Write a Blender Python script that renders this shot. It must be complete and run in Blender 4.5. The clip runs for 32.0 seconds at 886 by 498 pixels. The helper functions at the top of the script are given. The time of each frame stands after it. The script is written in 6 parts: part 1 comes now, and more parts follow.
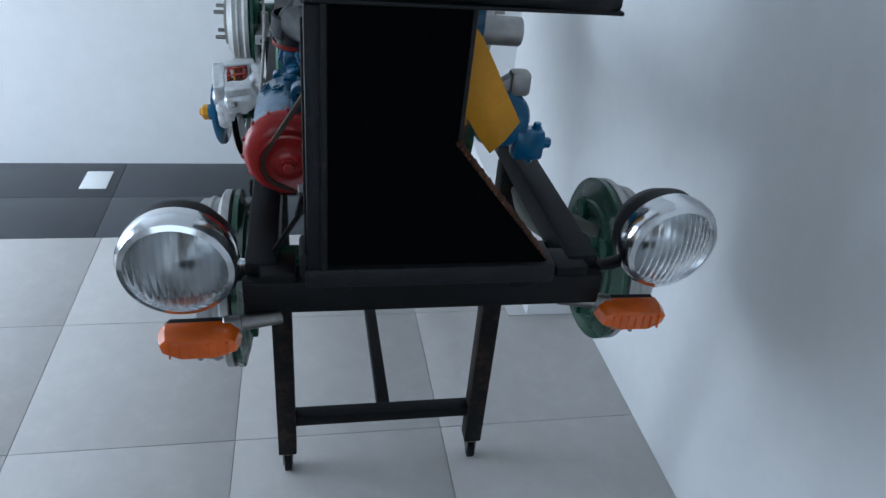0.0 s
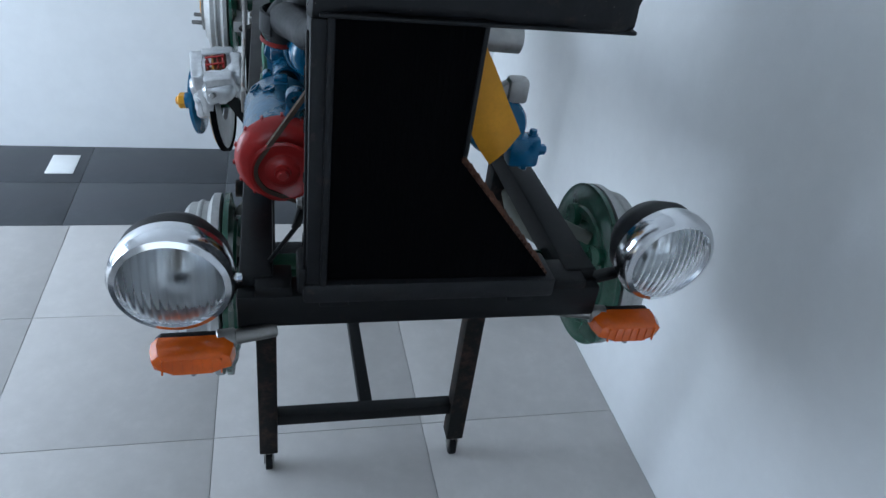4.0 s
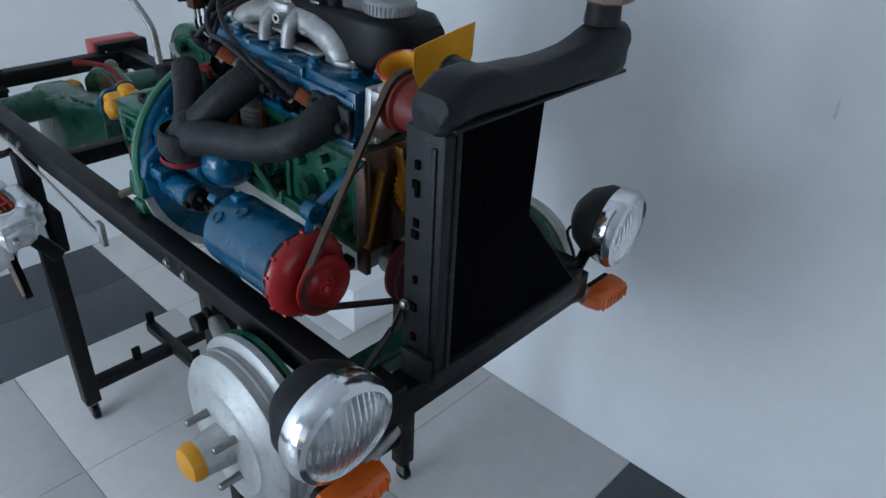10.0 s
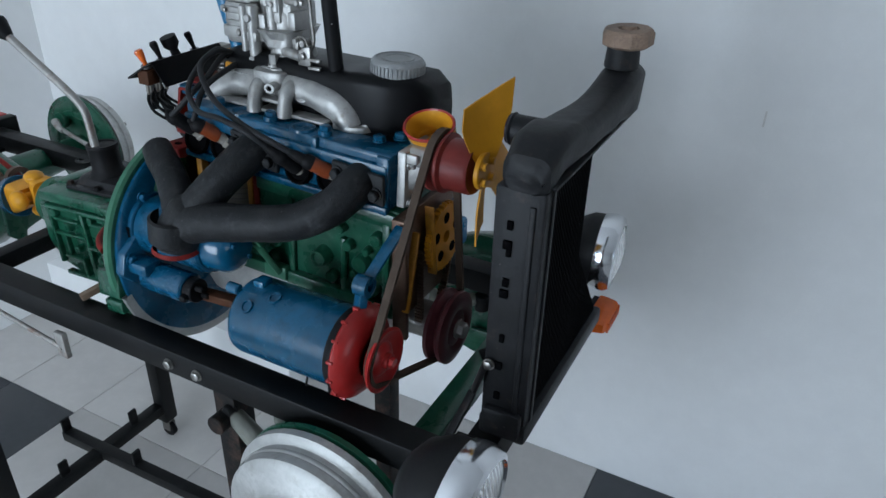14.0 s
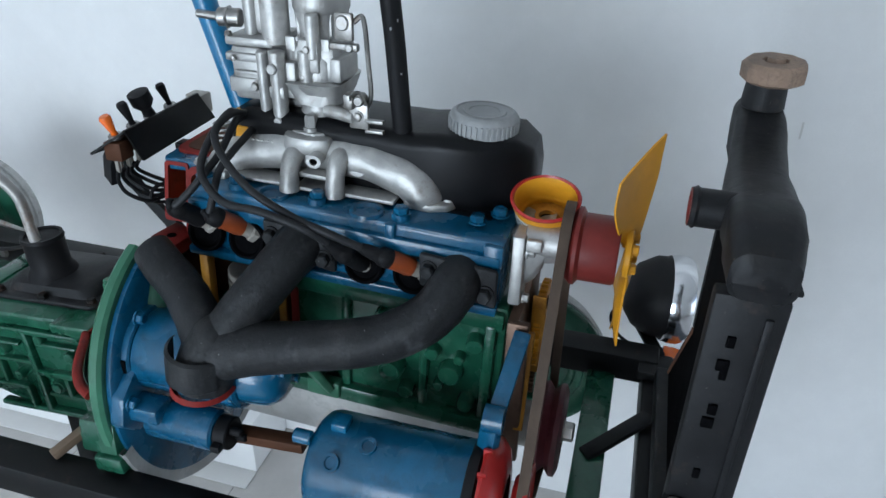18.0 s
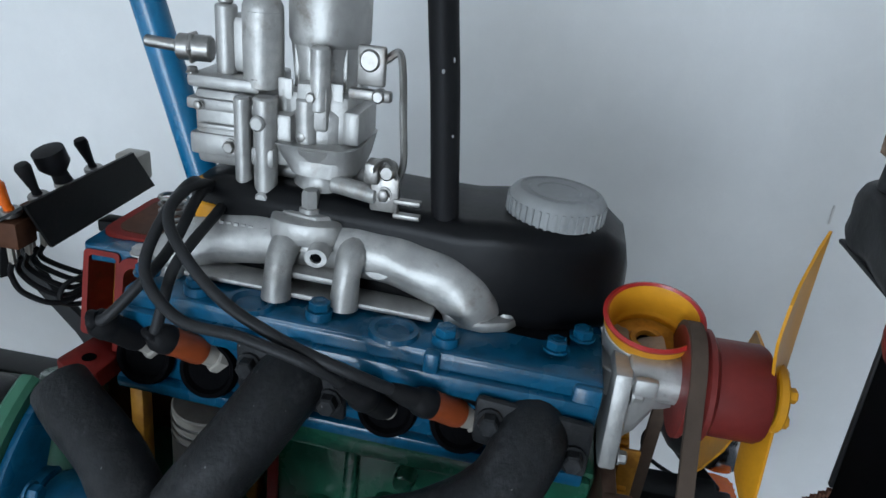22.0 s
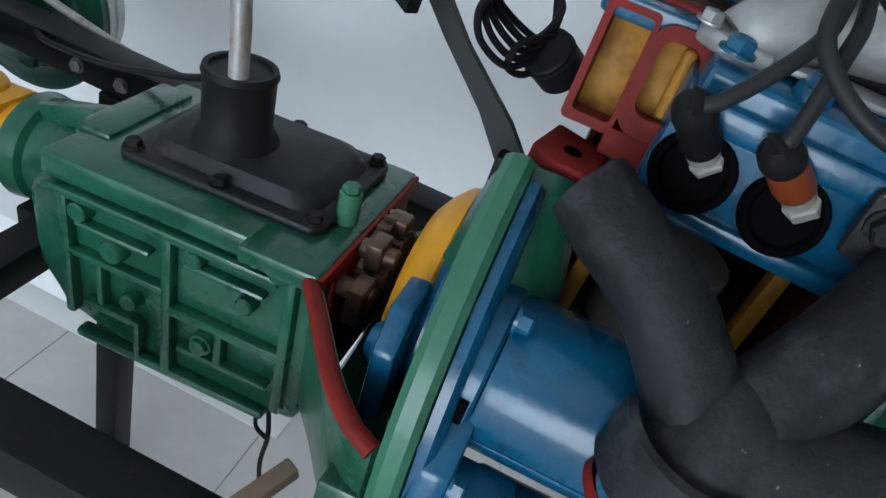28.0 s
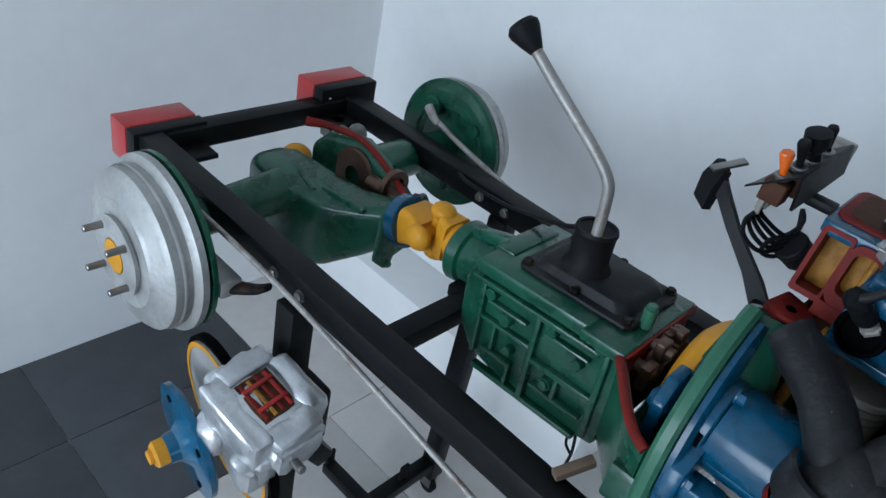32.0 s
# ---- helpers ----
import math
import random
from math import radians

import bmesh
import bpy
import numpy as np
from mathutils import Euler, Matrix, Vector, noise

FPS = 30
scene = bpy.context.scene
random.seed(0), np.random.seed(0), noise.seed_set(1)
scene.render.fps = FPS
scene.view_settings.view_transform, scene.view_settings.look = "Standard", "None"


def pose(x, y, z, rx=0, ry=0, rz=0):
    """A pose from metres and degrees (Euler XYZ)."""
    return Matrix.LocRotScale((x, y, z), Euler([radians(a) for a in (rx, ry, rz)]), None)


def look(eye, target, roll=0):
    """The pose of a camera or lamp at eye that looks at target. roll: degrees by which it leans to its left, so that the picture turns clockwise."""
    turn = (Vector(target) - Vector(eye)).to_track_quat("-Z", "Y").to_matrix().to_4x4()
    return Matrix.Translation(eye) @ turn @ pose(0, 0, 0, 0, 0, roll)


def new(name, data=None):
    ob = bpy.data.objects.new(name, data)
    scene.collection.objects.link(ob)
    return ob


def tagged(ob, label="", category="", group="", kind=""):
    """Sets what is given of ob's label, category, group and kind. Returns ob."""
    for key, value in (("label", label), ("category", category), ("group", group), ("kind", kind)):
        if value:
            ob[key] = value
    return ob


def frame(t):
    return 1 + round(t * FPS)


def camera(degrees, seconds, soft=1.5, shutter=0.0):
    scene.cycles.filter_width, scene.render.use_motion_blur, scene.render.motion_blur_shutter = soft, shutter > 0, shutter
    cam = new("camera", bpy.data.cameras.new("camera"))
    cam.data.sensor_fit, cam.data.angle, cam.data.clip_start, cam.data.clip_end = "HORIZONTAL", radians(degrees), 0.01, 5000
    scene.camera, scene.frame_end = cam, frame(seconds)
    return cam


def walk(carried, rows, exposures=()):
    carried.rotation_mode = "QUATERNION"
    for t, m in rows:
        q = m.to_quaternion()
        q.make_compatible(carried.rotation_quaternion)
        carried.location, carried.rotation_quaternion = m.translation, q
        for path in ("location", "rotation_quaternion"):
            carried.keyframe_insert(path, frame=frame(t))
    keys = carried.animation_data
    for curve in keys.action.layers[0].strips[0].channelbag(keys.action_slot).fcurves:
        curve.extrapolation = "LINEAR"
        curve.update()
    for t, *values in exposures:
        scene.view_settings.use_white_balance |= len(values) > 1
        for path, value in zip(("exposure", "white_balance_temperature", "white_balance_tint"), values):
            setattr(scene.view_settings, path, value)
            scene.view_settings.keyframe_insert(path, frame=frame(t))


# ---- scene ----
cam = camera(63.24, 32.0)
PATH = [
    (0, (-0.131, -0.817, 1.420), (0.052, 0.010, 0.889), 5.6),
    (1, (-0.143, -0.782, 1.432), (0.054, 0.048, 0.911), 6.5),
    (2, (-0.155, -0.792, 1.431), (0.058, 0.027, 0.899), 7.4),
    (2.5, (-0.146, -0.774, 1.429), (0.077, 0.040, 0.892), 7.0),
    (4.5, (-0.177, -0.768, 1.458), (0.058, 0.032, 0.906), 8.6),
    (5, (-0.175, -0.714, 1.469), (0.090, 0.080, 0.922), 7.6),
    (5.5, (-0.199, -0.657, 1.474), (0.089, 0.128, 0.925), 8.0),
    (6, (-0.231, -0.627, 1.462), (0.090, 0.140, 0.906), 10.2),
    (6.5, (-0.268, -0.597, 1.465), (0.124, 0.126, 0.896), 10.3),
    (7, (-0.275, -0.577, 1.462), (0.138, 0.125, 0.882), 11.2),
    (7.5, (-0.357, -0.550, 1.474), (0.093, 0.124, 0.888), 9.2),
    (8, (-0.470, -0.543, 1.490), (0.067, 0.081, 0.923), 7.5),
    (8.5, (-0.501, -0.562, 1.490), (0.064, 0.047, 0.933), 6.6),
    (9, (-0.529, -0.586, 1.509), (0.043, 0.033, 0.970), 4.2),
    (9.5, (-0.614, -0.556, 1.520), (-0.017, 0.046, 0.990), 3.4),
    (10, (-0.667, -0.525, 1.527), (-0.035, 0.048, 1.006), 2.9),
    (10.5, (-0.709, -0.508, 1.537), (-0.040, 0.031, 1.026), 2.9),
    (11, (-0.754, -0.500, 1.545), (-0.048, 0.004, 1.046), 2.7),
    (11.5, (-0.743, -0.484, 1.549), (-0.027, 0.014, 1.060), 2.5),
    (12, (-0.723, -0.452, 1.548), (-0.006, 0.054, 1.069), 3.3),
    (12.5, (-0.756, -0.392, 1.550), (-0.025, 0.097, 1.073), 2.2),
    (13, (-0.782, -0.338, 1.557), (-0.032, 0.118, 1.078), 2.1),
    (13.5, (-0.805, -0.301, 1.556), (-0.037, 0.124, 1.077), 1.8),
    (14, (-0.822, -0.262, 1.549), (-0.041, 0.136, 1.068), 1.7),
    (14.5, (-0.839, -0.214, 1.550), (-0.050, 0.164, 1.066), 1.8),
    (16.5, (-0.708, 0.013, 1.535), (0.098, 0.309, 1.023), 3.0),
    (17, (-0.702, 0.068, 1.537), (0.119, 0.315, 1.021), 2.8),
    (17.5, (-0.703, 0.093, 1.553), (0.128, 0.311, 1.040), 2.3),
    (18, (-0.688, 0.112, 1.551), (0.152, 0.342, 1.058), 1.5),
    (18.5, (-0.641, 0.119, 1.532), (0.202, 0.369, 1.055), 1.5),
    (19, (-0.612, 0.165, 1.532), (0.244, 0.369, 1.057), 2.7),
    (19.5, (-0.591, 0.186, 1.529), (0.275, 0.380, 1.067), 3.1),
    (20, (-0.576, 0.211, 1.517), (0.309, 0.403, 1.093), 3.7),
    (20.5, (-0.550, 0.237, 1.509), (0.342, 0.422, 1.098), 4.1),
    (21, (-0.519, 0.250, 1.499), (0.374, 0.432, 1.088), 4.3),
    (21.5, (-0.496, 0.264, 1.490), (0.401, 0.427, 1.081), 4.7),
    (22, (-0.485, 0.287, 1.475), (0.419, 0.414, 1.068), 5.4),
    (22.5, (-0.471, 0.294, 1.465), (0.433, 0.389, 1.048), 5.8),
    (23, (-0.430, 0.283, 1.466), (0.464, 0.400, 1.033), 6.0),
    (23.5, (-0.400, 0.269, 1.458), (0.482, 0.414, 1.010), 7.9),
    (24, (-0.376, 0.288, 1.441), (0.489, 0.459, 0.969), 8.9),
    (24.5, (-0.375, 0.339, 1.403), (0.486, 0.505, 0.921), 10.4),
    (25, (-0.373, 0.370, 1.372), (0.479, 0.514, 0.868), 12.2),
    (25.5, (-0.378, 0.413, 1.326), (0.480, 0.542, 0.830), 14.1),
    (27.5, (-0.413, 0.607, 1.297), (0.407, 0.690, 0.731), 20.9),
    (28, (-0.428, 0.637, 1.298), (0.382, 0.763, 0.726), 20.1),
    (28.5, (-0.456, 0.662, 1.315), (0.328, 0.843, 0.720), 18.6),
    (29, (-0.485, 0.672, 1.345), (0.257, 0.919, 0.722), 15.7),
    (29.5, (-0.529, 0.679, 1.371), (0.197, 0.996, 0.761), 14.3),
    (30, (-0.564, 0.679, 1.396), (0.140, 1.048, 0.789), 13.0),
    (30.5, (-0.619, 0.680, 1.429), (0.075, 1.088, 0.835), 12.5),
    (31, (-0.662, 0.646, 1.456), (0.014, 1.103, 0.878), 11.7),
    (31.5, (-0.695, 0.601, 1.479), (-0.033, 1.094, 0.915), 11.8),
    (32, (-0.740, 0.556, 1.509), (-0.078, 1.058, 0.952), 13.5),
]
walk(cam, [(t, look(e, g, r)) for t, e, g, r in PATH], ((0, -0.26, 6130, 10), (5, -0.10, 6080, 10), (7, -0.05, 6080, 10), (9, -0.28, 6110, 10), (11, -0.37, 6250, 10), (12, -0.37, 6480, 10), (14.5, -0.21, 6420, 10), (17, 0.08, 6480, 10), (19, 0.09, 6520, 10), (21, -0.11, 6550, 10), (23, -0.11, 6580, 10), (25, 0.10, 6700, 10), (28, 0.02, 6600, 10), (29, 0.22, 6500, 10), (30, -0.08, 6420, 10), (32, -0.34, 6250, 10)))
XC = 0.035          # middle line of the stand, from front to rear


# light: a wide glazed opening in the side wall, a smaller one behind the camera
world = bpy.data.worlds.new("world")
scene.world = world
world.use_nodes = True
wn = world.node_tree
sky = wn.nodes.new("ShaderNodeTexSky")
sky.sky_type, sky.sun_disc, sky.sun_elevation, sky.sun_rotation = "NISHITA", False, radians(42), radians(250)
wn.links.new(sky.outputs[0], wn.nodes["Background"].inputs[0])
wn.nodes["Background"].inputs[1].default_value = 0.12


def window_light(name, m, sx, sy, watts, col):
    d = bpy.data.lights.new(name, "AREA")
    d.shape, d.size, d.size_y, d.energy, d.color = "RECTANGLE", sx, sy, watts, col
    ob = new(name, d)
    ob.matrix_world = m
    return ob


window_light("side_daylight", look((-3.2, 1.05, 1.10), (-1.4, 2.1, 0.75)), 1.7, 1.5, 94, (0.71, 0.85, 1.0))
window_light("front_daylight", look((-0.9, -3.3, 1.05), (-0.6, 1.0, 0.8)), 2.2, 1.6, 14, (0.71, 0.85, 1.0))
scene.view_settings.exposure = 0.0


# materials
def nodes_of(name):
    m = bpy.data.materials.new(name)
    m.use_nodes = True
    nt = m.node_tree
    return m, nt, nt.nodes["Principled BSDF"]


def noise_tex(nt, vec, scale, detail=4.0, rough=0.6):
    n = nt.nodes.new("ShaderNodeTexNoise")
    n.inputs["Scale"].default_value, n.inputs["Detail"].default_value, n.inputs["Roughness"].default_value = scale, detail, rough
    nt.links.new(vec, n.inputs["Vector"])
    return n.outputs["Fac"]


def ramp(nt, fac, lo, hi, a=(0, 0, 0, 1), b=(1, 1, 1, 1)):
    r = nt.nodes.new("ShaderNodeValToRGB")
    r.color_ramp.elements[0].position, r.color_ramp.elements[1].position = lo, hi
    r.color_ramp.elements[0].color, r.color_ramp.elements[1].color = a, b
    nt.links.new(fac, r.inputs[0])
    return r.outputs[0]


def mixed(nt, fac, a, b):
    x = nt.nodes.new("ShaderNodeMix")
    x.data_type = "RGBA"
    for k, v in ((6, a), (7, b)):
        if isinstance(v, tuple):
            x.inputs[k].default_value = (*v[:3], 1)
        else:
            nt.links.new(v, x.inputs[k])
    nt.links.new(fac, x.inputs[0])
    return x.outputs[2]


def paint(name, col, rough=0.4, metal=0.0, vary=0.25, bump=0.15, grain=120, stain=None, stain_at=(0.58, 0.72), coat=0.0, wear=None, spec=0.3, dust=None):
    """Painted or bare surface: colour drifting at two scales, stains with a shape of their own, fine relief, worn edges."""
    m, nt, p = nodes_of(name)
    co = nt.nodes.new("ShaderNodeTexCoord").outputs["Object"]
    big, fine = noise_tex(nt, co, 14), noise_tex(nt, co, grain, 6)
    dark = tuple(c * (1 - vary) for c in col)
    light = tuple(min(1, c * (1 + vary * 0.6)) for c in col)
    c = mixed(nt, ramp(nt, big, 0.3, 0.7), dark, light)
    c = mixed(nt, ramp(nt, fine, 0.45, 0.75), c, tuple(k * (1 - vary * 0.5) for k in col))
    if stain:
        c = mixed(nt, ramp(nt, noise_tex(nt, co, 33, 8, 0.7), *stain_at), c, stain)
    if wear:
        g = nt.nodes.new("ShaderNodeNewGeometry")
        c = mixed(nt, ramp(nt, g.outputs["Pointiness"], 0.53, 0.60), c, wear)
    if dust:
        c = mixed(nt, ramp(nt, noise_tex(nt, co, 230, 2, 0.5), 0.735, 0.79), c, dust)
        c = mixed(nt, ramp(nt, noise_tex(nt, co, 9, 6, 0.65), 0.56, 0.80), c, tuple(k * 0.18 for k in dust))
    nt.links.new(c, p.inputs["Base Color"])
    r = nt.nodes.new("ShaderNodeMapRange")
    r.inputs[3].default_value, r.inputs[4].default_value = max(0.03, rough - 0.12), min(1, rough + 0.16)
    nt.links.new(big, r.inputs[0])
    nt.links.new(r.outputs[0], p.inputs["Roughness"])
    p.inputs["Metallic"].default_value = metal
    p.inputs["Specular IOR Level"].default_value = 0.5 if metal > 0.3 else spec
    p.inputs["Coat Weight"].default_value = coat
    p.inputs["Coat Roughness"].default_value = 0.12
    if bump:
        b = nt.nodes.new("ShaderNodeBump")
        b.inputs["Strength"].default_value, b.inputs["Distance"].default_value = bump, 0.0015
        nt.links.new(fine, b.inputs["Height"])
        nt.links.new(b.outputs[0], p.inputs["Normal"])
    return m


M_FRAME = paint("frame_black", (0.0065, 0.007, 0.0075), 0.42, vary=0.35, stain=(0.03, 0.02, 0.016), stain_at=(0.60, 0.8), spec=0.17, dust=(0.07, 0.065, 0.06))
M_LEG = paint("leg_black_rusting", (0.008, 0.008, 0.008), 0.5, vary=0.4, stain=(0.062, 0.034, 0.024), stain_at=(0.48, 0.72), bump=0.3, spec=0.15)
# matte core black; also painted as the shade inside wells, slots and holes
M_CORE_SHADE = paint("core_black_and_hole_shade", (0.0025, 0.0025, 0.003), 0.7, vary=0.2, bump=0.3, grain=400, spec=0.02)
M_TANK = paint("tank_black", (0.0125, 0.013, 0.0145), 0.46, vary=0.45, stain=(0.055, 0.040, 0.032), stain_at=(0.58, 0.82), bump=0.6, grain=55, spec=0.22, dust=(0.13, 0.12, 0.11))
M_RUST = paint("cut_edge_rust", (0.12, 0.055, 0.035), 0.7, vary=0.5, bump=0.5, spec=0.1)
M_CAP = paint("cap_brown", (0.27, 0.185, 0.135), 0.6, vary=0.55, stain=(0.12, 0.085, 0.07), bump=0.4, grain=200)
M_CHROME = paint("chrome", (0.75, 0.76, 0.78), 0.1, 1.0, vary=0.08, bump=0.0)
M_MIRROR = paint("reflector_mirror", (0.74, 0.75, 0.76), 0.26, 1.0, vary=0.03, bump=0.0)
M_STEEL = paint("steel", (0.30, 0.29, 0.275), 0.36, 1.0, vary=0.3, stain=(0.20, 0.13, 0.09), stain_at=(0.6, 0.85))
M_SILVER = paint("silver_paint", (0.42, 0.415, 0.40), 0.42, 0.62, vary=0.36, stain=(0.20, 0.175, 0.145), stain_at=(0.56, 0.78), bump=0.45, grain=80)
M_DRUM = paint("drum_silver", (0.46, 0.46, 0.445), 0.46, 0.45, vary=0.3, stain=(0.27, 0.24, 0.21), stain_at=(0.55, 0.82), bump=0.3)
M_ALU = paint("aluminium_foil_silver", (0.66, 0.67, 0.68), 0.30, 0.75, vary=0.35, stain=(0.36, 0.36, 0.36), stain_at=(0.55, 0.8), bump=0.7, grain=60)
M_GREEN = paint("green_paint", (0.010, 0.084, 0.047), 0.27, vary=0.45, stain=(0.070, 0.15, 0.10), stain_at=(0.58, 0.84), bump=0.45, grain=80, coat=0.34)
M_LGREEN = paint("flange_green", (0.036, 0.145, 0.085), 0.38, vary=0.3, bump=0.25, coat=0.15)
M_BLUE = paint("blue_paint", (0.002, 0.074, 0.150), 0.25, vary=0.42, bump=0.40, grain=70, coat=0.30, stain=(0.002, 0.030, 0.058), stain_at=(0.54, 0.76))
M_DBLUE = paint("dark_blue_paint", (0.003, 0.095, 0.19), 0.2, vary=0.3, bump=0.12, coat=0.5)
M_BAR = paint("bar_blue", (0.006, 0.13, 0.27), 0.25, vary=0.2, bump=0.08, coat=0.4)
M_CAST = paint("cast_manifold", (0.014, 0.015, 0.0165), 0.50, vary=0.45, stain=(0.060, 0.063, 0.067), stain_at=(0.54, 0.82), bump=0.75, grain=150, spec=0.22, dust=(0.20, 0.20, 0.20))
M_RED = paint("pulley_red", (0.38, 0.020, 0.018), 0.33, vary=0.3, stain=(0.30, 0.05, 0.03), stain_at=(0.62, 0.85), bump=0.15, coat=0.3)
M_DRED = paint("dark_red", (0.17, 0.022, 0.018), 0.45, vary=0.35, bump=0.2)
M_CUT = paint("cut_face_red", (0.19, 0.015, 0.011), 0.55, vary=0.4, bump=0.3, spec=0.16, stain=(0.09, 0.012, 0.010), stain_at=(0.52, 0.75))
M_MAROON = paint("maroon", (0.095, 0.022, 0.028), 0.4, vary=0.3, bump=0.15)
M_YELLOW = paint("yellow_paint", (0.66, 0.29, 0.016), 0.42, vary=0.18, bump=0.15)
# ochre paint; its wide dark stain puts the ports' shade into the colour
M_OCHRE = paint("inside_ochre_shaded", (0.45, 0.20, 0.022), 0.5, vary=0.45, bump=0.3, stain=(0.20, 0.075, 0.012), stain_at=(0.48, 0.72))
# brown of real parts, and of the shade painted into open hollows
M_BROWN = paint("brown_and_inside_shade", (0.085, 0.036, 0.02), 0.55, vary=0.4, bump=0.3, spec=0.1)
M_GEAR = paint("gear_steel", (0.14, 0.085, 0.06), 0.4, 0.7, vary=0.4)
M_CREAM = paint("ceramic_cream", (0.32, 0.295, 0.26), 0.35, vary=0.3)
M_PLUG = paint("plug_boot_orange", (0.25, 0.052, 0.016), 0.35, vary=0.4, coat=0.2)
M_RUBBER = paint("black_rubber", (0.010, 0.010, 0.011), 0.5, vary=0.25, spec=0.12)
M_CABLE = paint("cable_grey", (0.018, 0.0185, 0.020), 0.45, vary=0.3, spec=0.2)
M_BELT = paint("belt_brown", (0.085, 0.06, 0.045), 0.75, vary=0.35, bump=0.4, spec=0.15)
M_PLASTIC = paint("black_plastic", (0.004, 0.0042, 0.005), 0.34, vary=0.35, bump=0.14, spec=0.16)
M_BOWL = paint("bowl_black", (0.010, 0.010, 0.011), 0.48, vary=0.4, bump=0.25, spec=0.2, dust=(0.08, 0.075, 0.07))
M_GCAP = paint("grey_cap", (0.27, 0.275, 0.275), 0.45, vary=0.25, bump=0.2, stain=(0.17, 0.165, 0.16))
M_ORANGE = paint("orange_lens", (0.74, 0.125, 0.008), 0.2, vary=0.25, bump=0.12, coat=0.5)
M_TAIL = paint("tail_red", (0.46, 0.035, 0.035), 0.32, vary=0.2, coat=0.4)
M_ROD = paint("rod_steel_dull", (0.36, 0.345, 0.325), 0.45, 0.45, vary=0.3, stain=(0.20, 0.13, 0.10), stain_at=(0.50, 0.68))
M_ARM = paint("arm_grey_green", (0.17, 0.175, 0.15), 0.5, vary=0.3)
M_WALL = paint("wall_white", (0.80, 0.80, 0.795), 0.62, vary=0.035, bump=0.12, grain=260)
M_SKIRT = paint("skirting_tile", (0.66, 0.65, 0.63), 0.35, vary=0.05, bump=0.05)
M_GROUT = paint("grout", (0.43, 0.415, 0.40), 0.8, vary=0.1)
# white of the paper sheet and of the light painted in the lamp box holes
M_WHITE = paint("paper_and_bright_hole_white", (0.82, 0.82, 0.80), 0.6, vary=0.05, bump=0.05)
M_WOOD = paint("bar_wood_brown", (0.16, 0.11, 0.075), 0.6, vary=0.35)


def tile_mat(name, col, rough, vary):
    m = paint(name, col, rough, vary=vary, bump=0.06, grain=50)
    nt = m.node_tree
    p = nt.nodes["Principled BSDF"]
    info = nt.nodes.new("ShaderNodeObjectInfo")
    src = p.inputs["Base Color"].links[0].from_socket
    hs = nt.nodes.new("ShaderNodeHueSaturation")
    mr = nt.nodes.new("ShaderNodeMapRange")
    mr.inputs[3].default_value, mr.inputs[4].default_value = 0.975, 1.025
    nt.links.new(info.outputs["Random"], mr.inputs[0])
    nt.links.new(mr.outputs[0], hs.inputs["Value"])
    nt.links.new(src, hs.inputs["Color"])
    nt.links.new(hs.outputs[0], p.inputs["Base Color"])
    return m


M_TILE = tile_mat("tile_light", (0.53, 0.505, 0.48), 0.42, 0.08)
M_DTILE = tile_mat("tile_dark", (0.062, 0.066, 0.072), 0.36, 0.16)


def glass(name, col, rough, ior=1.45):
    m, nt, p = nodes_of(name)
    p.inputs["Base Color"].default_value = (*col, 1)
    p.inputs["Roughness"].default_value = rough
    p.inputs["Transmission Weight"].default_value = 1.0
    p.inputs["IOR"].default_value = ior
    return m


M_GLASS = glass("lamp_glass", (0.96, 0.97, 0.97), 0.28, 1.25)
M_PANE = glass("window_glass", (0.98, 0.99, 1.0), 0.0, 1.05)


# building helpers; every mesh is written in world metres
def merge(*bms):
    out = bmesh.new()
    for b in bms:
        me = bpy.data.meshes.new("tmp")
        b.to_mesh(me)
        b.free()
        out.from_mesh(me)
        bpy.data.meshes.remove(me)
    return out


def bevelled(bm, w, seg=2):
    if w > 0:
        es = [e for e in bm.edges if len(e.link_faces) == 2 and e.calc_face_angle(0) > 0.5]
        bmesh.ops.bevel(bm, geom=es, offset=w, segments=seg, profile=0.5, affect="EDGES")
    return bm


def box(a, b, bev=0.003, m=None):
    bm = bmesh.new()
    bmesh.ops.create_cube(bm, size=1)
    for v in bm.verts:
        v.co = Vector([min(a[i], b[i]) if v.co[i] < 0 else max(a[i], b[i]) for i in range(3)])
    bevelled(bm, bev)
    if m:
        bm.transform(m)
    return bm


def axis_frame(p, d):
    """A frame at p whose z goes along d."""
    return Matrix.Translation(p) @ Vector(d).to_track_quat("Z", "Y").to_matrix().to_4x4()


def beam(p, q, w, h, bev=0.002, roll=0):
    """A rectangular bar from p to q."""
    p, q = Vector(p), Vector(q)
    L = (q - p).length
    bm = box((-w / 2, -h / 2, 0), (w / 2, h / 2, L), bev)
    bm.transform(axis_frame(p, q - p) @ pose(0, 0, 0, 0, 0, roll))
    return bm


def lathe(profile, p, d, seg=40, a0=0.0, a1=360.0):
    """Turns (radius, height) pairs about the line through p along d."""
    bm = bmesh.new()
    full = abs(a1 - a0) >= 359.9
    n = seg if full else seg + 1
    rings = []
    for r, h in profile:
        ring = []
        for i in range(n):
            t = radians(a0 + (a1 - a0) * i / seg)
            ring.append(bm.verts.new((r * math.cos(t), r * math.sin(t), h)))
        rings.append(ring)
    for A, B in zip(rings, rings[1:]):
        for i in range(n if full else n - 1):
            j = (i + 1) % n
            try:
                bm.faces.new((A[i], A[j], B[j], B[i]))
            except ValueError:
                pass
    bmesh.ops.remove_doubles(bm, verts=bm.verts, dist=1e-5)
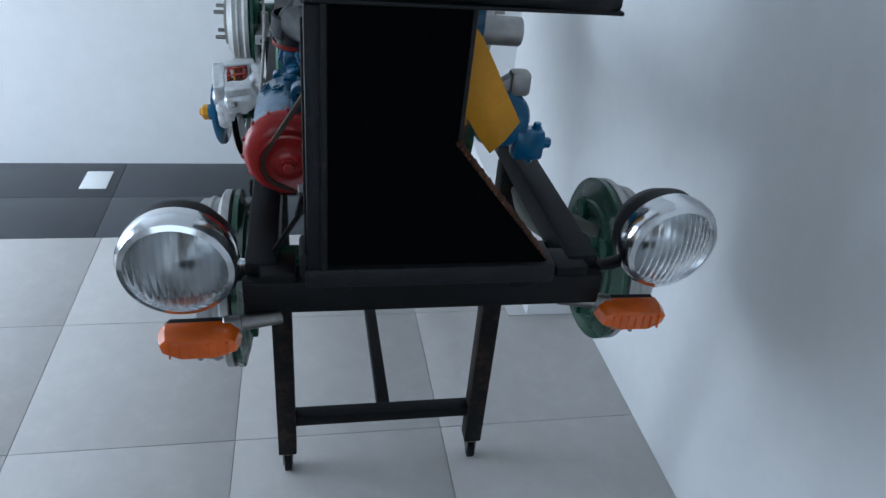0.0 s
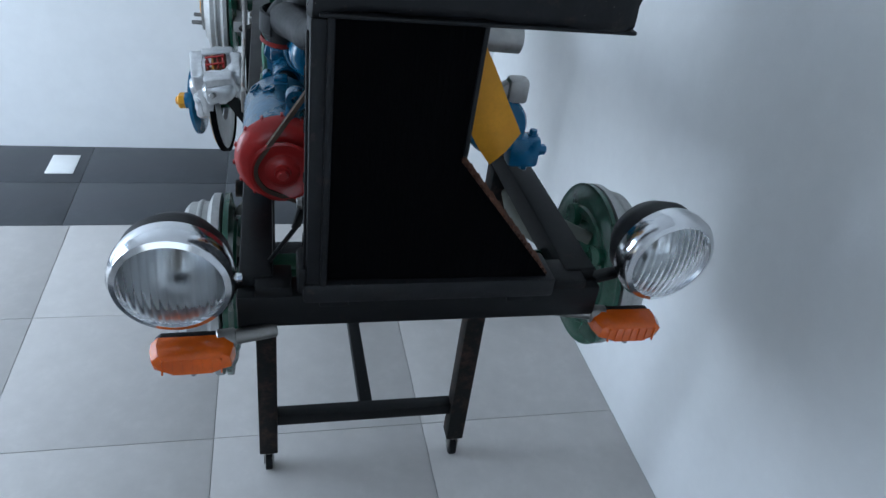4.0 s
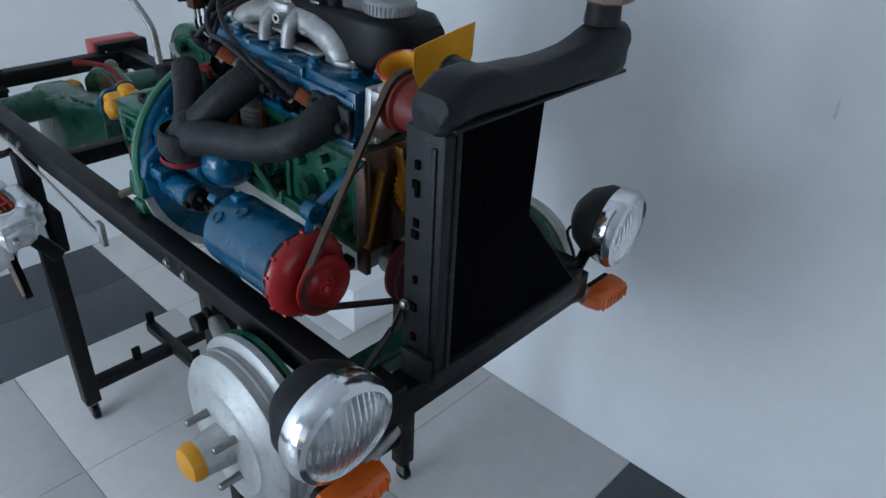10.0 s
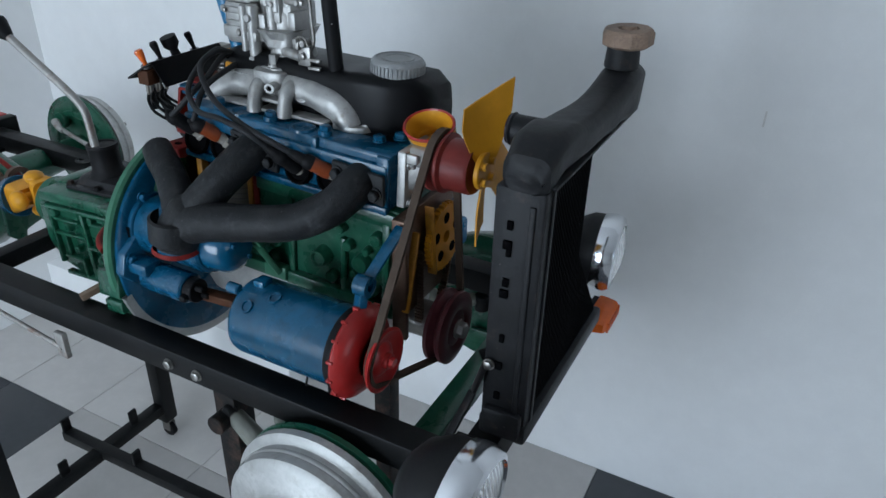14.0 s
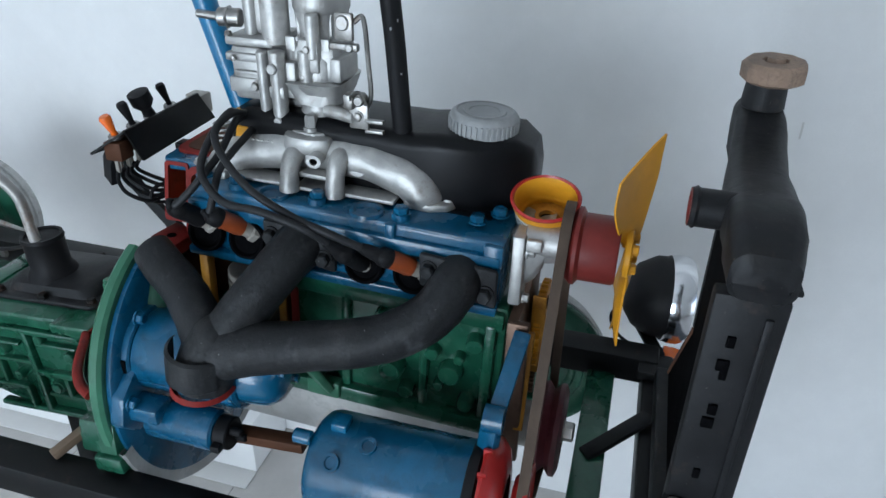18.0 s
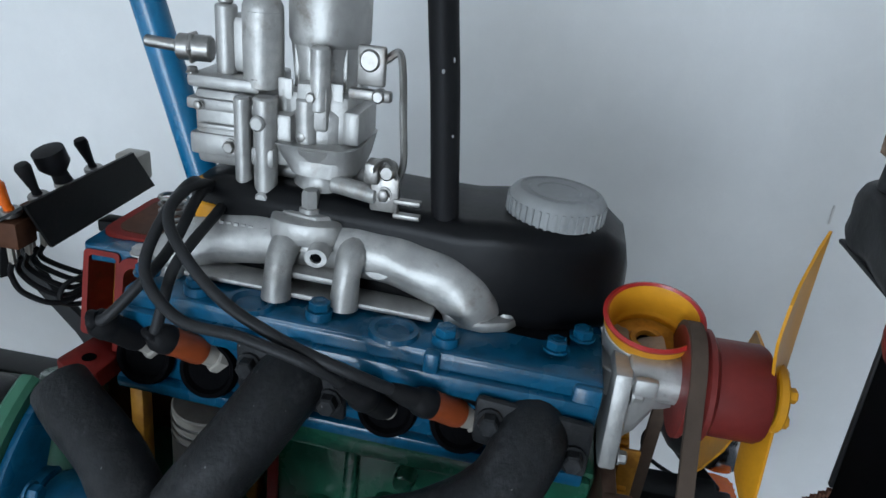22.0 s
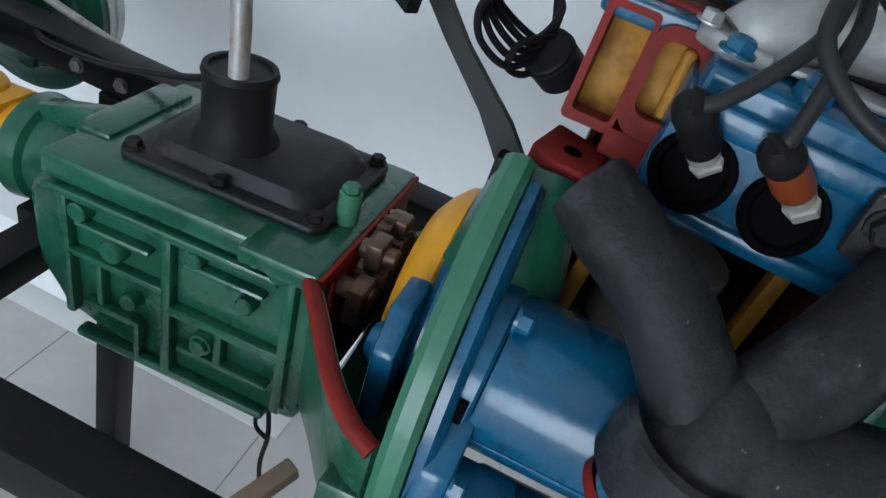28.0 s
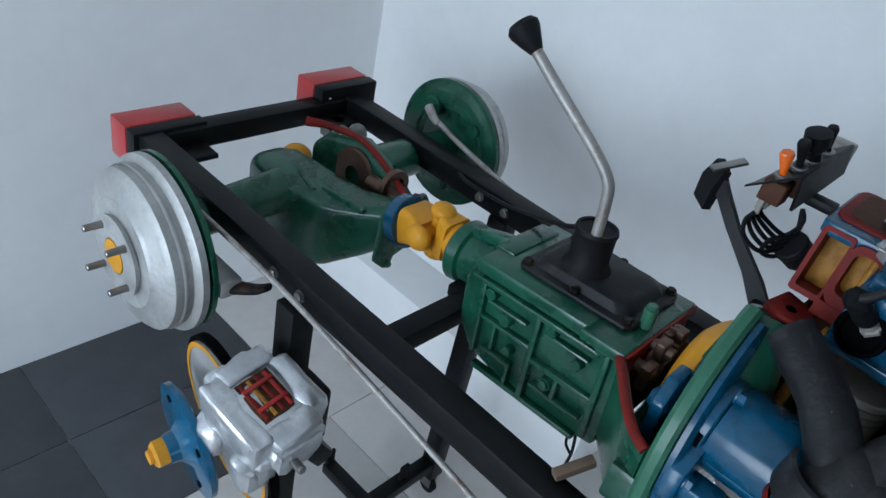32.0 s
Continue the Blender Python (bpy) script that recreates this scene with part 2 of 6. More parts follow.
    bmesh.ops.recalc_face_normals(bm, faces=bm.faces)
    bm.transform(axis_frame(p, d))
    return bm


def cyl(p, q, r, r2=None, seg=28, bev=0.0015):
    p, q = Vector(p), Vector(q)
    L, r2 = (q - p).length, r if r2 is None else r2
    b = min(bev, L / 3, r / 3, r2 / 3)
    return lathe([(0, 0), (r - b, 0), (r, b), (r2, L - b), (r2 - b, L), (0, L)], p, q - p, seg)


def pipe(p, q, r, ri, seg=28):
    p, q = Vector(p), Vector(q)
    L = (q - p).length
    return lathe([(ri, 0), (r, 0), (r, L), (ri, L), (ri, 0)], p, q - p, seg)


def smooth_path(pts, n=10):
    P = [Vector(p) for p in pts]
    P = [P[0] * 2 - P[1]] + P + [P[-1] * 2 - P[-2]]
    out = []
    for i in range(1, len(P) - 2):
        a, b, c, d = P[i - 1:i + 3]
        for k in range(n):
            t = k / n
            out.append(0.5 * (2 * b + (c - a) * t + (2 * a - 5 * b + 4 * c - d) * t * t + (3 * b - a - 3 * c + d) * t ** 3))
    out.append(P[-2])
    return out


def sweep(pts, r, seg=14, n=8, curve=True, flat=1.0):
    """A tube along pts; r is a number or one radius for each point."""
    path = smooth_path(pts, n) if curve else [Vector(p) for p in pts]
    m = len(path)
    if isinstance(r, (list, tuple)):
        rs = []
        for k in range(m):
            u = k / (m - 1) * (len(r) - 1)
            i = min(int(u), len(r) - 2)
            rs.append(r[i] + (r[i + 1] - r[i]) * (u - i))
    else:
        rs = [r] * m
    bm = bmesh.new()
    up = Vector((0.13, 0.21, 0.97))
    rings = []
    for k, c in enumerate(path):
        d = (path[min(k + 1, m - 1)] - path[max(k - 1, 0)]).normalized()
        u = (up - d * up.dot(d)).normalized()
        up = u
        v = d.cross(u)
        rings.append([bm.verts.new(c + (u * math.cos(2 * math.pi * i / seg) * flat + v * math.sin(2 * math.pi * i / seg)) * rs[k]) for i in range(seg)])
    for A, B in zip(rings, rings[1:]):
        for i in range(seg):
            j = (i + 1) % seg
            bm.faces.new((A[i], A[j], B[j], B[i]))
    bm.faces.new(rings[0][::-1])
    bm.faces.new(rings[-1])
    bmesh.ops.recalc_face_normals(bm, faces=bm.faces)
    return bm


def prism(outline, lo, hi, axis="y", bev=0.0):
    """A plate: an outline in the two other axes, from lo to hi along axis."""
    def at(u, v, w):
        return {"x": (w, u, v), "y": (u, w, v), "z": (u, v, w)}[axis]
    bm = bmesh.new()
    A = [bm.verts.new(at(u, v, lo)) for u, v in outline]
    B = [bm.verts.new(at(u, v, hi)) for u, v in outline]
    bm.faces.new(A)
    bm.faces.new(B[::-1])
    for i in range(len(A)):
        j = (i + 1) % len(A)
        bm.faces.new((A[i], B[i], B[j], A[j]))
    bmesh.ops.recalc_face_normals(bm, faces=bm.faces)
    return bevelled(bm, bev)


def ball(c, r, seg=24):
    bm = bmesh.new()
    bmesh.ops.create_uvsphere(bm, u_segments=seg, v_segments=max(8, seg // 2), radius=1)
    r = r if isinstance(r, tuple) else (r, r, r)
    bm.transform(Matrix.Translation(c) @ Matrix.Diagonal((*r, 1)))
    return bm


def loft(sections):
    """Skins closed loops of points that have the same count."""
    bm = bmesh.new()
    R = [[bm.verts.new(p) for p in s] for s in sections]
    for A, B in zip(R, R[1:]):
        for i in range(len(A)):
            j = (i + 1) % len(A)
            bm.faces.new((A[i], A[j], B[j], B[i]))
    bm.faces.new(R[0][::-1])
    bm.faces.new(R[-1])
    bmesh.ops.recalc_face_normals(bm, faces=bm.faces)
    return bm


def rounded(cx, cy, hx, hy, r, n=4):
    """A rounded rectangle, as pairs."""
    out = []
    for sx, sy, a in ((1, 1, 0), (-1, 1, 90), (-1, -1, 180), (1, -1, 270)):
        for k in range(n + 1):
            t = radians(a + 90 * k / n)
            out.append((cx + sx * (hx - r) + r * math.cos(t), cy + sy * (hy - r) + r * math.sin(t)))
    return out


def hexbolt(p, d, r=0.007, h=0.006):
    return merge(lathe([(0, 0), (r * 1.25, 0), (r * 1.25, h * 0.25), (0, h * 0.25)], p, d, 12), lathe([(0, 0), (r, 0), (r, h), (r * 0.8, h * 1.15), (0, h * 1.15)], p, d, 6))


def rough_up(bm, amount, scale):
    """Gives a cast or beaten surface uneven relief."""
    bm.normal_update()
    for v in bm.verts:
        v.co += v.normal * noise.noise(v.co * scale) * amount
    return bm


def mesh_of(name, bm, mat, angle=38):
    bm.normal_update()
    for e in bm.edges:
        e.smooth = len(e.link_faces) == 2 and e.calc_face_angle(0) < radians(angle)
    for f in bm.faces:
        f.smooth = True
    me = bpy.data.meshes.new(name)
    bm.to_mesh(me)
    bm.free()
    me.materials.append(mat)
    return me


def thing(name, loc, label, category, group="", kind=""):
    ob = new(name)
    ob.empty_display_size = 0.05
    ob.matrix_basis = Matrix.Translation(loc)
    return tagged(ob, label, category, group, kind)


def part(name, bm, mat, parent, label=""):
    ob = new(name, mesh_of(name, bm, mat))
    ob.parent = parent
    if parent.type == "EMPTY":
        ob.matrix_parent_inverse = parent.matrix_basis.inverted()
    if label:
        ob["label"] = label
    return ob


def solid(name, bm, mat, label, category, kind="", group=""):
    return tagged(new(name, mesh_of(name, bm, mat)), label, category, group, kind)


def settle(ob, shift, size=(1, 1, 1), at=None, turn=(0, 0, 0)):
    """Moves a finished thing, sizing and turning it about the point at."""
    c = Vector(at) if at else ob.matrix_basis.translation.copy()
    ob.matrix_basis = Matrix.Translation(c + Vector(shift)) @ pose(0, 0, 0, *turn) @ Matrix.Diagonal((*size, 1)) @ Matrix.Translation(-c) @ ob.matrix_basis


def nudge(parent, moves):
    """Moves parts of a thing, by their names."""
    for ob in parent.children:
        ob.location = ob.location + Vector(moves.get(ob.name.split(".")[0], (0.0, 0.0, 0.0)))


def parts(name, bms, mat, parent, label=""):
    """Each mesh as a part of its own."""
    return [part(name, b, mat, parent, label) for b in bms]


# the room
WX, WY, H = 0.752, 2.112, 2.8
solid("wall_right", box((WX, -3.4, 0), (WX + 0.12, WY + 0.12, H), 0), M_WALL, "plain white painted wall beside the stand", "wall", "structure")
solid("wall_rear", box((-3.7, WY, 0), (WX, WY + 0.12, H), 0), M_WALL, "plain white painted wall behind the stand", "wall", "structure")
solid("wall_left", merge(box((-3.82, -3.4, 0), (-3.7, -0.75, H), 0), box((-3.82, -0.75, 2.35), (-3.7, WY + 0.12, H), 0), box((-3.82, -0.75, 0), (-3.7, WY + 0.12, 0.18), 0)), M_WALL, "white wall with a wide glazed opening", "wall", "structure")
solid("wall_front", merge(box((-3.82, -3.52, 0), (-2.1, -3.4, H), 0), box((0.3, -3.52, 0), (WX + 0.12, -3.4, H), 0), box((-2.1, -3.52, 2.35), (0.3, -3.4, H), 0), box((-2.1, -3.52, 0), (0.3, -3.4, 0.18), 0)), M_WALL, "white wall with a glazed opening", "wall", "structure")
solid("ceiling", box((-3.82, -3.52, H), (WX + 0.12, WY + 0.12, H + 0.12), 0), M_WALL, "plain white ceiling", "ceiling", "structure")
solid("ground", box((-60, -60, -0.4), (60, 60, -0.12), 0), M_GROUT, "pale paved ground outside", "ground", "structure")
for k, (a, b) in enumerate((((-3.765, -0.75, 0.18), (-3.755, WY + 0.12, 2.35)), ((-2.1, -3.465, 0.18), (0.3, -3.455, 2.35)))):
    w = solid("window_%d" % (k + 1), box(a, b, 0), M_PANE, "large clear fixed window pane", "window", "structure")
    w.visible_shadow = False

floor = solid("floor", box((-3.7, -3.4, -0.12), (WX, WY, -0.004), 0), M_GROUT, "tiled floor in light grey with dark tile bands", "floor", "structure")
TX, TY = 0.528, 0.5275


def tile_mesh(name, w, d, mat):
    return mesh_of(name, box((-w / 2, -d / 2, -0.004), (w / 2, d / 2, 0.0), 0.0008), mat)


def lay(name, me, x, y, dz=0.0):
    ob = new(name, me)
    ob.parent = floor
    ob.location = (x, y, dz)


G = 0.0018
dark_me = tile_mesh("dark_floor_tile", TX - G, 0.299 - G, M_DTILE)
band_me = tile_mesh("floor_tile", TX - G, 0.4985 - G, M_TILE)
edge_me = tile_mesh("floor_tile", WX - 0.204 - G, 0.4985 - G, M_TILE)
back_me = tile_mesh("floor_tile", TX - G, 0.299 - G, M_TILE)
for i in range(-7, 2):
    x = 0.204 + (i - 0.5) * TX
    for j in range(3):
        y = 0.018 + (j + 0.5) * 0.4985
        if i == 1:
            lay("floor_tile", edge_me, (0.204 + WX) / 2, y)
        else:
            lay("floor_tile", band_me, x, y)
    for r in range(2):
        y = 1.5135 + (r + 0.5) * 0.3
        xd = 0.178 + (i - 0.5) * 0.528
        if i < 1:
            lay("dark_floor_tile", dark_me, xd, y)
        else:
            lay("floor_tile", tile_mesh("floor_tile", WX - 0.178 - G, 0.299 - G, M_TILE), (0.178 + WX) / 2, y)
    for r in range(12):
        y = 0.018 - (r + 0.5) * 0.3
        if i == 1:
            lay("dark_floor_tile" if r < 2 else "floor_tile", tile_mesh("floor_tile", WX - 0.178 - G, 0.299 - G, M_DTILE if r < 2 else M_TILE), (0.178 + WX) / 2, y)
        elif r < 2:
            lay("dark_floor_tile", dark_me, 0.178 + (i - 0.5) * 0.528, y)
        else:
            lay("floor_tile", back_me, 0.178 + (i - 0.5) * 0.528, y)
solid("wall_mark", box((WX - 0.0025, -0.195, 1.072), (WX - 0.0005, -0.191, 1.106), 0.0008), M_SKIRT, "small faint scuff on the white wall", "scuff")
solid("wall_ledge", box((0.568, 0.98, 0.0), (WX, WY, 0.17), 0.004), M_WALL, "low white ledge along the foot of the wall", "ledge", "structure")
solid("floor_border", box((0.505, 0.98, 0.0002), (0.568, WY, 0.0042), 0.001), M_SKIRT, "pale border tile strip beside the ledge", "floor border", "structure")
solid("paper_sheet", box((-1.015, 1.88, 0.001), (-0.915, 2.03, 0.0035), 0.0005), M_WHITE, "small white paper lying on dark tiles", "paper")


# the stand
st = thing("display_stand", (XC, 0.85, 0), "black welded steel display stand on castors", "stand")
XL0, XL1, XR0, XR1, ZB, ZT = -0.218, -0.173, 0.243, 0.290, 0.82, 0.866
part("side_rail", box((XL0, 0.02, ZB), (XL1, 1.70, ZT), 0.004), M_FRAME, st)
part("side_rail", box((XR0, 0.02, ZB), (XR1, 1.70, ZT), 0.004), M_FRAME, st)
part("front_beam", box((XL0 - 0.003, -0.004, 0.796), (XR1 + 0.003, 0.042, 0.848), 0.004), M_FRAME, st)
part("rear_beam", box((XL0 + 0.05, 1.648, 0.820), (XR1 - 0.045, 1.692, 0.862), 0.004), M_FRAME, st)
for x in (XL1 + 0.022, XR0 - 0.022):
    part("corner_plate", box((x - 0.055, 1.60, 0.822), (x + 0.055, 1.702, 0.832), 0.002), M_FRAME, st)
part("cross_member", beam((XL1 - 0.004, 1.036, 0.842), (XR0 + 0.004, 1.036, 0.842), 0.034, 0.034), M_FRAME, st)
part("cross_member", beam((XL1 - 0.004, 0.66, 0.838), (XR0 + 0.004, 0.66, 0.838), 0.03, 0.03), M_FRAME, st)
LEGS = ((-0.190, 0.421), (0.262, 0.423), (-0.217, 1.190), (0.258, 1.190))
for x, y in LEGS:
    part("leg", box((x - 0.021, y - 0.021, 0.062), (x + 0.021, y + 0.021, ZB + 0.002), 0.003), M_LEG if y < 0.8 else M_FRAME, st)
    f = part("castor", merge(cyl((x, y, 0.05), (x, y, 0.066), 0.013), box((x - 0.012, y - 0.016, 0.022), (x - 0.009, y + 0.012, 0.054), 0.001), box((x + 0.009, y - 0.016, 0.022), (x + 0.012, y + 0.012, 0.054), 0.001)), M_STEEL, st, "small steel castor fork")
    part("wheel", cyl((x - 0.008, y - 0.004, 0.0225), (x + 0.008, y - 0.004, 0.0225), 0.0225), M_RUBBER, f, "black rubber castor wheel")
part("low_brace", beam((-0.172, 0.43, 0.158), (0.243, 0.43, 0.158), 0.034, 0.03), M_FRAME, st)
part("low_brace", beam((-0.197, 1.190, 0.112), (0.238, 1.190, 0.112), 0.034, 0.03), M_FRAME, st)
part("long_brace", beam((0.04, 0.44, 0.150), (0.04, 1.33, 0.113), 0.03, 0.03), M_FRAME, st)
for p in ((0.04, 1.325, 0.122), (-0.07, 1.190, 0.125), (0.04, 1.05, 0.134), (0.15, 1.190, 0.125)):
    part("tab", box((p[0] - 0.012, p[1] - 0.004, p[2]), (p[0] + 0.012, p[1] + 0.004, p[2] + 0.045), 0.001), M_FRAME, st)
for x0, x1 in ((XL0, -1), (XR0, -1)):
    for y in (0.461, 0.519, 1.181, 1.245):
        part("rail_bolt", hexbolt((x0 - 0.0005, y, 0.841), (x1, 0, 0), 0.008, 0.006), M_STEEL, st, "bare steel hex bolt")
part("green_cross_member", box((XL1 - 0.01, 0.082, 0.798), (XR0 + 0.01, 0.124, 0.83), 0.003), M_GREEN, st, "green painted cross member")
part("diagonal_strut", beam((XC + 0.02, 0.11, 0.83), (XC + 0.09, 0.03, 0.86), 0.022, 0.01), M_FRAME, st)
for x in (XL1, XR0):
    s = -1 if x < 0 else 1
    part("front_gusset", box((x - 0.024, -0.004, 0.846), (x + 0.024, 0.05, 0.862), 0.002), M_FRAME, st)


# radiator
ra = thing("radiator", (XC, 0.01, 0.85), "black sectioned car radiator with a dented top tank", "radiator")
part("core", prism([(-0.118, 0.897), (0.203, 0.891), (0.049, 1.075), (0.056, 1.252), (-0.118, 1.252)], -0.016, 0.030, "y"), M_CORE_SHADE, ra, "matte black finned core with a cut corner")
# the fine fins, as thin upright leaves on the front
fins = []
for k in range(44):
    x = -0.114 + k * 0.0071
    top = 1.245 if x < 0.05 else 1.075 - (x - 0.049) * 1.195
    if top > 0.91:
        fins.append(box((x, -0.0167, 0.90), (x + 0.0012, -0.0160, top), 0))
parts("fin", fins, M_CORE_SHADE, ra)
cut = [Vector((0.0505 + (0.2035 - 0.0505) * t, 0, 1.077 + (0.892 - 1.077) * t)) for t in [i / 26 for i in range(27)]]
tabs = []
for i, c in enumerate(cut[:-1]):
    d = (cut[i + 1] - c)
    n = Vector((-d.z, 0, d.x)).normalized() * -1
    o = c + d * 0.5
    tabs.append(beam(o + Vector((0, -0.012, 0)) + n * 0.001, o + Vector((0, 0.032, 0)) + n * 0.001, 0.0045, d.length * (0.5 if i % 2 else 0.85), 0))
part("cut_edge", merge(*tabs), M_RUST, ra, "rusty ragged cut edge")
part("cut_strip", beam((0.056, 0.01, 1.078), (0.060, 0.01, 1.245), 0.006, 0.042, 0.001, 90), M_TANK, ra)
sp = part("side_channel", box((-0.139, -0.022, 0.885), (-0.117, 0.046, 1.243), 0.004), M_TANK, ra)
part("channel_bead", box((-0.1425, -0.010, 0.905), (-0.139, -0.002, 1.225), 0.0015), M_TANK, sp)
part("channel_lip", box((-0.121, -0.025, 0.89), (-0.112, -0.016, 1.245), 0.002), M_TANK, sp)
for z, w in ((1.195, 0.008), (1.168, 0.012), (1.158, 0.007), (1.115, 0.009), (1.098, 0.012), (1.03, 0.007), (0.985, 0.012), (0.935, 0.009)):
    # black blocks on the channel, painted as the shade in its slots
    part("slot", box((-0.1425, 0.018, z - 0.006), (-0.1385, 0.018 + w, z + 0.006), 0.001), M_CORE_SHADE, sp, "black block for the shade in a channel slot")
part("bottom_channel", merge(box((-0.143, -0.026, 0.862), (0.214, 0.048, 0.894), 0.006), box((-0.15, -0.018, 0.872), (-0.135, 0.04, 0.915), 0.006)), M_TANK, ra)
tank = []
for x, z0, z1, y0, y1 in ((-0.141, 1.240, 1.268, -0.014, 0.034), (-0.136, 1.238, 1.284, -0.022, 0.038), (-0.105, 1.246, 1.300, -0.026, 0.042), (-0.06, 1.249, 1.305, -0.028, 0.042), (-0.02, 1.250, 1.296, -0.030, 0.040), (0.05, 1.250, 1.294, -0.032, 0.034), (0.12, 1.249, 1.300, -0.035, 0.027), (0.17, 1.248, 1.318, -0.037, 0.022), (0.215, 1.247, 1.320, -0.036, 0.020), (0.230, 1.249, 1.308, -0.030, 0.016)):
    tank.append([(x, u, v) for u, v in rounded((y0 + y1) / 2, (z0 + z1) / 2, (y1 - y0) / 2, (z1 - z0) / 2, 0.016, 5)])
tb = loft(tank)
bmesh.ops.subdivide_edges(tb, edges=tb.edges[:], cuts=1, use_grid_fill=True)
part("top_tank", rough_up(rough_up(tb, 0.0034, 24), 0.0016, 70), M_TANK, ra, "dented black painted top tank")
part("tank_flange", box((-0.130, -0.030, 1.2455), (0.234, 0.018, 1.2505), 0.002), M_TANK, ra)
part("hose_outlet", merge(pipe((-0.038, 0.030, 1.277), (-0.038, 0.074, 1.277), 0.0195, 0.0155), lathe([(0.0195, 0), (0.0215, 0.003), (0.0195, 0.006)], (-0.038, 0.066, 1.277), (0, 1, 0))), M_TANK, ra)
part("outlet_mouth", pipe((-0.038, 0.072, 1.277), (-0.038, 0.0745, 1.277), 0.019, 0.0152), M_DRED, ra, "red painted mouth of the outlet")
part("filler_neck", cyl((0.165, -0.006, 1.312), (0.165, -0.006, 1.345), 0.026, 0.024), M_TANK, ra)
cap = merge(lathe([(0, 0), (0.031, 0), (0.0375, 0.004), (0.0385, 0.020), (0.034, 0.025), (0.016, 0.025), (0.014, 0.022), (0, 0.022)], (0.163, -0.010, 1.341), (-0.04, 0.02, 1), 9), lathe([(0, 0), (0.011, 0), (0.010, 0.006), (0, 0.006)], (0.163, -0.010, 1.363), (-0.04, 0.02, 1), 16))
part("radiator_cap", rough_up(cap, 0.0015, 60), M_CAP, ra, "worn brown filler cap")
part("stay", merge(beam((-0.185, 0.075, 0.868), (-0.150, 0.055, 0.935), 0.014, 0.006), beam((-0.150, 0.055, 0.935), (-0.138, 0.040, 0.990), 0.014, 0.006)), M_FRAME, ra, "bent flat steel stay")
part("stay_bolt", hexbolt((-0.143, 0.036, 0.985), (-1, 0, 0), 0.007), M_STEEL, ra)
parts("foot", [box((-0.12, -0.012, 0.846), (-0.08, 0.036, 0.866), 0.002), box((0.15, -0.012, 0.846), (0.19, 0.036, 0.866), 0.002)], M_FRAME, ra)


# headlamps
def headlamp(c, d, stalk, label):
    c, d = Vector(c), Vector(d).normalized()
    lp = thing("headlamp", c - Vector((0, 0, 0.08)), label, "headlamp", "headlamps")
    R = 0.0700
    base = c - d * 0.012
    part("shell", lathe([(0, -0.088), (0.030, -0.085), (0.052, -0.070), (0.068, -0.042), (R, -0.008), (R, 0.0)], base, d, 48), M_BOWL, lp, "black painted bowl")
    part("rim", lathe([(R + 0.001, -0.022), (R + 0.004, -0.010), (R + 0.004, 0.004), (R - 0.001, 0.014), (R - 0.008, 0.017), (R - 0.010, 0.012), (R - 0.004, 0.0), (R + 0.001, -0.022)], base, d, 64), M_CHROME, lp, "polished chrome rim")
    part("reflector", lathe([(0.010, -0.062), (0.030, -0.052), (0.048, -0.034), (0.060, -0.014), (R - 0.008, 0.006)], base, d, 48), M_MIRROR, lp, "silvered reflector")
    part("bulb", merge(cyl(base - d * 0.060, base - d * 0.035, 0.008), ball(base - d * 0.03, 0.009, 12)), M_CREAM, lp)
    # fluted lens: shallow dome with upright ribs
    bm = bmesh.new()
    fr = axis_frame(base + d * 0.010, d)
    up = (Vector((0, 0, 1)) - d * d.z).normalized()
    right = d.cross(up)
    n, rr = 60, R - 0.0085
    grid = {}
    for i in range(n + 1):
        for j in range(n + 1):
            u, v = (2 * i / n - 1), (2 * j / n - 1)
            s = math.sqrt(max(0, 1 - v * v / 2))
            w = math.sqrt(max(0, 1 - u * u / 2))
            a, b = u * s * rr, v * w * rr
            q = (a * a + b * b) / (rr * rr)
            bulge = 0.014 * (1 - q)
            rib = 0.0007 * math.cos(a / 0.0046 * math.pi) * (1 if q < 0.93 else 0)
            grid[i, j] = bm.verts.new(base + d * (0.008 + bulge + rib) + right * a + up * b)
    for i in range(n):
        for j in range(n):
            bm.faces.new((grid[i, j], grid[i + 1, j], grid[i + 1, j + 1], grid[i, j + 1]))
    bmesh.ops.recalc_face_normals(bm, faces=bm.faces)
    ret = bmesh.ops.solidify(bm, geom=bm.faces[:], thickness=-0.003)
    gl = part("lens", bm, M_GLASS, lp, "clear fluted glass lens")
    gl.visible_shadow = False
    part("screw", hexbolt(base - right * (R + 0.004) - d * 0.004 if stalk[0] < 0 else base - up * (R + 0.003), -right if stalk[0] < 0 else -up, 0.005, 0.006), M_CHROME, lp)
    part("bracket", merge(beam(stalk, base - d * 0.05 - up * 0.058, 0.022, 0.008), beam(base - d * 0.05 - up * 0.058, base - d * 0.045 - up * 0.03, 0.022, 0.010)), M_FRAME, lp)
    part("wire", sweep([base - d * 0.08 - up * 0.02, base - d * 0.10 - up * 0.05, base - d * 0.08 - up * 0.09, Vector(stalk) + Vector((0, 0, -0.01))], 0.003, 8), M_RUBBER, lp)
    return lp


headlamp((-0.291, -0.048, 0.902), (-0.02, -1, -0.06), (-0.212, 0.030, 0.845), "round chrome-rimmed headlamp with a black bowl on the stand's front corner")
headlamp((0.384, -0.013, 0.898), (0.10, -1, -0.05), (0.288, 0.020, 0.848), "round chrome-rimmed headlamp with a black bowl on the stand's front corner")


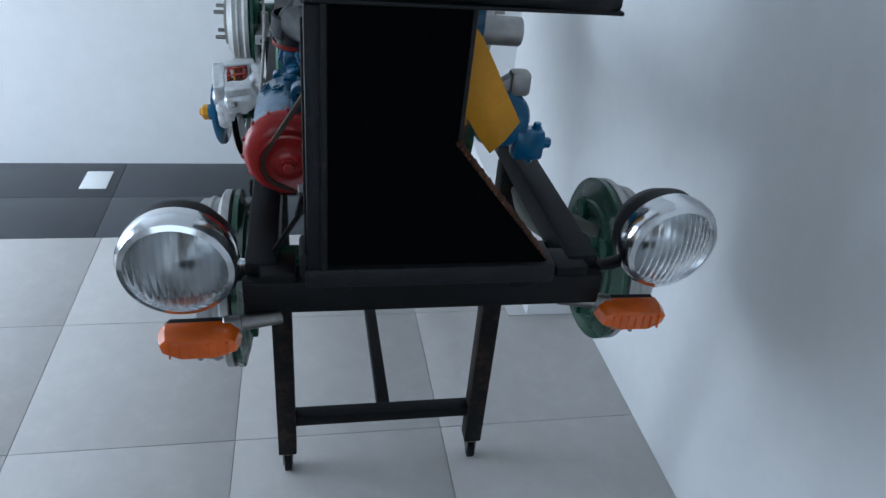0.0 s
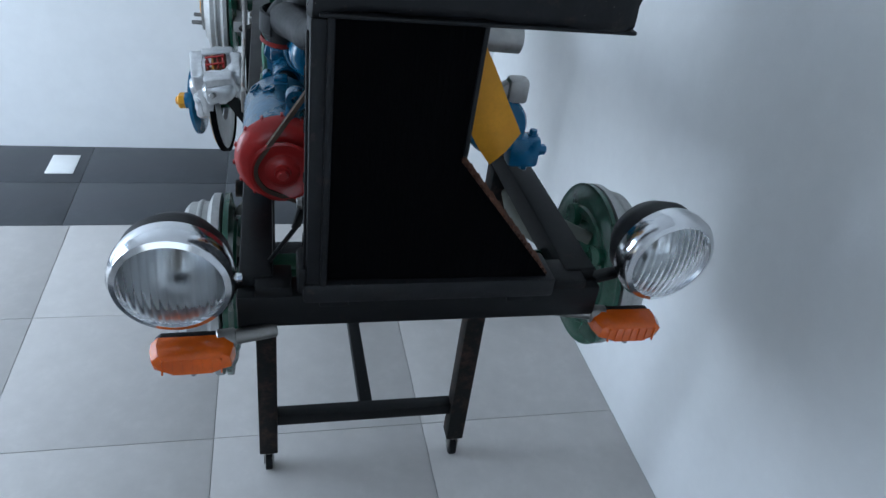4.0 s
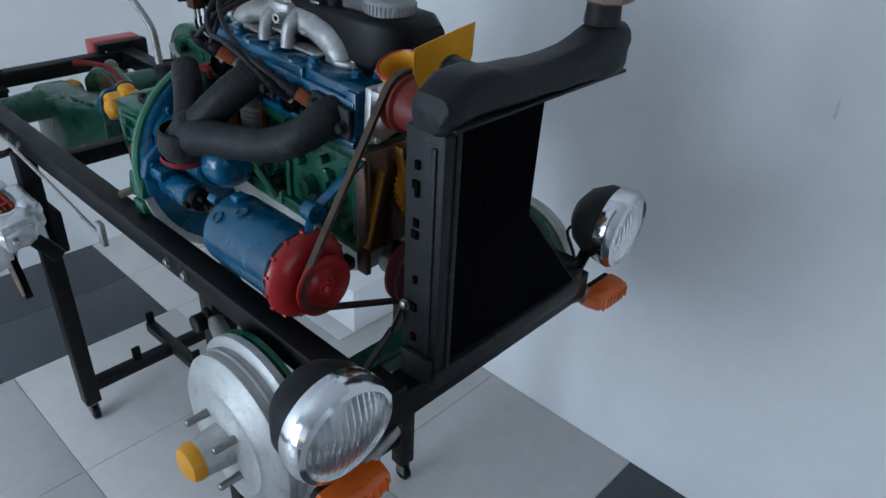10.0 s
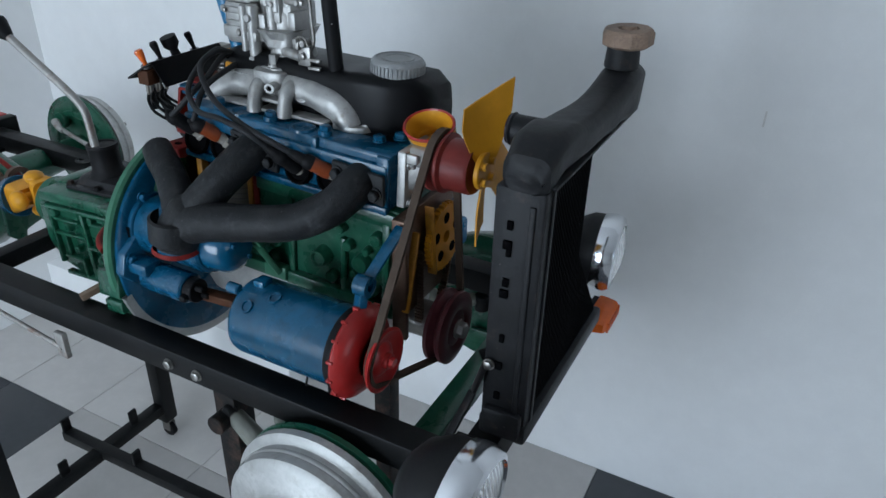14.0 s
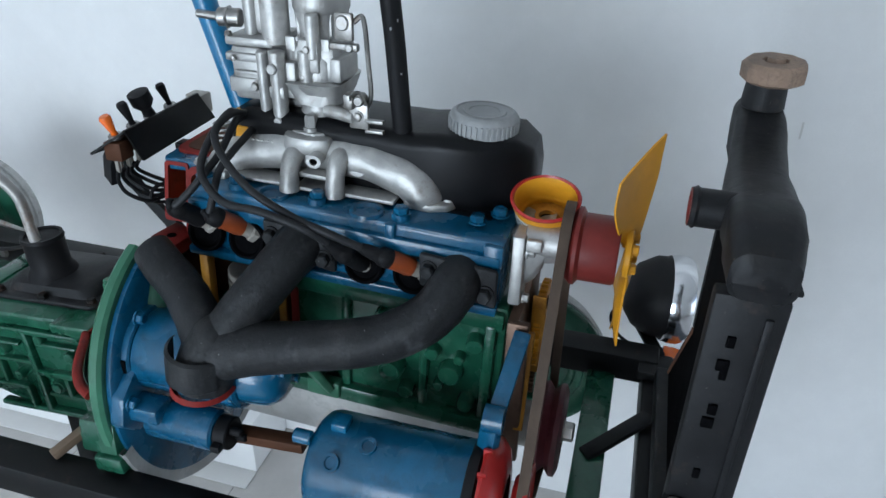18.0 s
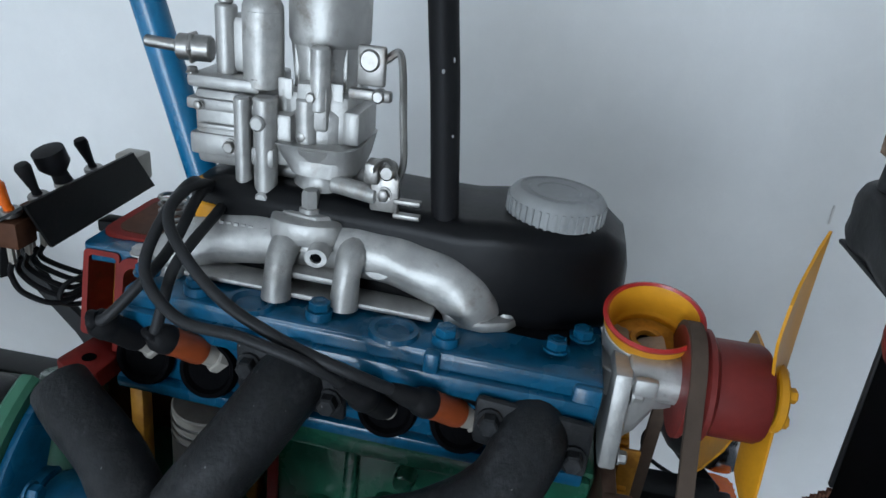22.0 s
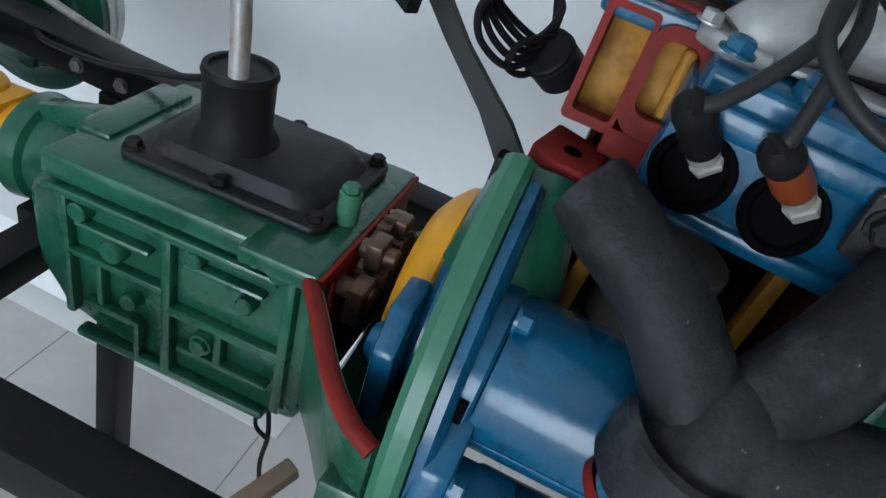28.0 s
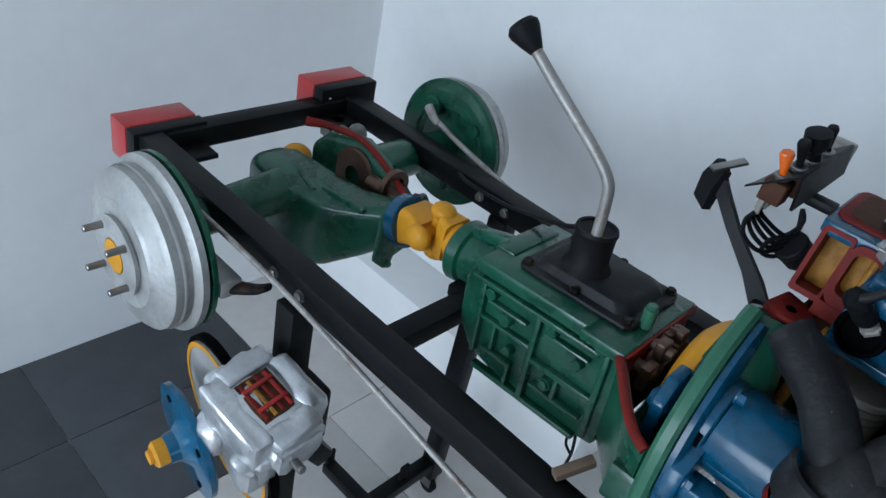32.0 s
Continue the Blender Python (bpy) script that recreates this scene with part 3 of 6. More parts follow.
def indicator(c, s, label):
    x, y, z = c
    ob = thing("turn_signal", (x, y, z - 0.03), label, "turn signal", "turn signals")
    o = [(u, v * 0.66) for u, v in [(-0.053, 0.010), (-0.044, 0.024), (0.038, 0.026), (0.050, 0.014), (0.052, -0.012), (0.030, -0.026), (-0.030, -0.028), (-0.050, -0.012)]]
    sec = []
    for k, (yy, f) in enumerate(((-0.030, 0.72), (-0.024, 0.92), (-0.006, 1.0), (0.010, 1.0))):
        sec.append([(x + u * f * s, y + yy, z + v * f) for u, v in o])
    part("lens", loft(sec), M_ORANGE, ob, "translucent orange lens")
    part("lens_rib", merge(*[box((x + (k - 3) * 0.012 - 0.001, y - 0.0318, z - 0.011), (x + (k - 3) * 0.012 + 0.001, y - 0.028, z + 0.011), 0) for k in range(7)]), M_ORANGE, ob)
    part("base", prism([(x + u * 0.94 * s, z + v * 0.9) for u, v in o], y + 0.010, y + 0.022, "y", 0.002), M_RUBBER, ob)
    part("stem", merge(cyl((x + s * 0.03, y + 0.012, z + 0.006), (x + s * 0.105, y + 0.030, z + 0.006), 0.0105), cyl((x + s * 0.028, y + 0.012, z + 0.006), (x + s * 0.052, y + 0.016, z + 0.006), 0.014)), M_STEEL, ob, "dull plated stem")
    part("screw", hexbolt((x, y - 0.018, z - 0.0175), (0, -0.3, -1), 0.004), M_STEEL, ob)
    return ob


indicator((-0.275, -0.032, 0.785), 1, "orange turn signal on a short plated stem under the headlamp")
indicator((0.346, -0.005, 0.781), -1, "orange turn signal on a short plated stem under the headlamp")


# brake drums
def drum_brake(c, s, r, label, front=True):
    """Drum whose outer face looks along s*x; c is the middle of the outer face."""
    x, y, z = c
    d = (s, 0, 0)
    dr = thing("drum_brake", (x, y, z - r), label, "brake", "drum brakes")
    def at(h):
        return (x + s * h, y, z)
    part("drum", lathe([(0.030, 0.004), (0.060, 0.004), (0.066, 0.0), (0.088, 0.0), (0.094, -0.006), (r * 0.84, -0.010), (r * 0.90, -0.018), (r * 0.91, -0.046), (r * 0.97, -0.050), (r, -0.053), (r, -0.064), (r * 0.94, -0.066), (0.03, -0.066)], at(0), d, 72), M_DRUM, dr, "silver painted brake drum")
    bp = part("backing_plate", lathe([(0.02, 0.0), (r * 0.55, 0.0), (r * 0.60, -0.006), (r * 0.86, -0.008), (r * 0.93, -0.002), (r * 1.005, -0.002), (r * 1.005, 0.006), (r * 0.9, 0.008), (0.02, 0.008)], at(-0.076), d, 72), M_GREEN, dr, "green pressed backing plate")
    part("adjuster", cyl((x - s * 0.082, y - r * 0.5, z + r * 0.45), (x - s * 0.094, y - r * 0.5, z + r * 0.45), 0.016), M_GREEN, bp)
    part("wheel_cylinder", cyl((x - s * 0.082, y + r * 0.35, z + r * 0.5), (x - s * 0.096, y + r * 0.35, z + r * 0.5), 0.022), M_GREEN, bp)
    part("anchor_block", box((x - s * 0.096, y - 0.03, z - r * 0.72), (x - s * 0.082, y + 0.03, z - r * 0.5), 0.003), M_GREEN, bp)
    part("plate_ring", lathe([(r * 0.62, 0.0), (r * 0.64, -0.005), (r * 0.72, -0.005), (r * 0.74, 0.0)], (x - s * 0.083, y, z), d, 64), M_GREEN, bp)
    part("drum_groove", lathe([(r * 0.915, -0.030), (r * 0.925, -0.032), (r * 0.925, -0.036), (r * 0.915, -0.038)], at(0), d, 72), M_DRUM, dr)
    for k in range(4):
        t = radians(45 + 90 * k)
        p = (x, y + 0.052 * math.cos(t), z + 0.052 * math.sin(t))
        part("wheel_stud", merge(cyl(p, (p[0] + s * 0.040, p[1], p[2]), 0.0062, 0.0055, 14), lathe([(0.0066, 0), (0.0066, 0.010), (0.0055, 0.010)], (p[0] + s * 0.003, p[1], p[2]), d, 8)), M_STEEL, dr, "bare steel wheel stud")
    if front:
        part("hub", lathe([(0, 0), (0.034, 0), (0.031, 0.030), (0.029, 0.046), (0.0, 0.046)], at(0.003), d, 36), M_DRUM, dr)
        part("grease_cap", lathe([(0.0292, 0), (0.030, 0.010), (0.026, 0.019), (0.016, 0.024), (0, 0.025)], at(0.047), d, 36), M_YELLOW, dr, "yellow grease cap")
    else:
        part("hub_centre", lathe([(0, -0.002), (0.0295, -0.002), (0.028, 0.010), (0.020, 0.013), (0, 0.008)], at(0.003), d, 32), M_YELLOW, dr, "yellow painted hub centre")
        part("flange_ring", lathe([(0.030, 0.0), (0.064, 0.0), (0.066, 0.007), (0.030, 0.009)], at(0.003), d, 40), M_DRUM, dr)
    return dr


RDX = 0.463
drum_brake((-0.315, 0.207, 0.714), -1, 0.147, "silver front brake drum with a yellow grease cap")
drum_brake((RDX, 0.242, 0.714), 1, 0.149, "silver front brake drum with a green backing plate")
for s, x0, x1, lab in ((-1, XL0, -0.236, ""), (1, XR1, 0.384, "")):
    sus = thing("suspension_arm", ((x0 + x1) / 2, 0.3, 0.72), "grey-green control arm between the stand and brake drum", "control arm", "suspension arms")
    y1 = 0.232
    part("lower_arm", sweep([(x0 - s * 0.012, 0.405, 0.775), (x0 + s * 0.002, 0.335, 0.745), (x1 + s * 0.002, y1 + 0.03, 0.705)], [0.014, 0.018, 0.013], 12), M_ARM, sus)
    part("upper_arm", sweep([(x0 - s * 0.03, 0.33, 0.815), (x0, 0.29, 0.800), (x1 + s * 0.002, y1, 0.775)], [0.012, 0.014, 0.011], 12), M_ARM, sus)
    part("ball_joint", cyl((x1 - s * 0.004, y1 + 0.02, 0.688), (x1 - s * 0.004, y1 + 0.02, 0.725), 0.016), M_FRAME, sus)
    part("pivot_bolt", hexbolt((x0 - s * 0.012, 0.41, 0.79), (s, 0, 0), 0.010, 0.012), M_FRAME, sus)
    part("rust_bush", cyl((x0 - s * 0.016, 0.418, 0.772), (x0 + s * 0.02, 0.418, 0.772), 0.016), M_LEG, sus)


# engine
en = thing("engine", (XC, 0.42, 0.83), "sectioned four-cylinder engine with green block and blue head", "engine")
TILT = Matrix.Translation((0, 0.25, 1.1)) @ pose(0, 0, 0, 2.2) @ Matrix.Translation((0, -0.25, -1.1))


def tilted(bm):
    bm.transform(TILT)
    return bm


# block: casting with ribs, bosses and core plugs; its rear upper corner is cut open


def casting(a, b, bev=0.006, cuts=4):
    bm = box(a, b, bev)
    bmesh.ops.subdivide_edges(bm, edges=bm.edges[:], cuts=cuts, use_grid_fill=True)
    return rough_up(tilted(bm), 0.0022, 38)


bb = part("block", casting((-0.042, 0.212, 0.925), (0.115, 0.475, 1.106)), M_GREEN, en, "green painted cast block with ribs and core plugs")
part("crankcase", casting((-0.042, 0.476, 0.925), (0.115, 0.640, 0.985)), M_GREEN, bb)
part("far_wall", casting((0.047, 0.477, 0.984), (0.115, 0.640, 1.106), 0.005), M_GREEN, bb)
parts("rib", [tilted(b) for b in (box((-0.050, 0.215, 1.078), (-0.038, 0.470, 1.102), 0.004), box((-0.056, 0.212, 0.925), (-0.038, 0.640, 0.948), 0.004), box((-0.052, 0.222, 0.945), (-0.040, 0.236, 1.085), 0.004), box((-0.050, 0.40, 0.945), (-0.040, 0.412, 1.085), 0.004), box((-0.052, 0.300, 0.945), (-0.040, 0.311, 1.04), 0.004))], M_GREEN, bb)
parts("boss", [tilted(rough_up(cyl((-0.040, y, z), (-0.057, y, z), r, r * 0.86), 0.001, 60)) for y, z, r in ((0.272, 1.005, 0.016), (0.295, 1.03, 0.010), (0.345, 0.995, 0.017), (0.373, 1.03, 0.012), (0.43, 1.005, 0.017), (0.326, 0.965, 0.011), (0.25, 0.965, 0.012), (0.245, 1.055, 0.012), (0.36, 1.065, 0.010), (0.445, 0.96, 0.012), (0.262, 1.03, 0.007), (0.285, 0.985, 0.007), (0.308, 1.055, 0.008))], M_GREEN, bb)
parts("core_plug", [tilted(lathe([(0.0, 0.002), (0.009, 0.002), (0.012, 0.006), (0.014, 0.006), (0.015, 0)], (-0.057, y, z), (-1, 0, 0), 24)) for y, z in ((0.345, 0.995), (0.43, 1.005))], M_GREEN, bb)
part("mount_lug", tilted(merge(box((-0.062, 0.41, 0.93), (-0.045, 0.455, 0.955), 0.004), beam((-0.058, 0.43, 0.945), (-0.085, 0.445, 1.00), 0.03, 0.010), pipe((-0.09, 0.445, 1.003), (-0.078, 0.445, 1.009), 0.013, 0.006))), M_LGREEN, bb, "green lifting lug with a hole")
# the open cylinder
part("cylinder_opening", tilted(merge(box((0.036, 0.474, 0.985), (0.046, 0.640, 1.106), 0.001), box((-0.040, 0.474, 0.984), (0.044, 0.4775, 1.106), 0.0005), box((-0.04, 0.636, 0.984), (0.045, 0.640, 1.106), 0.0005))), M_BROWN, en, "dark brown inside of the opened cylinder")
part("cut_edge", tilted(merge(box((-0.045, 0.470, 0.984), (-0.040, 0.479, 1.106), 0.0006), box((-0.045, 0.47, 0.978), (-0.039, 0.640, 0.988), 0.0006), box((-0.046, 0.632, 0.98), (-0.038, 0.642, 1.108), 0.0006))), M_CUT, en, "red painted section edge")
pis = part("piston", tilted(cyl((0.0, 0.550, 0.99), (0.0, 0.550, 1.062), 0.036, seg=36)), M_CREAM, en, "pale alloy piston")
parts("piston_ring", [tilted(lathe([(0.0355, 0), (0.0368, 0.001), (0.0368, 0.003), (0.0355, 0.004)], (0, 0.55, z), (0, 0, 1), 36)) for z in (1.032, 1.041, 1.050)], M_STEEL, pis, "thin steel ring")
parts("water_jacket", [tilted(box((-0.034, 0.492, 0.99), (-0.018, 0.503, 1.104), 0.002)), tilted(box((-0.034, 0.598, 0.99), (-0.018, 0.610, 1.104), 0.002))], M_OCHRE, en, "ochre painted water jacket wall")
part("sump", tilted(prism([(0.225, 0.925), (0.225, 0.875), (0.30, 0.835), (0.60, 0.835), (0.63, 0.875), (0.63, 0.925)], -0.03, 0.10, "x", 0.006)), M_DRUM, en, "pale grey sump")

# head
hd = merge(box((-0.050, 0.224, 1.108), (0.115, 0.605, 1.176), 0.004), box((-0.050, 0.224, 1.170), (0.060, 0.600, 1.192), 0.004))
bmesh.ops.subdivide_edges(hd, edges=hd.edges[:], cuts=3, use_grid_fill=True)
cyh = part("cylinder_head", rough_up(tilted(hd), 0.0013, 46), M_BLUE, en, "blue painted cylinder head")
parts("head_rib", [tilted(b) for b in (box((-0.058, 0.226, 1.160), (-0.046, 0.60, 1.178), 0.004), box((-0.060, 0.224, 1.104), (-0.046, 0.604, 1.116), 0.003), box((-0.056, 0.224, 1.11), (-0.046, 0.246, 1.19), 0.004), box((-0.057, 0.345, 1.165), (-0.046, 0.357, 1.193), 0.003))], M_BLUE, cyh)
parts("head_boss", [tilted(cyl((x, y, 1.186), (x, y, 1.199), 0.011, 0.0105, 20)) for x, y in ((-0.034, 0.345), (-0.034, 0.445), (-0.034, 0.545))], M_BLUE, cyh)
parts("head_plug", [tilted(lathe([(0.0, 0.0), (0.012, 0.0), (0.015, 0.004), (0.019, 0.004), (0.020, 0.0)], (-0.035, y, 1.1915), (0, 0, 1), 28)) for y in (0.385, 0.50)], M_BLUE, cyh)
for x, y in ((-0.034, 0.345), (-0.034, 0.445), (-0.034, 0.545), (-0.020, 0.262), (0.005, 0.242), (-0.03, 0.59)):
    part("head_bolt", tilted(merge(hexbolt((x, y, 1.197), (0, 0, 1), 0.0085, 0.008), lathe([(0.004, 0.0092), (0.004, 0.006), (0, 0.006)], (x, y, 1.1975), (0, 0, 1), 12))), M_BLUE, cyh)
for y in (0.318, 0.376, 0.522, 0.576):
    # the shade of the well is put into its black colour
    part("plug_well", tilted(lathe([(0.0, 0.0015), (0.017, 0.0015), (0.0195, 0.0055), (0.0225, 0.006), (0.0245, 0.0)], (-0.053, y + 0.004, 1.136), (-1, 0, 0.3), 28)), M_CORE_SHADE, cyh, "spark plug well with its shade in the black colour")

# sectioned rear end of the head: a tall slot and a rounded window in a leaning red frame
LEAN = Matrix.Translation((-0.020, -0.003, 1.135)) @ Matrix.Rotation(radians(14), 4, "Y")


def ring_plate(outer, inner, lo, hi):
    """A frame between two loops of the same count in y and z, from lo to hi along x."""
    bm = bmesh.new()
    A, B, C, D = [[bm.verts.new((w, u, v)) for u, v in o] for o, w in ((outer, lo), (inner, lo), (inner, hi), (outer, hi))]
    for P, Q in ((A, B), (B, C), (C, D), (D, A)):
        for i in range(len(P)):
            j = (i + 1) % len(P)
            bm.faces.new((P[i], P[j], Q[j], Q[i]))
    bmesh.ops.recalc_face_normals(bm, faces=bm.faces)
    return bm


def leaning(bm):
    bm.transform(LEAN)
    return bm


parts("section_face", [leaning(q) for q in (
    ring_plate(rounded(0.6475, 0.0375, 0.0165, 0.0375, 0.004), rounded(0.6465, 0.0385, 0.0125, 0.0320, 0.003), 0.0, 0.052),
    ring_plate(rounded(0.6125, 0.039, 0.0190, 0.034, 0.012), rounded(0.6130, 0.041, 0.0125, 0.0235, 0.009), -0.002, 0.030),
    box((-0.001, 0.592, -0.012), (0.050, 0.634, 0.0055), 0.002), box((0.034, 0.580, 0.006), (0.05, 0.6300, 0.074), 0.001))], M_CUT, en, "red painted section of the head")
part("blue_top_edge", prism([(x - 0.016, y - 0.003) for x, y in rounded(0.076, 0.627, 0.060, 0.042, 0.010)], 1.196, 1.2105, "z", 0.002), M_BLUE, en, "blue top edge over the section")
parts("port_inside", [leaning(box((0.038, 0.6335, 0.007), (0.042, 0.6595, 0.070), 0.0005)), leaning(box((0.026, 0.6005, 0.0175), (0.030, 0.6255, 0.0645), 0.001)), leaning(cyl((0.019, 0.607, 0.0185), (0.019, 0.607, 0.0635), 0.0045))], M_OCHRE, en, "ochre port passage")
part("rocker_well_rim", tilted(merge(prism(rounded(0.020, 0.612, 0.050, 0.058, 0.016), 1.211, 1.218, "z", 0.002))), M_CUT, en, "red rim round the rocker well")
# flat brown plate on the rim; its dark colour gives the well's shaded depth
part("rocker_well", tilted(prism(rounded(0.020, 0.612, 0.041, 0.048, 0.014), 1.2175, 1.2190, "z")), M_BROWN, en)
for x, y in ((-0.002, 0.588), (0.008, 0.618), (0.042, 0.604)):
    pts = [(x + 0.0125 * math.cos(t * 1.05), y + 0.0125 * math.sin(t * 1.05), 1.218 + t * 0.0011) for t in range(30)]
    part("valve_spring", tilted(sweep(pts, 0.0018, 6, 2)), M_STEEL, en, "bare steel valve spring")
part("red_tab", tilted(merge(prism([(-0.078, 0.622), (-0.036, 0.618), (-0.026, 0.656), (-0.070, 0.664), (-0.082, 0.646)], 1.118, 1.137, "z", 0.003))), M_CUT, en, "red mounting tab with a bolt hole")
# black disc on the solid tab, painted as the shade of its bolt hole
part("tab_hole", tilted(cyl((-0.060, 0.640, 1.1365), (-0.060, 0.640, 1.1378), 0.006)), M_CORE_SHADE, en)

# rocker cover with oil cap, breather tube
rc = []
for y, x0, x1, z1 in ((0.226, 0.078, 0.135, 1.232), (0.232, 0.066, 0.142, 1.252), (0.252, 0.050, 0.146, 1.266), (0.290, 0.034, 0.146, 1.266), (0.335, 0.030, 0.146, 1.266), (0.360, 0.031, 0.145, 1.262), (0.40, 0.034, 0.142, 1.262), (0.56, 0.034, 0.142, 1.262), (0.585, 0.038, 0.138, 1.255), (0.592, 0.046, 0.130, 1.240)):
    rc.append([(u, y, v) for u, v in rounded((x0 + x1) / 2, (1.176 + z1) / 2, (x1 - x0) / 2, (z1 - 1.176) / 2, 0.017, 5)])
rcv = part("rocker_cover", tilted(loft(rc)), M_PLASTIC, en, "glossy black rocker cover")
part("cover_flange", tilted(box((0.024, 0.262, 1.172), (0.15, 0.598, 1.182), 0.002)), M_PLASTIC, rcv)
cp = [(0, 0), (0.039, 0), (0.039, 0.017), (0.036, 0.021), (0.032, 0.0225), (0.031, 0.0210), (0.025, 0.0210), (0.024, 0.0222), (0.018, 0.0222), (0.017, 0.0212), (0.0, 0.0212)]
oc = part("oil_cap", tilted(lathe(cp, (0.084, 0.293, 1.264), (0, 0, 1), 48)), M_GCAP, rcv, "grey ribbed oil filler cap")
part("cap_ribs", tilted(merge(*[box((-0.0013, 0.0385, 0.001), (0.0013, 0.0405, 0.015), 0, Matrix.Translation((0.084, 0.293, 1.264)) @ pose(0, 0, 0, 0, 0, k * 9)) for k in range(40)])), M_GCAP, oc)
part("breather_tube", sweep([(0.058, 0.378, 1.258), (0.058, 0.381, 1.29), (0.0585, 0.387, 1.36), (0.058, 0.394, 1.426), (0.058, 0.406, 1.55), (0.058, 0.43, 1.80)], 0.0112, 18), M_RUBBER, rcv, "upright black tube with paint specks")
parts("paint_speck", [ball((0.058 - 0.0108 * math.cos(a), 0.378 + (z - 1.258) * 0.096 - 0.0108 * math.sin(a), z), (0.0008, 0.0013, 0.0013 + 0.0005 * (k % 3)), 8) for k, (a, z) in enumerate(((0.75, 1.331), (0.15, 1.378), (0.9, 1.386), (0.4, 1.437)))], M_GCAP, rcv, "pale paint speck")
part("paint_speck", ball((0.058 - 0.0106 * math.cos(0.5), 0.384 - 0.0106 * math.sin(0.5), 1.302), (0.0009, 0.0022, 0.0016), 8), M_RED, rcv, "red paint speck")

# thermostat housing and funnel
th = thing("thermostat_housing", (-0.01, 0.21, 1.1), "bare aluminium thermostat housing with an orange-lined mouth", "engine part")
part("flange_plate", prism([(-0.058, 1.098), (-0.030, 1.094), (0.02, 1.108), (0.060, 1.15), (0.058, 1.196), (-0.052, 1.194)], 0.212, 0.225, "y", 0.003), M_SILVER, th)
part("elbow", merge(loft([[(u, 0.214, v) for u, v in rounded(-0.006, 1.148, 0.040, 0.036, 0.02, 5)], [(u, 0.203, v) for u, v in rounded(-0.006, 1.158, 0.037, 0.036, 0.022, 5)], [(u, 0.192 - (v - 1.17) * 0.1, v) for u, v in rounded(-0.006, 1.170, 0.034, 0.032, 0.025, 5)]]), cyl((-0.002, 0.201, 1.150), (0.000, 0.201, 1.178), 0.034, 0.036, 32)), M_SILVER, th)
MD = Vector((-0.46, 0.02, 0.89)).normalized()
MC = Vector((-0.006, 0.201, 1.230)) - MD * 0.027
part("mouth", lathe([(0.026, -0.012), (0.031, 0.0), (0.0345, 0.012), (0.0355, 0.025), (0.0335, 0.0265), (0.0320, 0.025), (0.0295, 0.006), (0.0275, -0.010), (0.0265, -0.022), (0.0285, -0.022), (0.0285, -0.012)], MC, MD, 48), M_YELLOW, th, "orange painted funnel mouth")
part("mouth_rim", lathe([(0.0360, 0.0225), (0.0366, 0.0262), (0.0340, 0.0282), (0.0322, 0.0258)], MC, MD, 48), M_RED, th, "red painted rim")
part("thermostat", lathe([(0.0272, -0.020), (0.022, -0.018), (0.014, -0.017), (0.012, -0.011), (0.008, -0.011), (0.007, -0.019), (0, -0.019)], MC, MD, 36), M_OCHRE, th)
# black disc painted as the shade in the thermostat's opening
part("thermostat_hole_shade", lathe([(0.0, -0.0175), (0.0068, -0.0175), (0.0068, -0.0190)], MC, MD, 24), M_CORE_SHADE, th, "black disc for the shade in the centre opening")
part("neck", lathe([(0.030, -0.03), (0.033, -0.012), (0.0335, 0.004), (0.031, 0.006)], MC, MD, 40), M_SILVER, th)
parts("housing_bolt", [hexbolt((-0.042, 0.211, 1.172), (0, -1, 0), 0.008, 0.008), hexbolt((-0.046, 0.211, 1.105), (0, -1, 0), 0.006, 0.006), beam((-0.05, 0.211, 1.185), (-0.05, 0.195, 1.185), 0.008, 0.016)], M_SILVER, th)

# intake manifold and carburettor
im = thing("intake_manifold", (0.0, 0.46, 1.19), "silver painted cast intake manifold on the head", "intake manifold")
part("front_runner", rough_up(tilted(sweep([(0.000, 0.316, 1.194), (0.001, 0.324, 1.207), (0.004, 0.344, 1.224), (0.007, 0.390, 1.236), (0.010, 0.455, 1.238)], [0.0230, 0.0265, 0.0285, 0.0280, 0.0280], 28)), 0.0022, 40), M_SILVER, im)
part("rear_runner", rough_up(tilted(sweep([(0.010, 0.455, 1.234), (0.008, 0.51, 1.232), (0.004, 0.55, 1.224), (-0.004, 0.578, 1.208), (-0.008, 0.588, 1.196)], [0.0280, 0.0270, 0.0260, 0.0245, 0.022], 28)), 0.0022, 40), M_SILVER, im)
parts("flange", [tilted(prism([(-0.024, 0.308), (-0.015, 0.288), (0.000, 0.279), (0.016, 0.282), (0.028, 0.308), (0.028, 0.340), (0.0, 0.348), (-0.022, 0.340)], 1.1905, 1.202, "z", 0.003)), tilted(prism([(-0.034, 0.570), (0.02, 0.565), (0.02, 0.612), (-0.02, 0.616), (-0.034, 0.600)], 1.189, 1.203, "z", 0.003))], M_SILVER, im)
parts("flange_bolt", [tilted(lathe([(0.0, 0.001), (0.006, 0.001), (0.0075, 0.0035), (0.010, 0.003), (0.011, 0)], (0.002, 0.291, 1.202), (0, 0, 1), 20)), tilted(hexbolt((-0.02, 0.612, 1.203), (0, 0, 1), 0.007, 0.007))], M_SILVER, im)
part("leg", tilted(sweep([(-0.002, 0.423, 1.246), (-0.020, 0.424, 1.241), (-0.029, 0.424, 1.224), (-0.032, 0.424, 1.196)], [0.0140, 0.0125, 0.0110, 0.0125], 14)), M_SILVER, im)
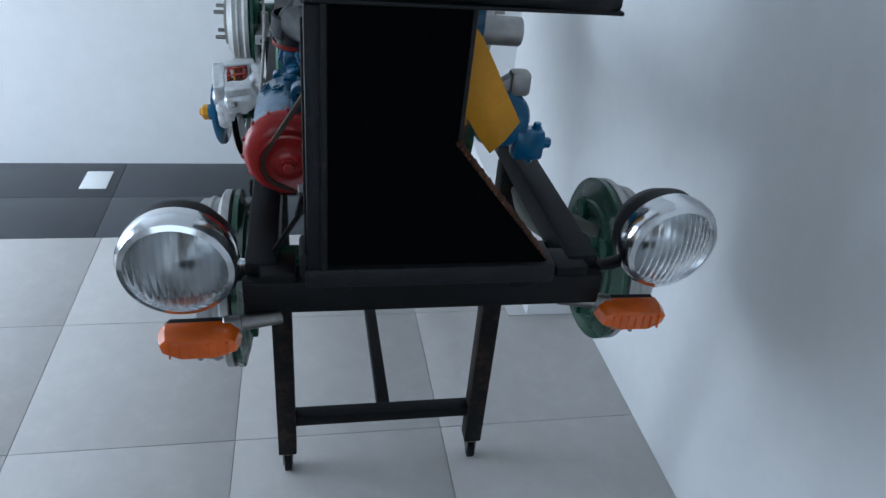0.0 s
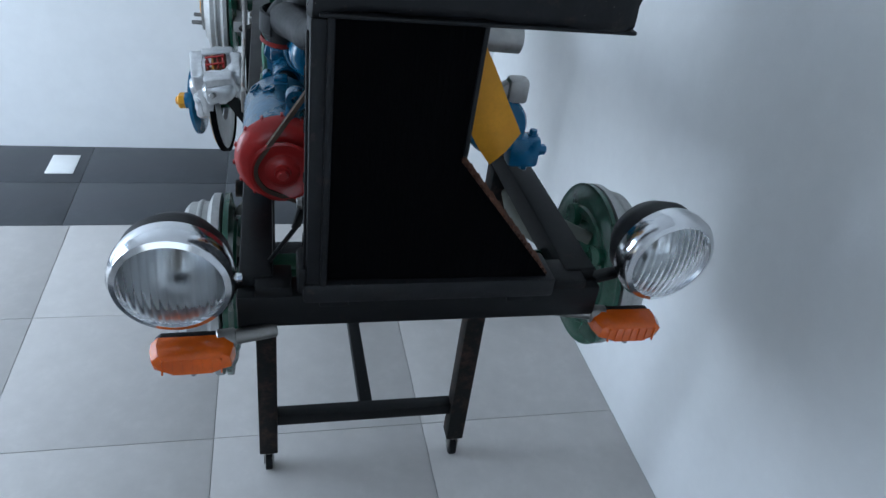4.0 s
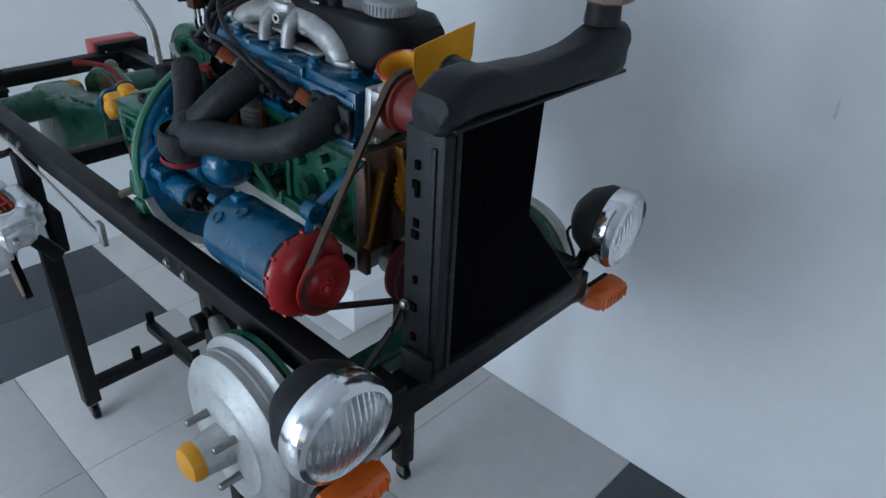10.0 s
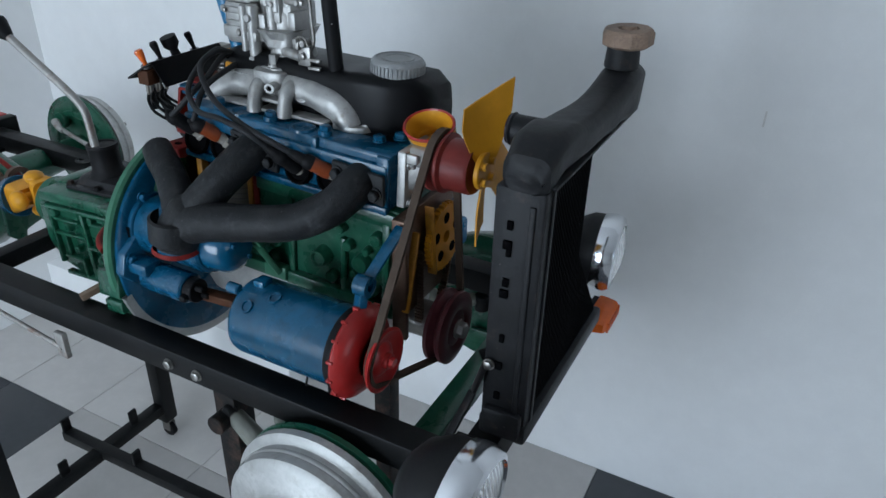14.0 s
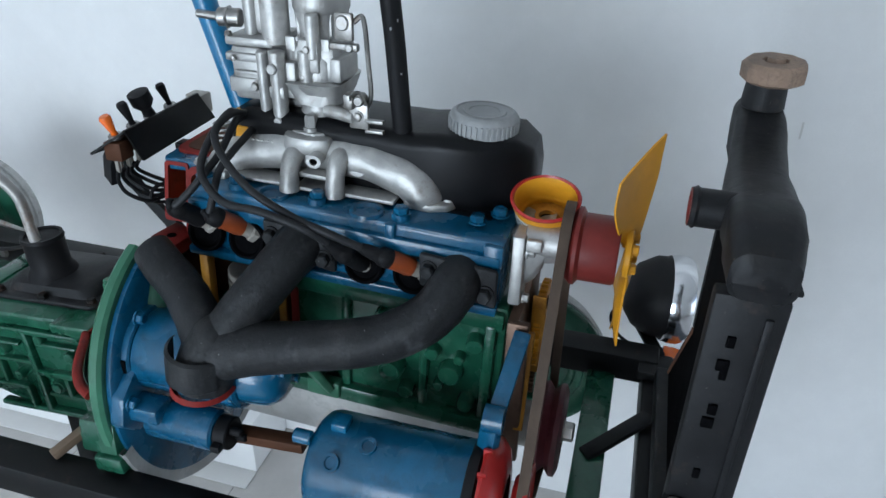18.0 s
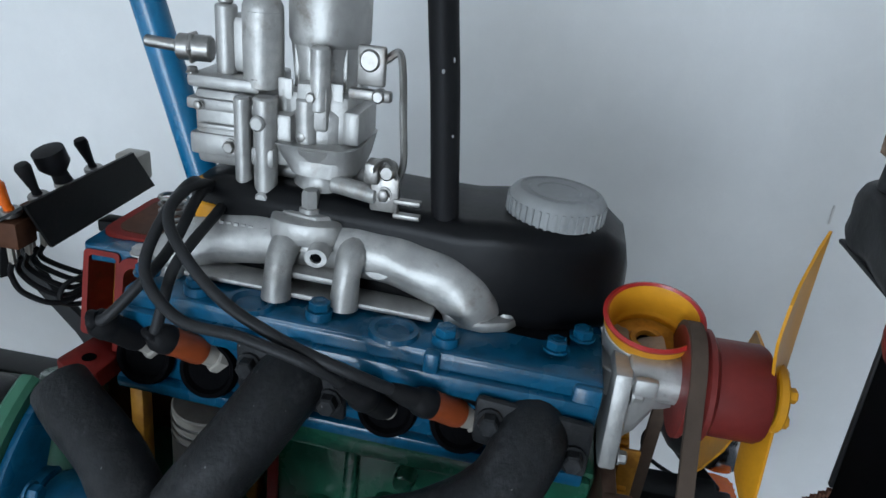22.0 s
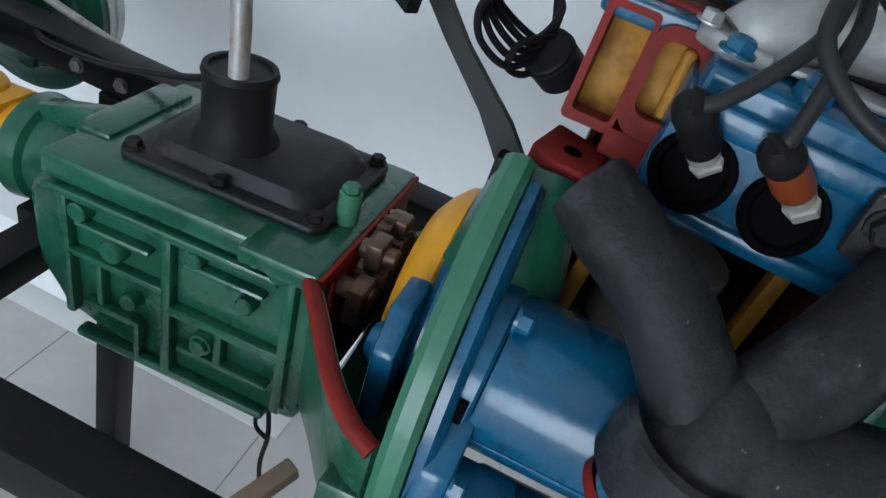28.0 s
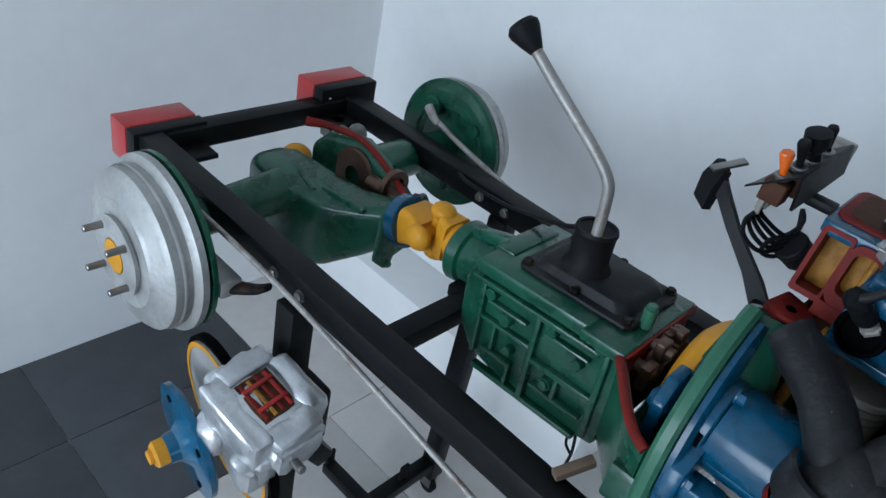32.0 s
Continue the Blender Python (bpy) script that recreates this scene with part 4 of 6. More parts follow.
part("leg", tilted(sweep([(-0.004, 0.481, 1.246), (-0.024, 0.481, 1.238), (-0.034, 0.481, 1.222), (-0.036, 0.481, 1.196)], [0.0140, 0.0125, 0.0110, 0.0125], 14)), M_SILVER, im)
part("web", tilted(merge(box((0.004, 0.345, 1.192), (0.022, 0.575, 1.220), 0.004), box((-0.030, 0.428, 1.214), (-0.010, 0.478, 1.221), 0.002))), M_SILVER, im)
part("flange_web", tilted(merge(box((-0.030, 0.350, 1.1955), (0.004, 0.420, 1.2015), 0.002), box((-0.034, 0.430, 1.1960), (0.004, 0.476, 1.2020), 0.002), box((-0.032, 0.488, 1.1960), (0.004, 0.566, 1.2015), 0.002))), M_SILVER, im, "thin cast web between the legs")
part("port_boss", tilted(pipe((-0.006, 0.452, 1.2425), (-0.036, 0.449, 1.2425), 0.0090, 0.0048)), M_SILVER, im)
part("round_pad", tilted(lathe([(0.0, 0.003), (0.0125, 0.003), (0.0135, 0.0)], (-0.0150, 0.402, 1.235), (-1, 0, 0.05), 24)), M_SILVER, im)
part("carburettor_pad", tilted(prism([(-0.024, 0.462), (-0.018, 0.440), (0.05, 0.430), (0.070, 0.45), (0.070, 0.50), (0.02, 0.508), (-0.018, 0.496), (-0.024, 0.485)], 1.243, 1.2660, "z", 0.004)), M_SILVER, im)
# black plug in the boss, painted as the shade of the port
part("port_hole_shade", tilted(cyl((-0.028, 0.4497, 1.2425), (-0.0345, 0.4492, 1.2425), 0.0049)), M_CORE_SHADE, im, "black disc for the shade in the open port")

parts("cast_mark", [tilted(box((-0.0135 + 0.0005 * (k % 2), 0.500 + k * 0.0065, 1.243), (-0.0115, 0.5042 + k * 0.0065, 1.250), 0.0006)) for k in range(8)] + [tilted(box((-0.0120, 0.348 + k * 0.006, 1.2385), (-0.0100, 0.3515 + k * 0.006, 1.2450), 0.0006)) for k in range(3)], M_SILVER, im)
cb = thing("carburettor", (0.014, 0.47, 1.26), "silver painted carburettor with an orange-lined air horn", "carburettor")
TOP = (0.014, 0.456)


def cz(r, z, seg=36):
    return lathe([(a, b) for a, b in zip(r, z)], (TOP[0], TOP[1], 0), (0, 0, 1), seg)


part("base_flange", merge(prism([(-0.034, 0.452), (-0.024, 0.436), (0.05, 0.424), (0.062, 0.44), (0.062, 0.49), (0.05, 0.502), (-0.016, 0.502), (-0.030, 0.478)], 1.264, 1.273, "z", 0.003), hexbolt((-0.022, 0.460, 1.273), (0, 0, 1), 0.0075, 0.015)), M_SILVER, cb)
part("throttle_body", merge(cz([0.0, 0.030, 0.024, 0.023, 0.032, 0.034, 0.0], [1.273, 1.273, 1.286, 1.298, 1.312, 1.316, 1.316]), cyl((-0.012, 0.440, 1.292), (-0.018, 0.400, 1.289), 0.007), cyl((0.014, 0.5, 1.29), (0.014, 0.40, 1.29), 0.008)), M_SILVER, cb)
part("main_body", merge(box((-0.018, 0.428, 1.314), (0.046, 0.488, 1.358), 0.007), cz([0.0, 0.032, 0.035, 0.033, 0.028, 0.026, 0.0], [1.312, 1.314, 1.322, 1.340, 1.352, 1.375, 1.375]), box((-0.026, 0.444, 1.330), (-0.012, 0.470, 1.366), 0.004), cyl((-0.021, 0.462, 1.318), (-0.021, 0.462, 1.354), 0.009), box((-0.023, 0.418, 1.322), (0.03, 0.432, 1.348), 0.003), cyl((-0.020, 0.452, 1.345), (-0.020, 0.452, 1.392), 0.008)), M_SILVER, cb)
part("float_bowl", merge(box((-0.026, 0.500, 1.292), (0.040, 0.556, 1.352), 0.006), box((-0.030, 0.496, 1.336), (0.044, 0.560, 1.345), 0.002), box((-0.028, 0.51, 1.300), (0.03, 0.56, 1.318), 0.003)), M_SILVER, cb)
part("bowl_lid", merge(box((-0.028, 0.497, 1.352), (0.042, 0.560, 1.362), 0.003), cyl((-0.012, 0.500, 1.355), (-0.012, 0.500, 1.412), 0.0165, seg=24), ball((-0.012, 0.500, 1.412), (0.0165, 0.0165, 0.012), 18), box((-0.01, 0.508, 1.362), (0.03, 0.536, 1.405), 0.006), cyl((-0.006, 0.534, 1.36), (-0.006, 0.534, 1.412), 0.009), cyl((-0.006, 0.534, 1.412), (-0.006, 0.534, 1.424), 0.006)), M_SILVER, cb)
part("column", merge(cyl((-0.024, 0.496, 1.262), (-0.024, 0.496, 1.352), 0.0095), cyl((-0.022, 0.516, 1.282), (-0.022, 0.516, 1.35), 0.007), box((-0.032, 0.486, 1.30), (-0.016, 0.506, 1.315), 0.003), box((-0.032, 0.488, 1.268), (-0.016, 0.505, 1.28), 0.003), cyl((-0.028, 0.498, 1.334), (-0.037, 0.498, 1.334), 0.006), cyl((-0.028, 0.496, 1.275), (-0.036, 0.496, 1.275), 0.006), box((-0.022, 0.475, 1.30), (0.02, 0.50, 1.34), 0.003)), M_SILVER, cb)
part("air_horn", cz([0.026, 0.029, 0.0325, 0.0335, 0.0335, 0.0335, 0.031, 0.029], [1.372, 1.385, 1.392, 1.394, 1.400, 1.428, 1.429, 1.395], 48), M_SILVER, cb)
parts("horn_rib", [box((TOP[0] + 0.0295 * math.cos(t) - 0.002, TOP[1] + 0.0295 * math.sin(t) - 0.002, 1.352), (TOP[0] + 0.0295 * math.cos(t) + 0.002, TOP[1] + 0.0295 * math.sin(t) + 0.002, 1.394), 0.001) for t in (2.4, 2.9, 3.4, 3.9, 4.4)], M_SILVER, cb)
parts("jet_screw", [hexbolt((-0.0275, 0.462, 1.326), (-1, 0, 0), 0.0045, 0.004), hexbolt((-0.0275, 0.455, 1.356), (-1, 0, 0), 0.004, 0.004), hexbolt((-0.027, 0.525, 1.310), (-1, 0, 0), 0.005, 0.005), hexbolt((-0.0295, 0.550, 1.340), (-1, 0, 0), 0.0035, 0.003), hexbolt((-0.022, 0.558, 1.362), (0, 0, 1), 0.004, 0.004), hexbolt((-0.022, 0.503, 1.3625), (0, 0, 1), 0.004, 0.004)], M_STEEL, cb)
parts("casting_web", [box((-0.0285, 0.505, 1.322), (-0.026, 0.552, 1.326), 0.0008), box((-0.0190, 0.432, 1.338), (-0.0165, 0.446, 1.366), 0.0008), box((-0.0200, 0.474, 1.318), (-0.0170, 0.486, 1.366), 0.001)], M_SILVER, cb)
part("horn_lining", cz([0.0305, 0.0318, 0.0318, 0.029, 0.0], [1.4305, 1.4305, 1.428, 1.385, 1.383], 48), M_YELLOW, cb, "orange painted inside of the horn")
part("fuel_inlet", merge(cyl((-0.008, 0.546, 1.378), (-0.012, 0.574, 1.378), 0.010), cyl((-0.012, 0.572, 1.378), (-0.014, 0.602, 1.380), 0.0045), cyl((-0.009, 0.56, 1.378), (-0.0095, 0.564, 1.378), 0.013, seg=6)), M_STEEL, cb)
part("linkage", merge(sweep([(-0.004, 0.410, 1.386), (-0.004, 0.400, 1.392), (-0.005, 0.396, 1.380), (-0.006, 0.393, 1.345), (-0.006, 0.391, 1.312), (-0.008, 0.398, 1.296)], 0.003, 8), box((-0.012, 0.408, 1.368), (-0.006, 0.430, 1.396), 0.002), cyl((-0.014, 0.42, 1.386), (-0.003, 0.42, 1.386), 0.008), box((-0.014, 0.402, 1.358), (-0.006, 0.436, 1.366), 0.002), cyl((-0.016, 0.412, 1.362), (-0.004, 0.412, 1.362), 0.005)), M_STEEL, cb)
part("throttle_lever", merge(box((-0.024, 0.388, 1.278), (-0.019, 0.412, 1.306), 0.002), box((-0.030, 0.404, 1.30), (-0.012, 0.416, 1.316), 0.002), cyl((-0.030, 0.398, 1.310), (-0.012, 0.398, 1.310), 0.006), box((-0.026, 0.370, 1.286), (-0.019, 0.392, 1.290), 0.001), box((-0.026, 0.370, 1.275), (-0.019, 0.392, 1.279), 0.001), sweep([(-0.026, 0.41, 1.303), (-0.031, 0.404, 1.318), (-0.026, 0.396, 1.318), (-0.024, 0.39, 1.305)], 0.0018, 6), hexbolt((-0.0245, 0.400, 1.292), (-1, 0, 0), 0.005, 0.004)), M_STEEL, cb, "bare steel throttle levers")
part("distributor_cap", merge(cyl((0.030, 0.548, 1.215), (0.030, 0.548, 1.262), 0.028, 0.024), *[cyl((0.030 + 0.016 * math.cos(t), 0.548 + 0.016 * math.sin(t), 1.26), (0.030 + 0.016 * math.cos(t), 0.548 + 0.016 * math.sin(t), 1.278), 0.006) for t in (0.5, 2.1, 3.7, 5.2)]), M_YELLOW, en, "orange distributor cap")

part("horn_neck", cz([0.0, 0.0262, 0.0275, 0.0318, 0.0, ], [1.338, 1.338, 1.352, 1.391, 1.391], 40), M_SILVER, cb)
part("main_barrel", cz([0.0, 0.034, 0.0375, 0.0375, 0.034, 0.0], [1.317, 1.317, 1.321, 1.342, 1.347, 1.347], 40), M_SILVER, cb)
part("riser", loft([[(u, v, 1.296) for u, v in rounded(0.022, 0.462, 0.030, 0.028, 0.02)], [(u, v, 1.306) for u, v in rounded(0.032, 0.466, 0.036, 0.034, 0.02)], [(u, v, 1.318) for u, v in rounded(0.036, 0.468, 0.044, 0.036, 0.016)]]), M_SILVER, cb)
SET_BACK = {"horn_neck": (0.034, 0.015, -0.004), "main_barrel": (0.030, 0.014, -0.003), "main_body": (0.030, 0.014, -0.003), "float_bowl": (0.034, 0.018, -0.003), "bowl_lid": (0.034, 0.018, -0.003), "air_horn": (0.034, 0.015, -0.004), "horn_rib": (0.034, 0.015, -0.004), "horn_lining": (0.034, 0.015, -0.004), "jet_screw": (0.032, 0.016, -0.003), "casting_web": (0.032, 0.016, -0.003), "fuel_inlet": (0.034, 0.018, -0.003), "column": (0.024, 0.012, -0.002), "throttle_body": (0.010, 0.010, 0.0), "linkage": (0.006, 0.002, 0.0), "throttle_lever": (0.012, 0.004, 0.0)}
for ob in cb.children:
    ob.location = ob.location + Vector(SET_BACK.get(ob.name.split(".")[0], (0.0, 0.0, 0.0)))

# plugs and leads
ON_HEAD = Vector((0.025, 0.006, -0.014))
PL = (((-0.050, 0.562, 1.156), (-0.082, 0.582, 1.188), M_RUBBER, "black"), ((-0.052, 0.506, 1.156), (-0.083, 0.536, 1.186), M_PLUG, "orange"), ((-0.052, 0.372, 1.138), (-0.090, 0.392, 1.176), M_RUBBER, "black"), ((-0.054, 0.308, 1.146), (-0.086, 0.356, 1.178), M_PLUG, "orange"))
ends = []
for a, b, mt, lab in PL:
    a, b = Vector(a), Vector(b)
    d = (b - a).normalized()
    pg = thing("spark_plug", a, "spark plug with an " + lab + " boot in the blue head" if lab == "orange" else "spark plug with a " + lab + " boot in the blue head", "spark plug", "spark plugs")
    part("ceramic", merge(cyl(a - d * 0.01, a + d * 0.020, 0.0095), cyl(a - d * 0.004, a + d * 0.006, 0.013, seg=6)), M_CREAM, pg, "cream insulator and steel hex")
    part("boot", lathe([(0.0, 0), (0.0108, 0), (0.0116, 0.006), (0.0106, 0.022), (0.0112, 0.026), (0.0102, 0.032), (0, 0.034)], a + d * 0.016, d, 24), mt, pg, lab + " boot")
    part("boot_cap", lathe([(0.0110, 0), (0.0118, 0.004), (0.0108, 0.012), (0.006, 0.018), (0, 0.018)], a + d * 0.044, d, 24), M_RUBBER, pg, "dark rubber lead cap")
    seat = ON_HEAD + (Vector((-0.004, 0.010, 0.006)) if a.y > 0.45 else Vector())
    settle(pg, seat)
    ends.append(a + d * 0.060 + seat)
HUB = [(0.022, 0.549, 1.272), (0.02, 0.540, 1.270), (0.014, 0.556, 1.272), (0.026, 0.546, 1.274)]
ROUTES = ([(-0.010, 0.548, 1.282), (-0.050, 0.550, 1.256), (-0.074, 0.558, 1.238), (-0.092, 0.584, 1.206)],
          [(-0.006, 0.536, 1.266), (-0.050, 0.538, 1.254), (-0.072, 0.542, 1.240), (-0.090, 0.546, 1.205)],
          [(-0.020, 0.551, 1.292), (-0.060, 0.556, 1.272), (-0.087, 0.554, 1.244), (-0.106, 0.519, 1.223), (-0.113, 0.470, 1.222), (-0.112, 0.420, 1.208)],
          [(-0.020, 0.549, 1.290), (-0.055, 0.551, 1.280), (-0.080, 0.529, 1.264), (-0.097, 0.490, 1.238), (-0.104, 0.439, 1.217), (-0.104, 0.392, 1.202)])
for h, r, e in zip(HUB, ROUTES, ends):
    way = [Vector(q) + ON_HEAD for q in [h] + r] + [e]
    ld = thing("ignition_lead", way[0], "dark grey ignition lead running to a spark plug", "cable", "ignition leads")
    part("cable", sweep(way, 0.0044, 12, 10), M_CABLE, ld)
    part("lead_sleeve", sweep([way[-1] + (way[-2] - way[-1]) * k for k in (0.0, 0.2, 0.4)], [0.0085, 0.0075, 0.0055], 14, 4), M_RUBBER, ld, "black rubber sleeve")
    part("cap_sleeve", sweep([way[0] + (way[1] - way[0]) * k for k in (0.0, 0.25, 0.5)], [0.0080, 0.0072, 0.0056], 14, 4), M_RUBBER, ld)

# exhaust manifold
ex = thing("exhaust_manifold", (-0.12, 0.48, 1.02), "dark grey cast exhaust manifold with its outlet sectioned", "exhaust manifold")
COL = (-0.147, 0.520, 1.068)
part("front_branch", rough_up(sweep([(-0.048, 0.258, 1.150), (-0.070, 0.260, 1.146), (-0.096, 0.280, 1.124), (-0.114, 0.330, 1.100), (-0.128, 0.400, 1.088), (-0.140, 0.465, 1.080), COL], [0.028, 0.027, 0.0255, 0.025, 0.0255, 0.028, 0.032], 22), 0.0008, 70), M_CAST, ex)
part("middle_branch", rough_up(sweep([(-0.050, 0.445, 1.160), (-0.075, 0.450, 1.155), (-0.102, 0.468, 1.132), (-0.128, 0.494, 1.098), COL], [0.029, 0.027, 0.0265, 0.0265, 0.024], 22), 0.0008, 70), M_CAST, ex)
part("rear_branch", rough_up(sweep([(-0.088, 0.622, 1.140), (-0.098, 0.602, 1.131), (-0.114, 0.566, 1.116), (-0.132, 0.536, 1.092), COL], [0.0215, 0.0225, 0.023, 0.0245, 0.024], 22), 0.0008, 70), M_CAST, ex)
part("collector", rough_up(sweep([(-0.130, 0.502, 1.100), (-0.138, 0.508, 1.088), (-0.149, 0.516, 1.066), (-0.153, 0.521, 1.052), (-0.154, 0.524, 1.040)], [0.018, 0.029, 0.033, 0.033, 0.033], 26), 0.0008, 60), M_CAST, ex)
part("outlet_rim", merge(lathe([(0.034, 0), (0.036, 0.006), (0.031, 0.010), (0.028, 0.006)], (-0.1545, 0.525, 1.037), (-0.05, 0.1, -1), 32)), M_CUT, ex, "red painted cut rim")
part("notched_lip", rough_up(lathe([(0.0345, -0.026), (0.0385, -0.022), (0.0385, 0.010), (0.0345, 0.012)], (-0.152, 0.523, 1.070), (0.05, -0.1, 1), 20, 60, 210), 0.001, 60), M_CAST, ex)
for p, f in (((-0.053, 0.258, 1.150), 0.044), ((-0.053, 0.445, 1.160), 0.044)):
    y, z = p[1], p[2]
    part("port_flange", prism([(y - f, z - 0.026), (y + f, z - 0.012), (y + f, z + 0.026), (y - f, z + 0.018)], -0.064, -0.056, "x", 0.004), M_CAST, ex)
    parts("flange_bolt", [hexbolt((-0.064, y - f + 0.012, z - 0.008), (-1, 0, 0), 0.008, 0.009), hexbolt((-0.064, y + f - 0.012, z + 0.01), (-1, 0, 0), 0.008, 0.009)], M_CAST, ex)

# generator
GA, GZ = -0.150, 0.953
ge = thing("generator", (GA, 0.30, 0.89), "blue cylindrical generator with a red pulley", "generator")
part("body", lathe([(0, 0.0), (0.050, 0.0), (0.056, 0.006), (0.058, 0.014), (0.0585, 0.185), (0.0, 0.185)], (GA, 0.420, GZ), (0, -1, 0), 56), M_BLUE, ge, "blue painted body")
part("end_ring", lathe([(0.0585, 0.0), (0.0605, 0.003), (0.0605, 0.012), (0.054, 0.014)], (GA, 0.236, GZ), (0, -1, 0), 56), M_RUBBER, ge)
for x, y, z in ((-0.190, 0.386, 0.996), (-0.168, 0.350, 1.0085)):
    d = Vector((x - GA, 0, z - GZ)).normalized()
    part("pole_screw", merge(lathe([(0.0, 0.001), (0.006, 0.001), (0.007, 0.003), (0.010, 0.003), (0.0105, 0)], Vector((GA, y, GZ)) + d * 0.0583, d, 20)), M_BLUE, ge)
part("terminal", merge(cyl((GA - 0.02, 0.418, GZ + 0.05), (GA - 0.02, 0.44, GZ + 0.05), 0.008), box((GA - 0.01, 0.38, GZ + 0.053), (GA + 0.012, 0.40, GZ + 0.066), 0.003)), M_DBLUE, ge)
part("adjusting_ear", merge(beam((GA + 0.012, 0.222, GZ + 0.050), (GA + 0.018, 0.218, GZ + 0.092), 0.024, 0.012), pipe((GA + 0.020, 0.206, GZ + 0.094), (GA + 0.020, 0.228, GZ + 0.094), 0.015, 0.007), beam((GA + 0.02, 0.216, GZ + 0.096), (GA + 0.10, 0.205, GZ + 0.150), 0.02, 0.005)), M_BLUE, ge, "blue slotted adjusting arm")
fan = [lathe([(0.0, 0), (0.066, 0.0), (0.068, 0.004), (0.066, 0.012), (0.056, 0.022), (0.040, 0.026), (0.030, 0.026)], (GA, 0.220, GZ), (0, -1, 0), 56)]
fan += [box((-0.002, 0.054, 0.0), (0.002, 0.0705, 0.010), 0.0005, Matrix.Translation((GA, 0.222, GZ)) @ pose(0, 0, 0, 90, 0, 0) @ pose(0, 0, 0, 0, 0, k * 24)) for k in range(15)]
pu = part("pulley", merge(*fan), M_RED, ge, "red painted cooling-fan pulley")
part("front_disc", lathe([(0.030, 0.0), (0.034, 0.004), (0.046, 0.014), (0.047, 0.018), (0.043, 0.019), (0.030, 0.012), (0.025, 0.012), (0.020, 0.017), (0.012, 0.018), (0.011, 0.026), (0.0, 0.026)], (GA, 0.186, GZ), (0, -1, 0), 48), M_RED, pu)
part("pulley_nut", hexbolt((GA, 0.162, GZ), (0, -1, 0), 0.008, 0.008), M_RED, pu)
part("ground_wire", sweep([(GA - 0.015, 0.30, GZ - 0.056), (GA - 0.022, 0.302, GZ - 0.085), (GA - 0.012, 0.306, GZ - 0.115), (GA - 0.02, 0.31, GZ - 0.14)], 0.0018, 6), M_RUBBER, ge, "thin black wire end")
parts("mount_bracket", [box((GA + 0.03, 0.235, 0.905), (GA + 0.11, 0.26, 0.925), 0.003), box((GA + 0.03, 0.39, 0.905), (GA + 0.11, 0.41, 0.925), 0.003), box((GA - 0.02, 0.24, 0.866), (GA + 0.01, 0.262, 0.905), 0.003)], M_FRAME, ge)

# fan, pulleys, belt, timing gear
FX, FZ = 0.022, 1.178
fa = thing("cooling_fan", (FX, 0.11, 1.05), "yellow metal fan blades on a dark red pulley hub", "fan")
part("pulley_hub", merge(lathe([(0, 0), (0.037, 0), (0.039, 0.004), (0.039, 0.040), (0.045, 0.044), (0.045, 0.048), (0.039, 0.054), (0.045, 0.060), (0.045, 0.064), (0, 0.064)], (FX, 0.112, FZ), (0, 1, 0), 44)), M_DRED, fa, "dark red pulley hub")
part("pump_shaft", cyl((FX, 0.17, FZ), (FX, 0.215, FZ), 0.02), M_SILVER, fa)


def blade(ang, r0, r1, w0, w1, pitch, slant, name="blade"):
    m = Matrix.Translation((FX, 0.100, FZ)) @ Matrix.Rotation(radians(ang), 4, "Y") @ Matrix.Rotation(radians(pitch), 4, "Z")
    sec = []
    for k in range(9):
        t = k / 8
        w = w0 + (w1 - w0) * min(1, t * 1.7) ** 0.8
        c = 0.005 * math.sin(t * 2.6)
        zs = [r0 + (r1 - r0) * t + slant * t * u for u in (-1, -0.5, 0.5, 1)]
        xs = [-w, -w * 0.5, w * 0.5, w]
        cs = [c * 0.5, c, c, c * 0.5]
        sec.append([(x, q, z) for x, q, z in zip(xs, cs, zs)] + [(x, q + 0.0022, z) for x, q, z in zip(xs[::-1], cs, zs[::-1])])
    bm = loft(sec)
    bm.transform(m)
    return part(name, bm, M_YELLOW, fa)


blade(2, 0.012, 0.114, 0.014, 0.040, -29, 0.018)
blade(182, 0.012, 0.102, 0.011, 0.019, -12, 0.012)
lb = []
for (rx, rz), (lx, lz), y in (((0.050, 1.205), (0.010, 1.160), 0.102), ((0.085, 1.200), (0.050, 1.140), 0.098), ((0.120, 1.158), (0.080, 1.100), 0.092), ((0.146, 1.108), (0.098, 1.055), 0.096), ((0.172, 1.058), (0.128, 1.005), 0.100), ((0.189, 1.026), (0.150, 0.974), 0.103)):
    m = ((rx + lx) / 2, (rz + lz) / 2)
    lb.append([(rx, y + 0.006, rz), (m[0], y - 0.003, m[1]), (lx, y + 0.002, lz), (lx, y + 0.0045, lz), (m[0], y - 0.0005, m[1]), (rx, y + 0.0085, rz)])
lbm = loft(lb)
bmesh.ops.subdivide_edges(lbm, edges=lbm.edges[:], cuts=1, use_grid_fill=True)
part("blade", rough_up(lbm, 0.0015, 30), M_YELLOW, fa, "long bent yellow blade")
part("hub_plate", merge(cyl((FX, 0.098, FZ), (FX, 0.106, FZ), 0.028), *[hexbolt((FX + 0.018 * math.cos(t), 0.098, FZ + 0.018 * math.sin(t)), (0, -1, 0), 0.006, 0.006) for t in (0.8, 2.4, 3.9, 5.5)]), M_YELLOW, fa)
CX, CZ = 0.028, 0.890
cr = thing("crank_pulley", (CX, 0.16, 0.83), "maroon grooved crankshaft pulley", "pulley")
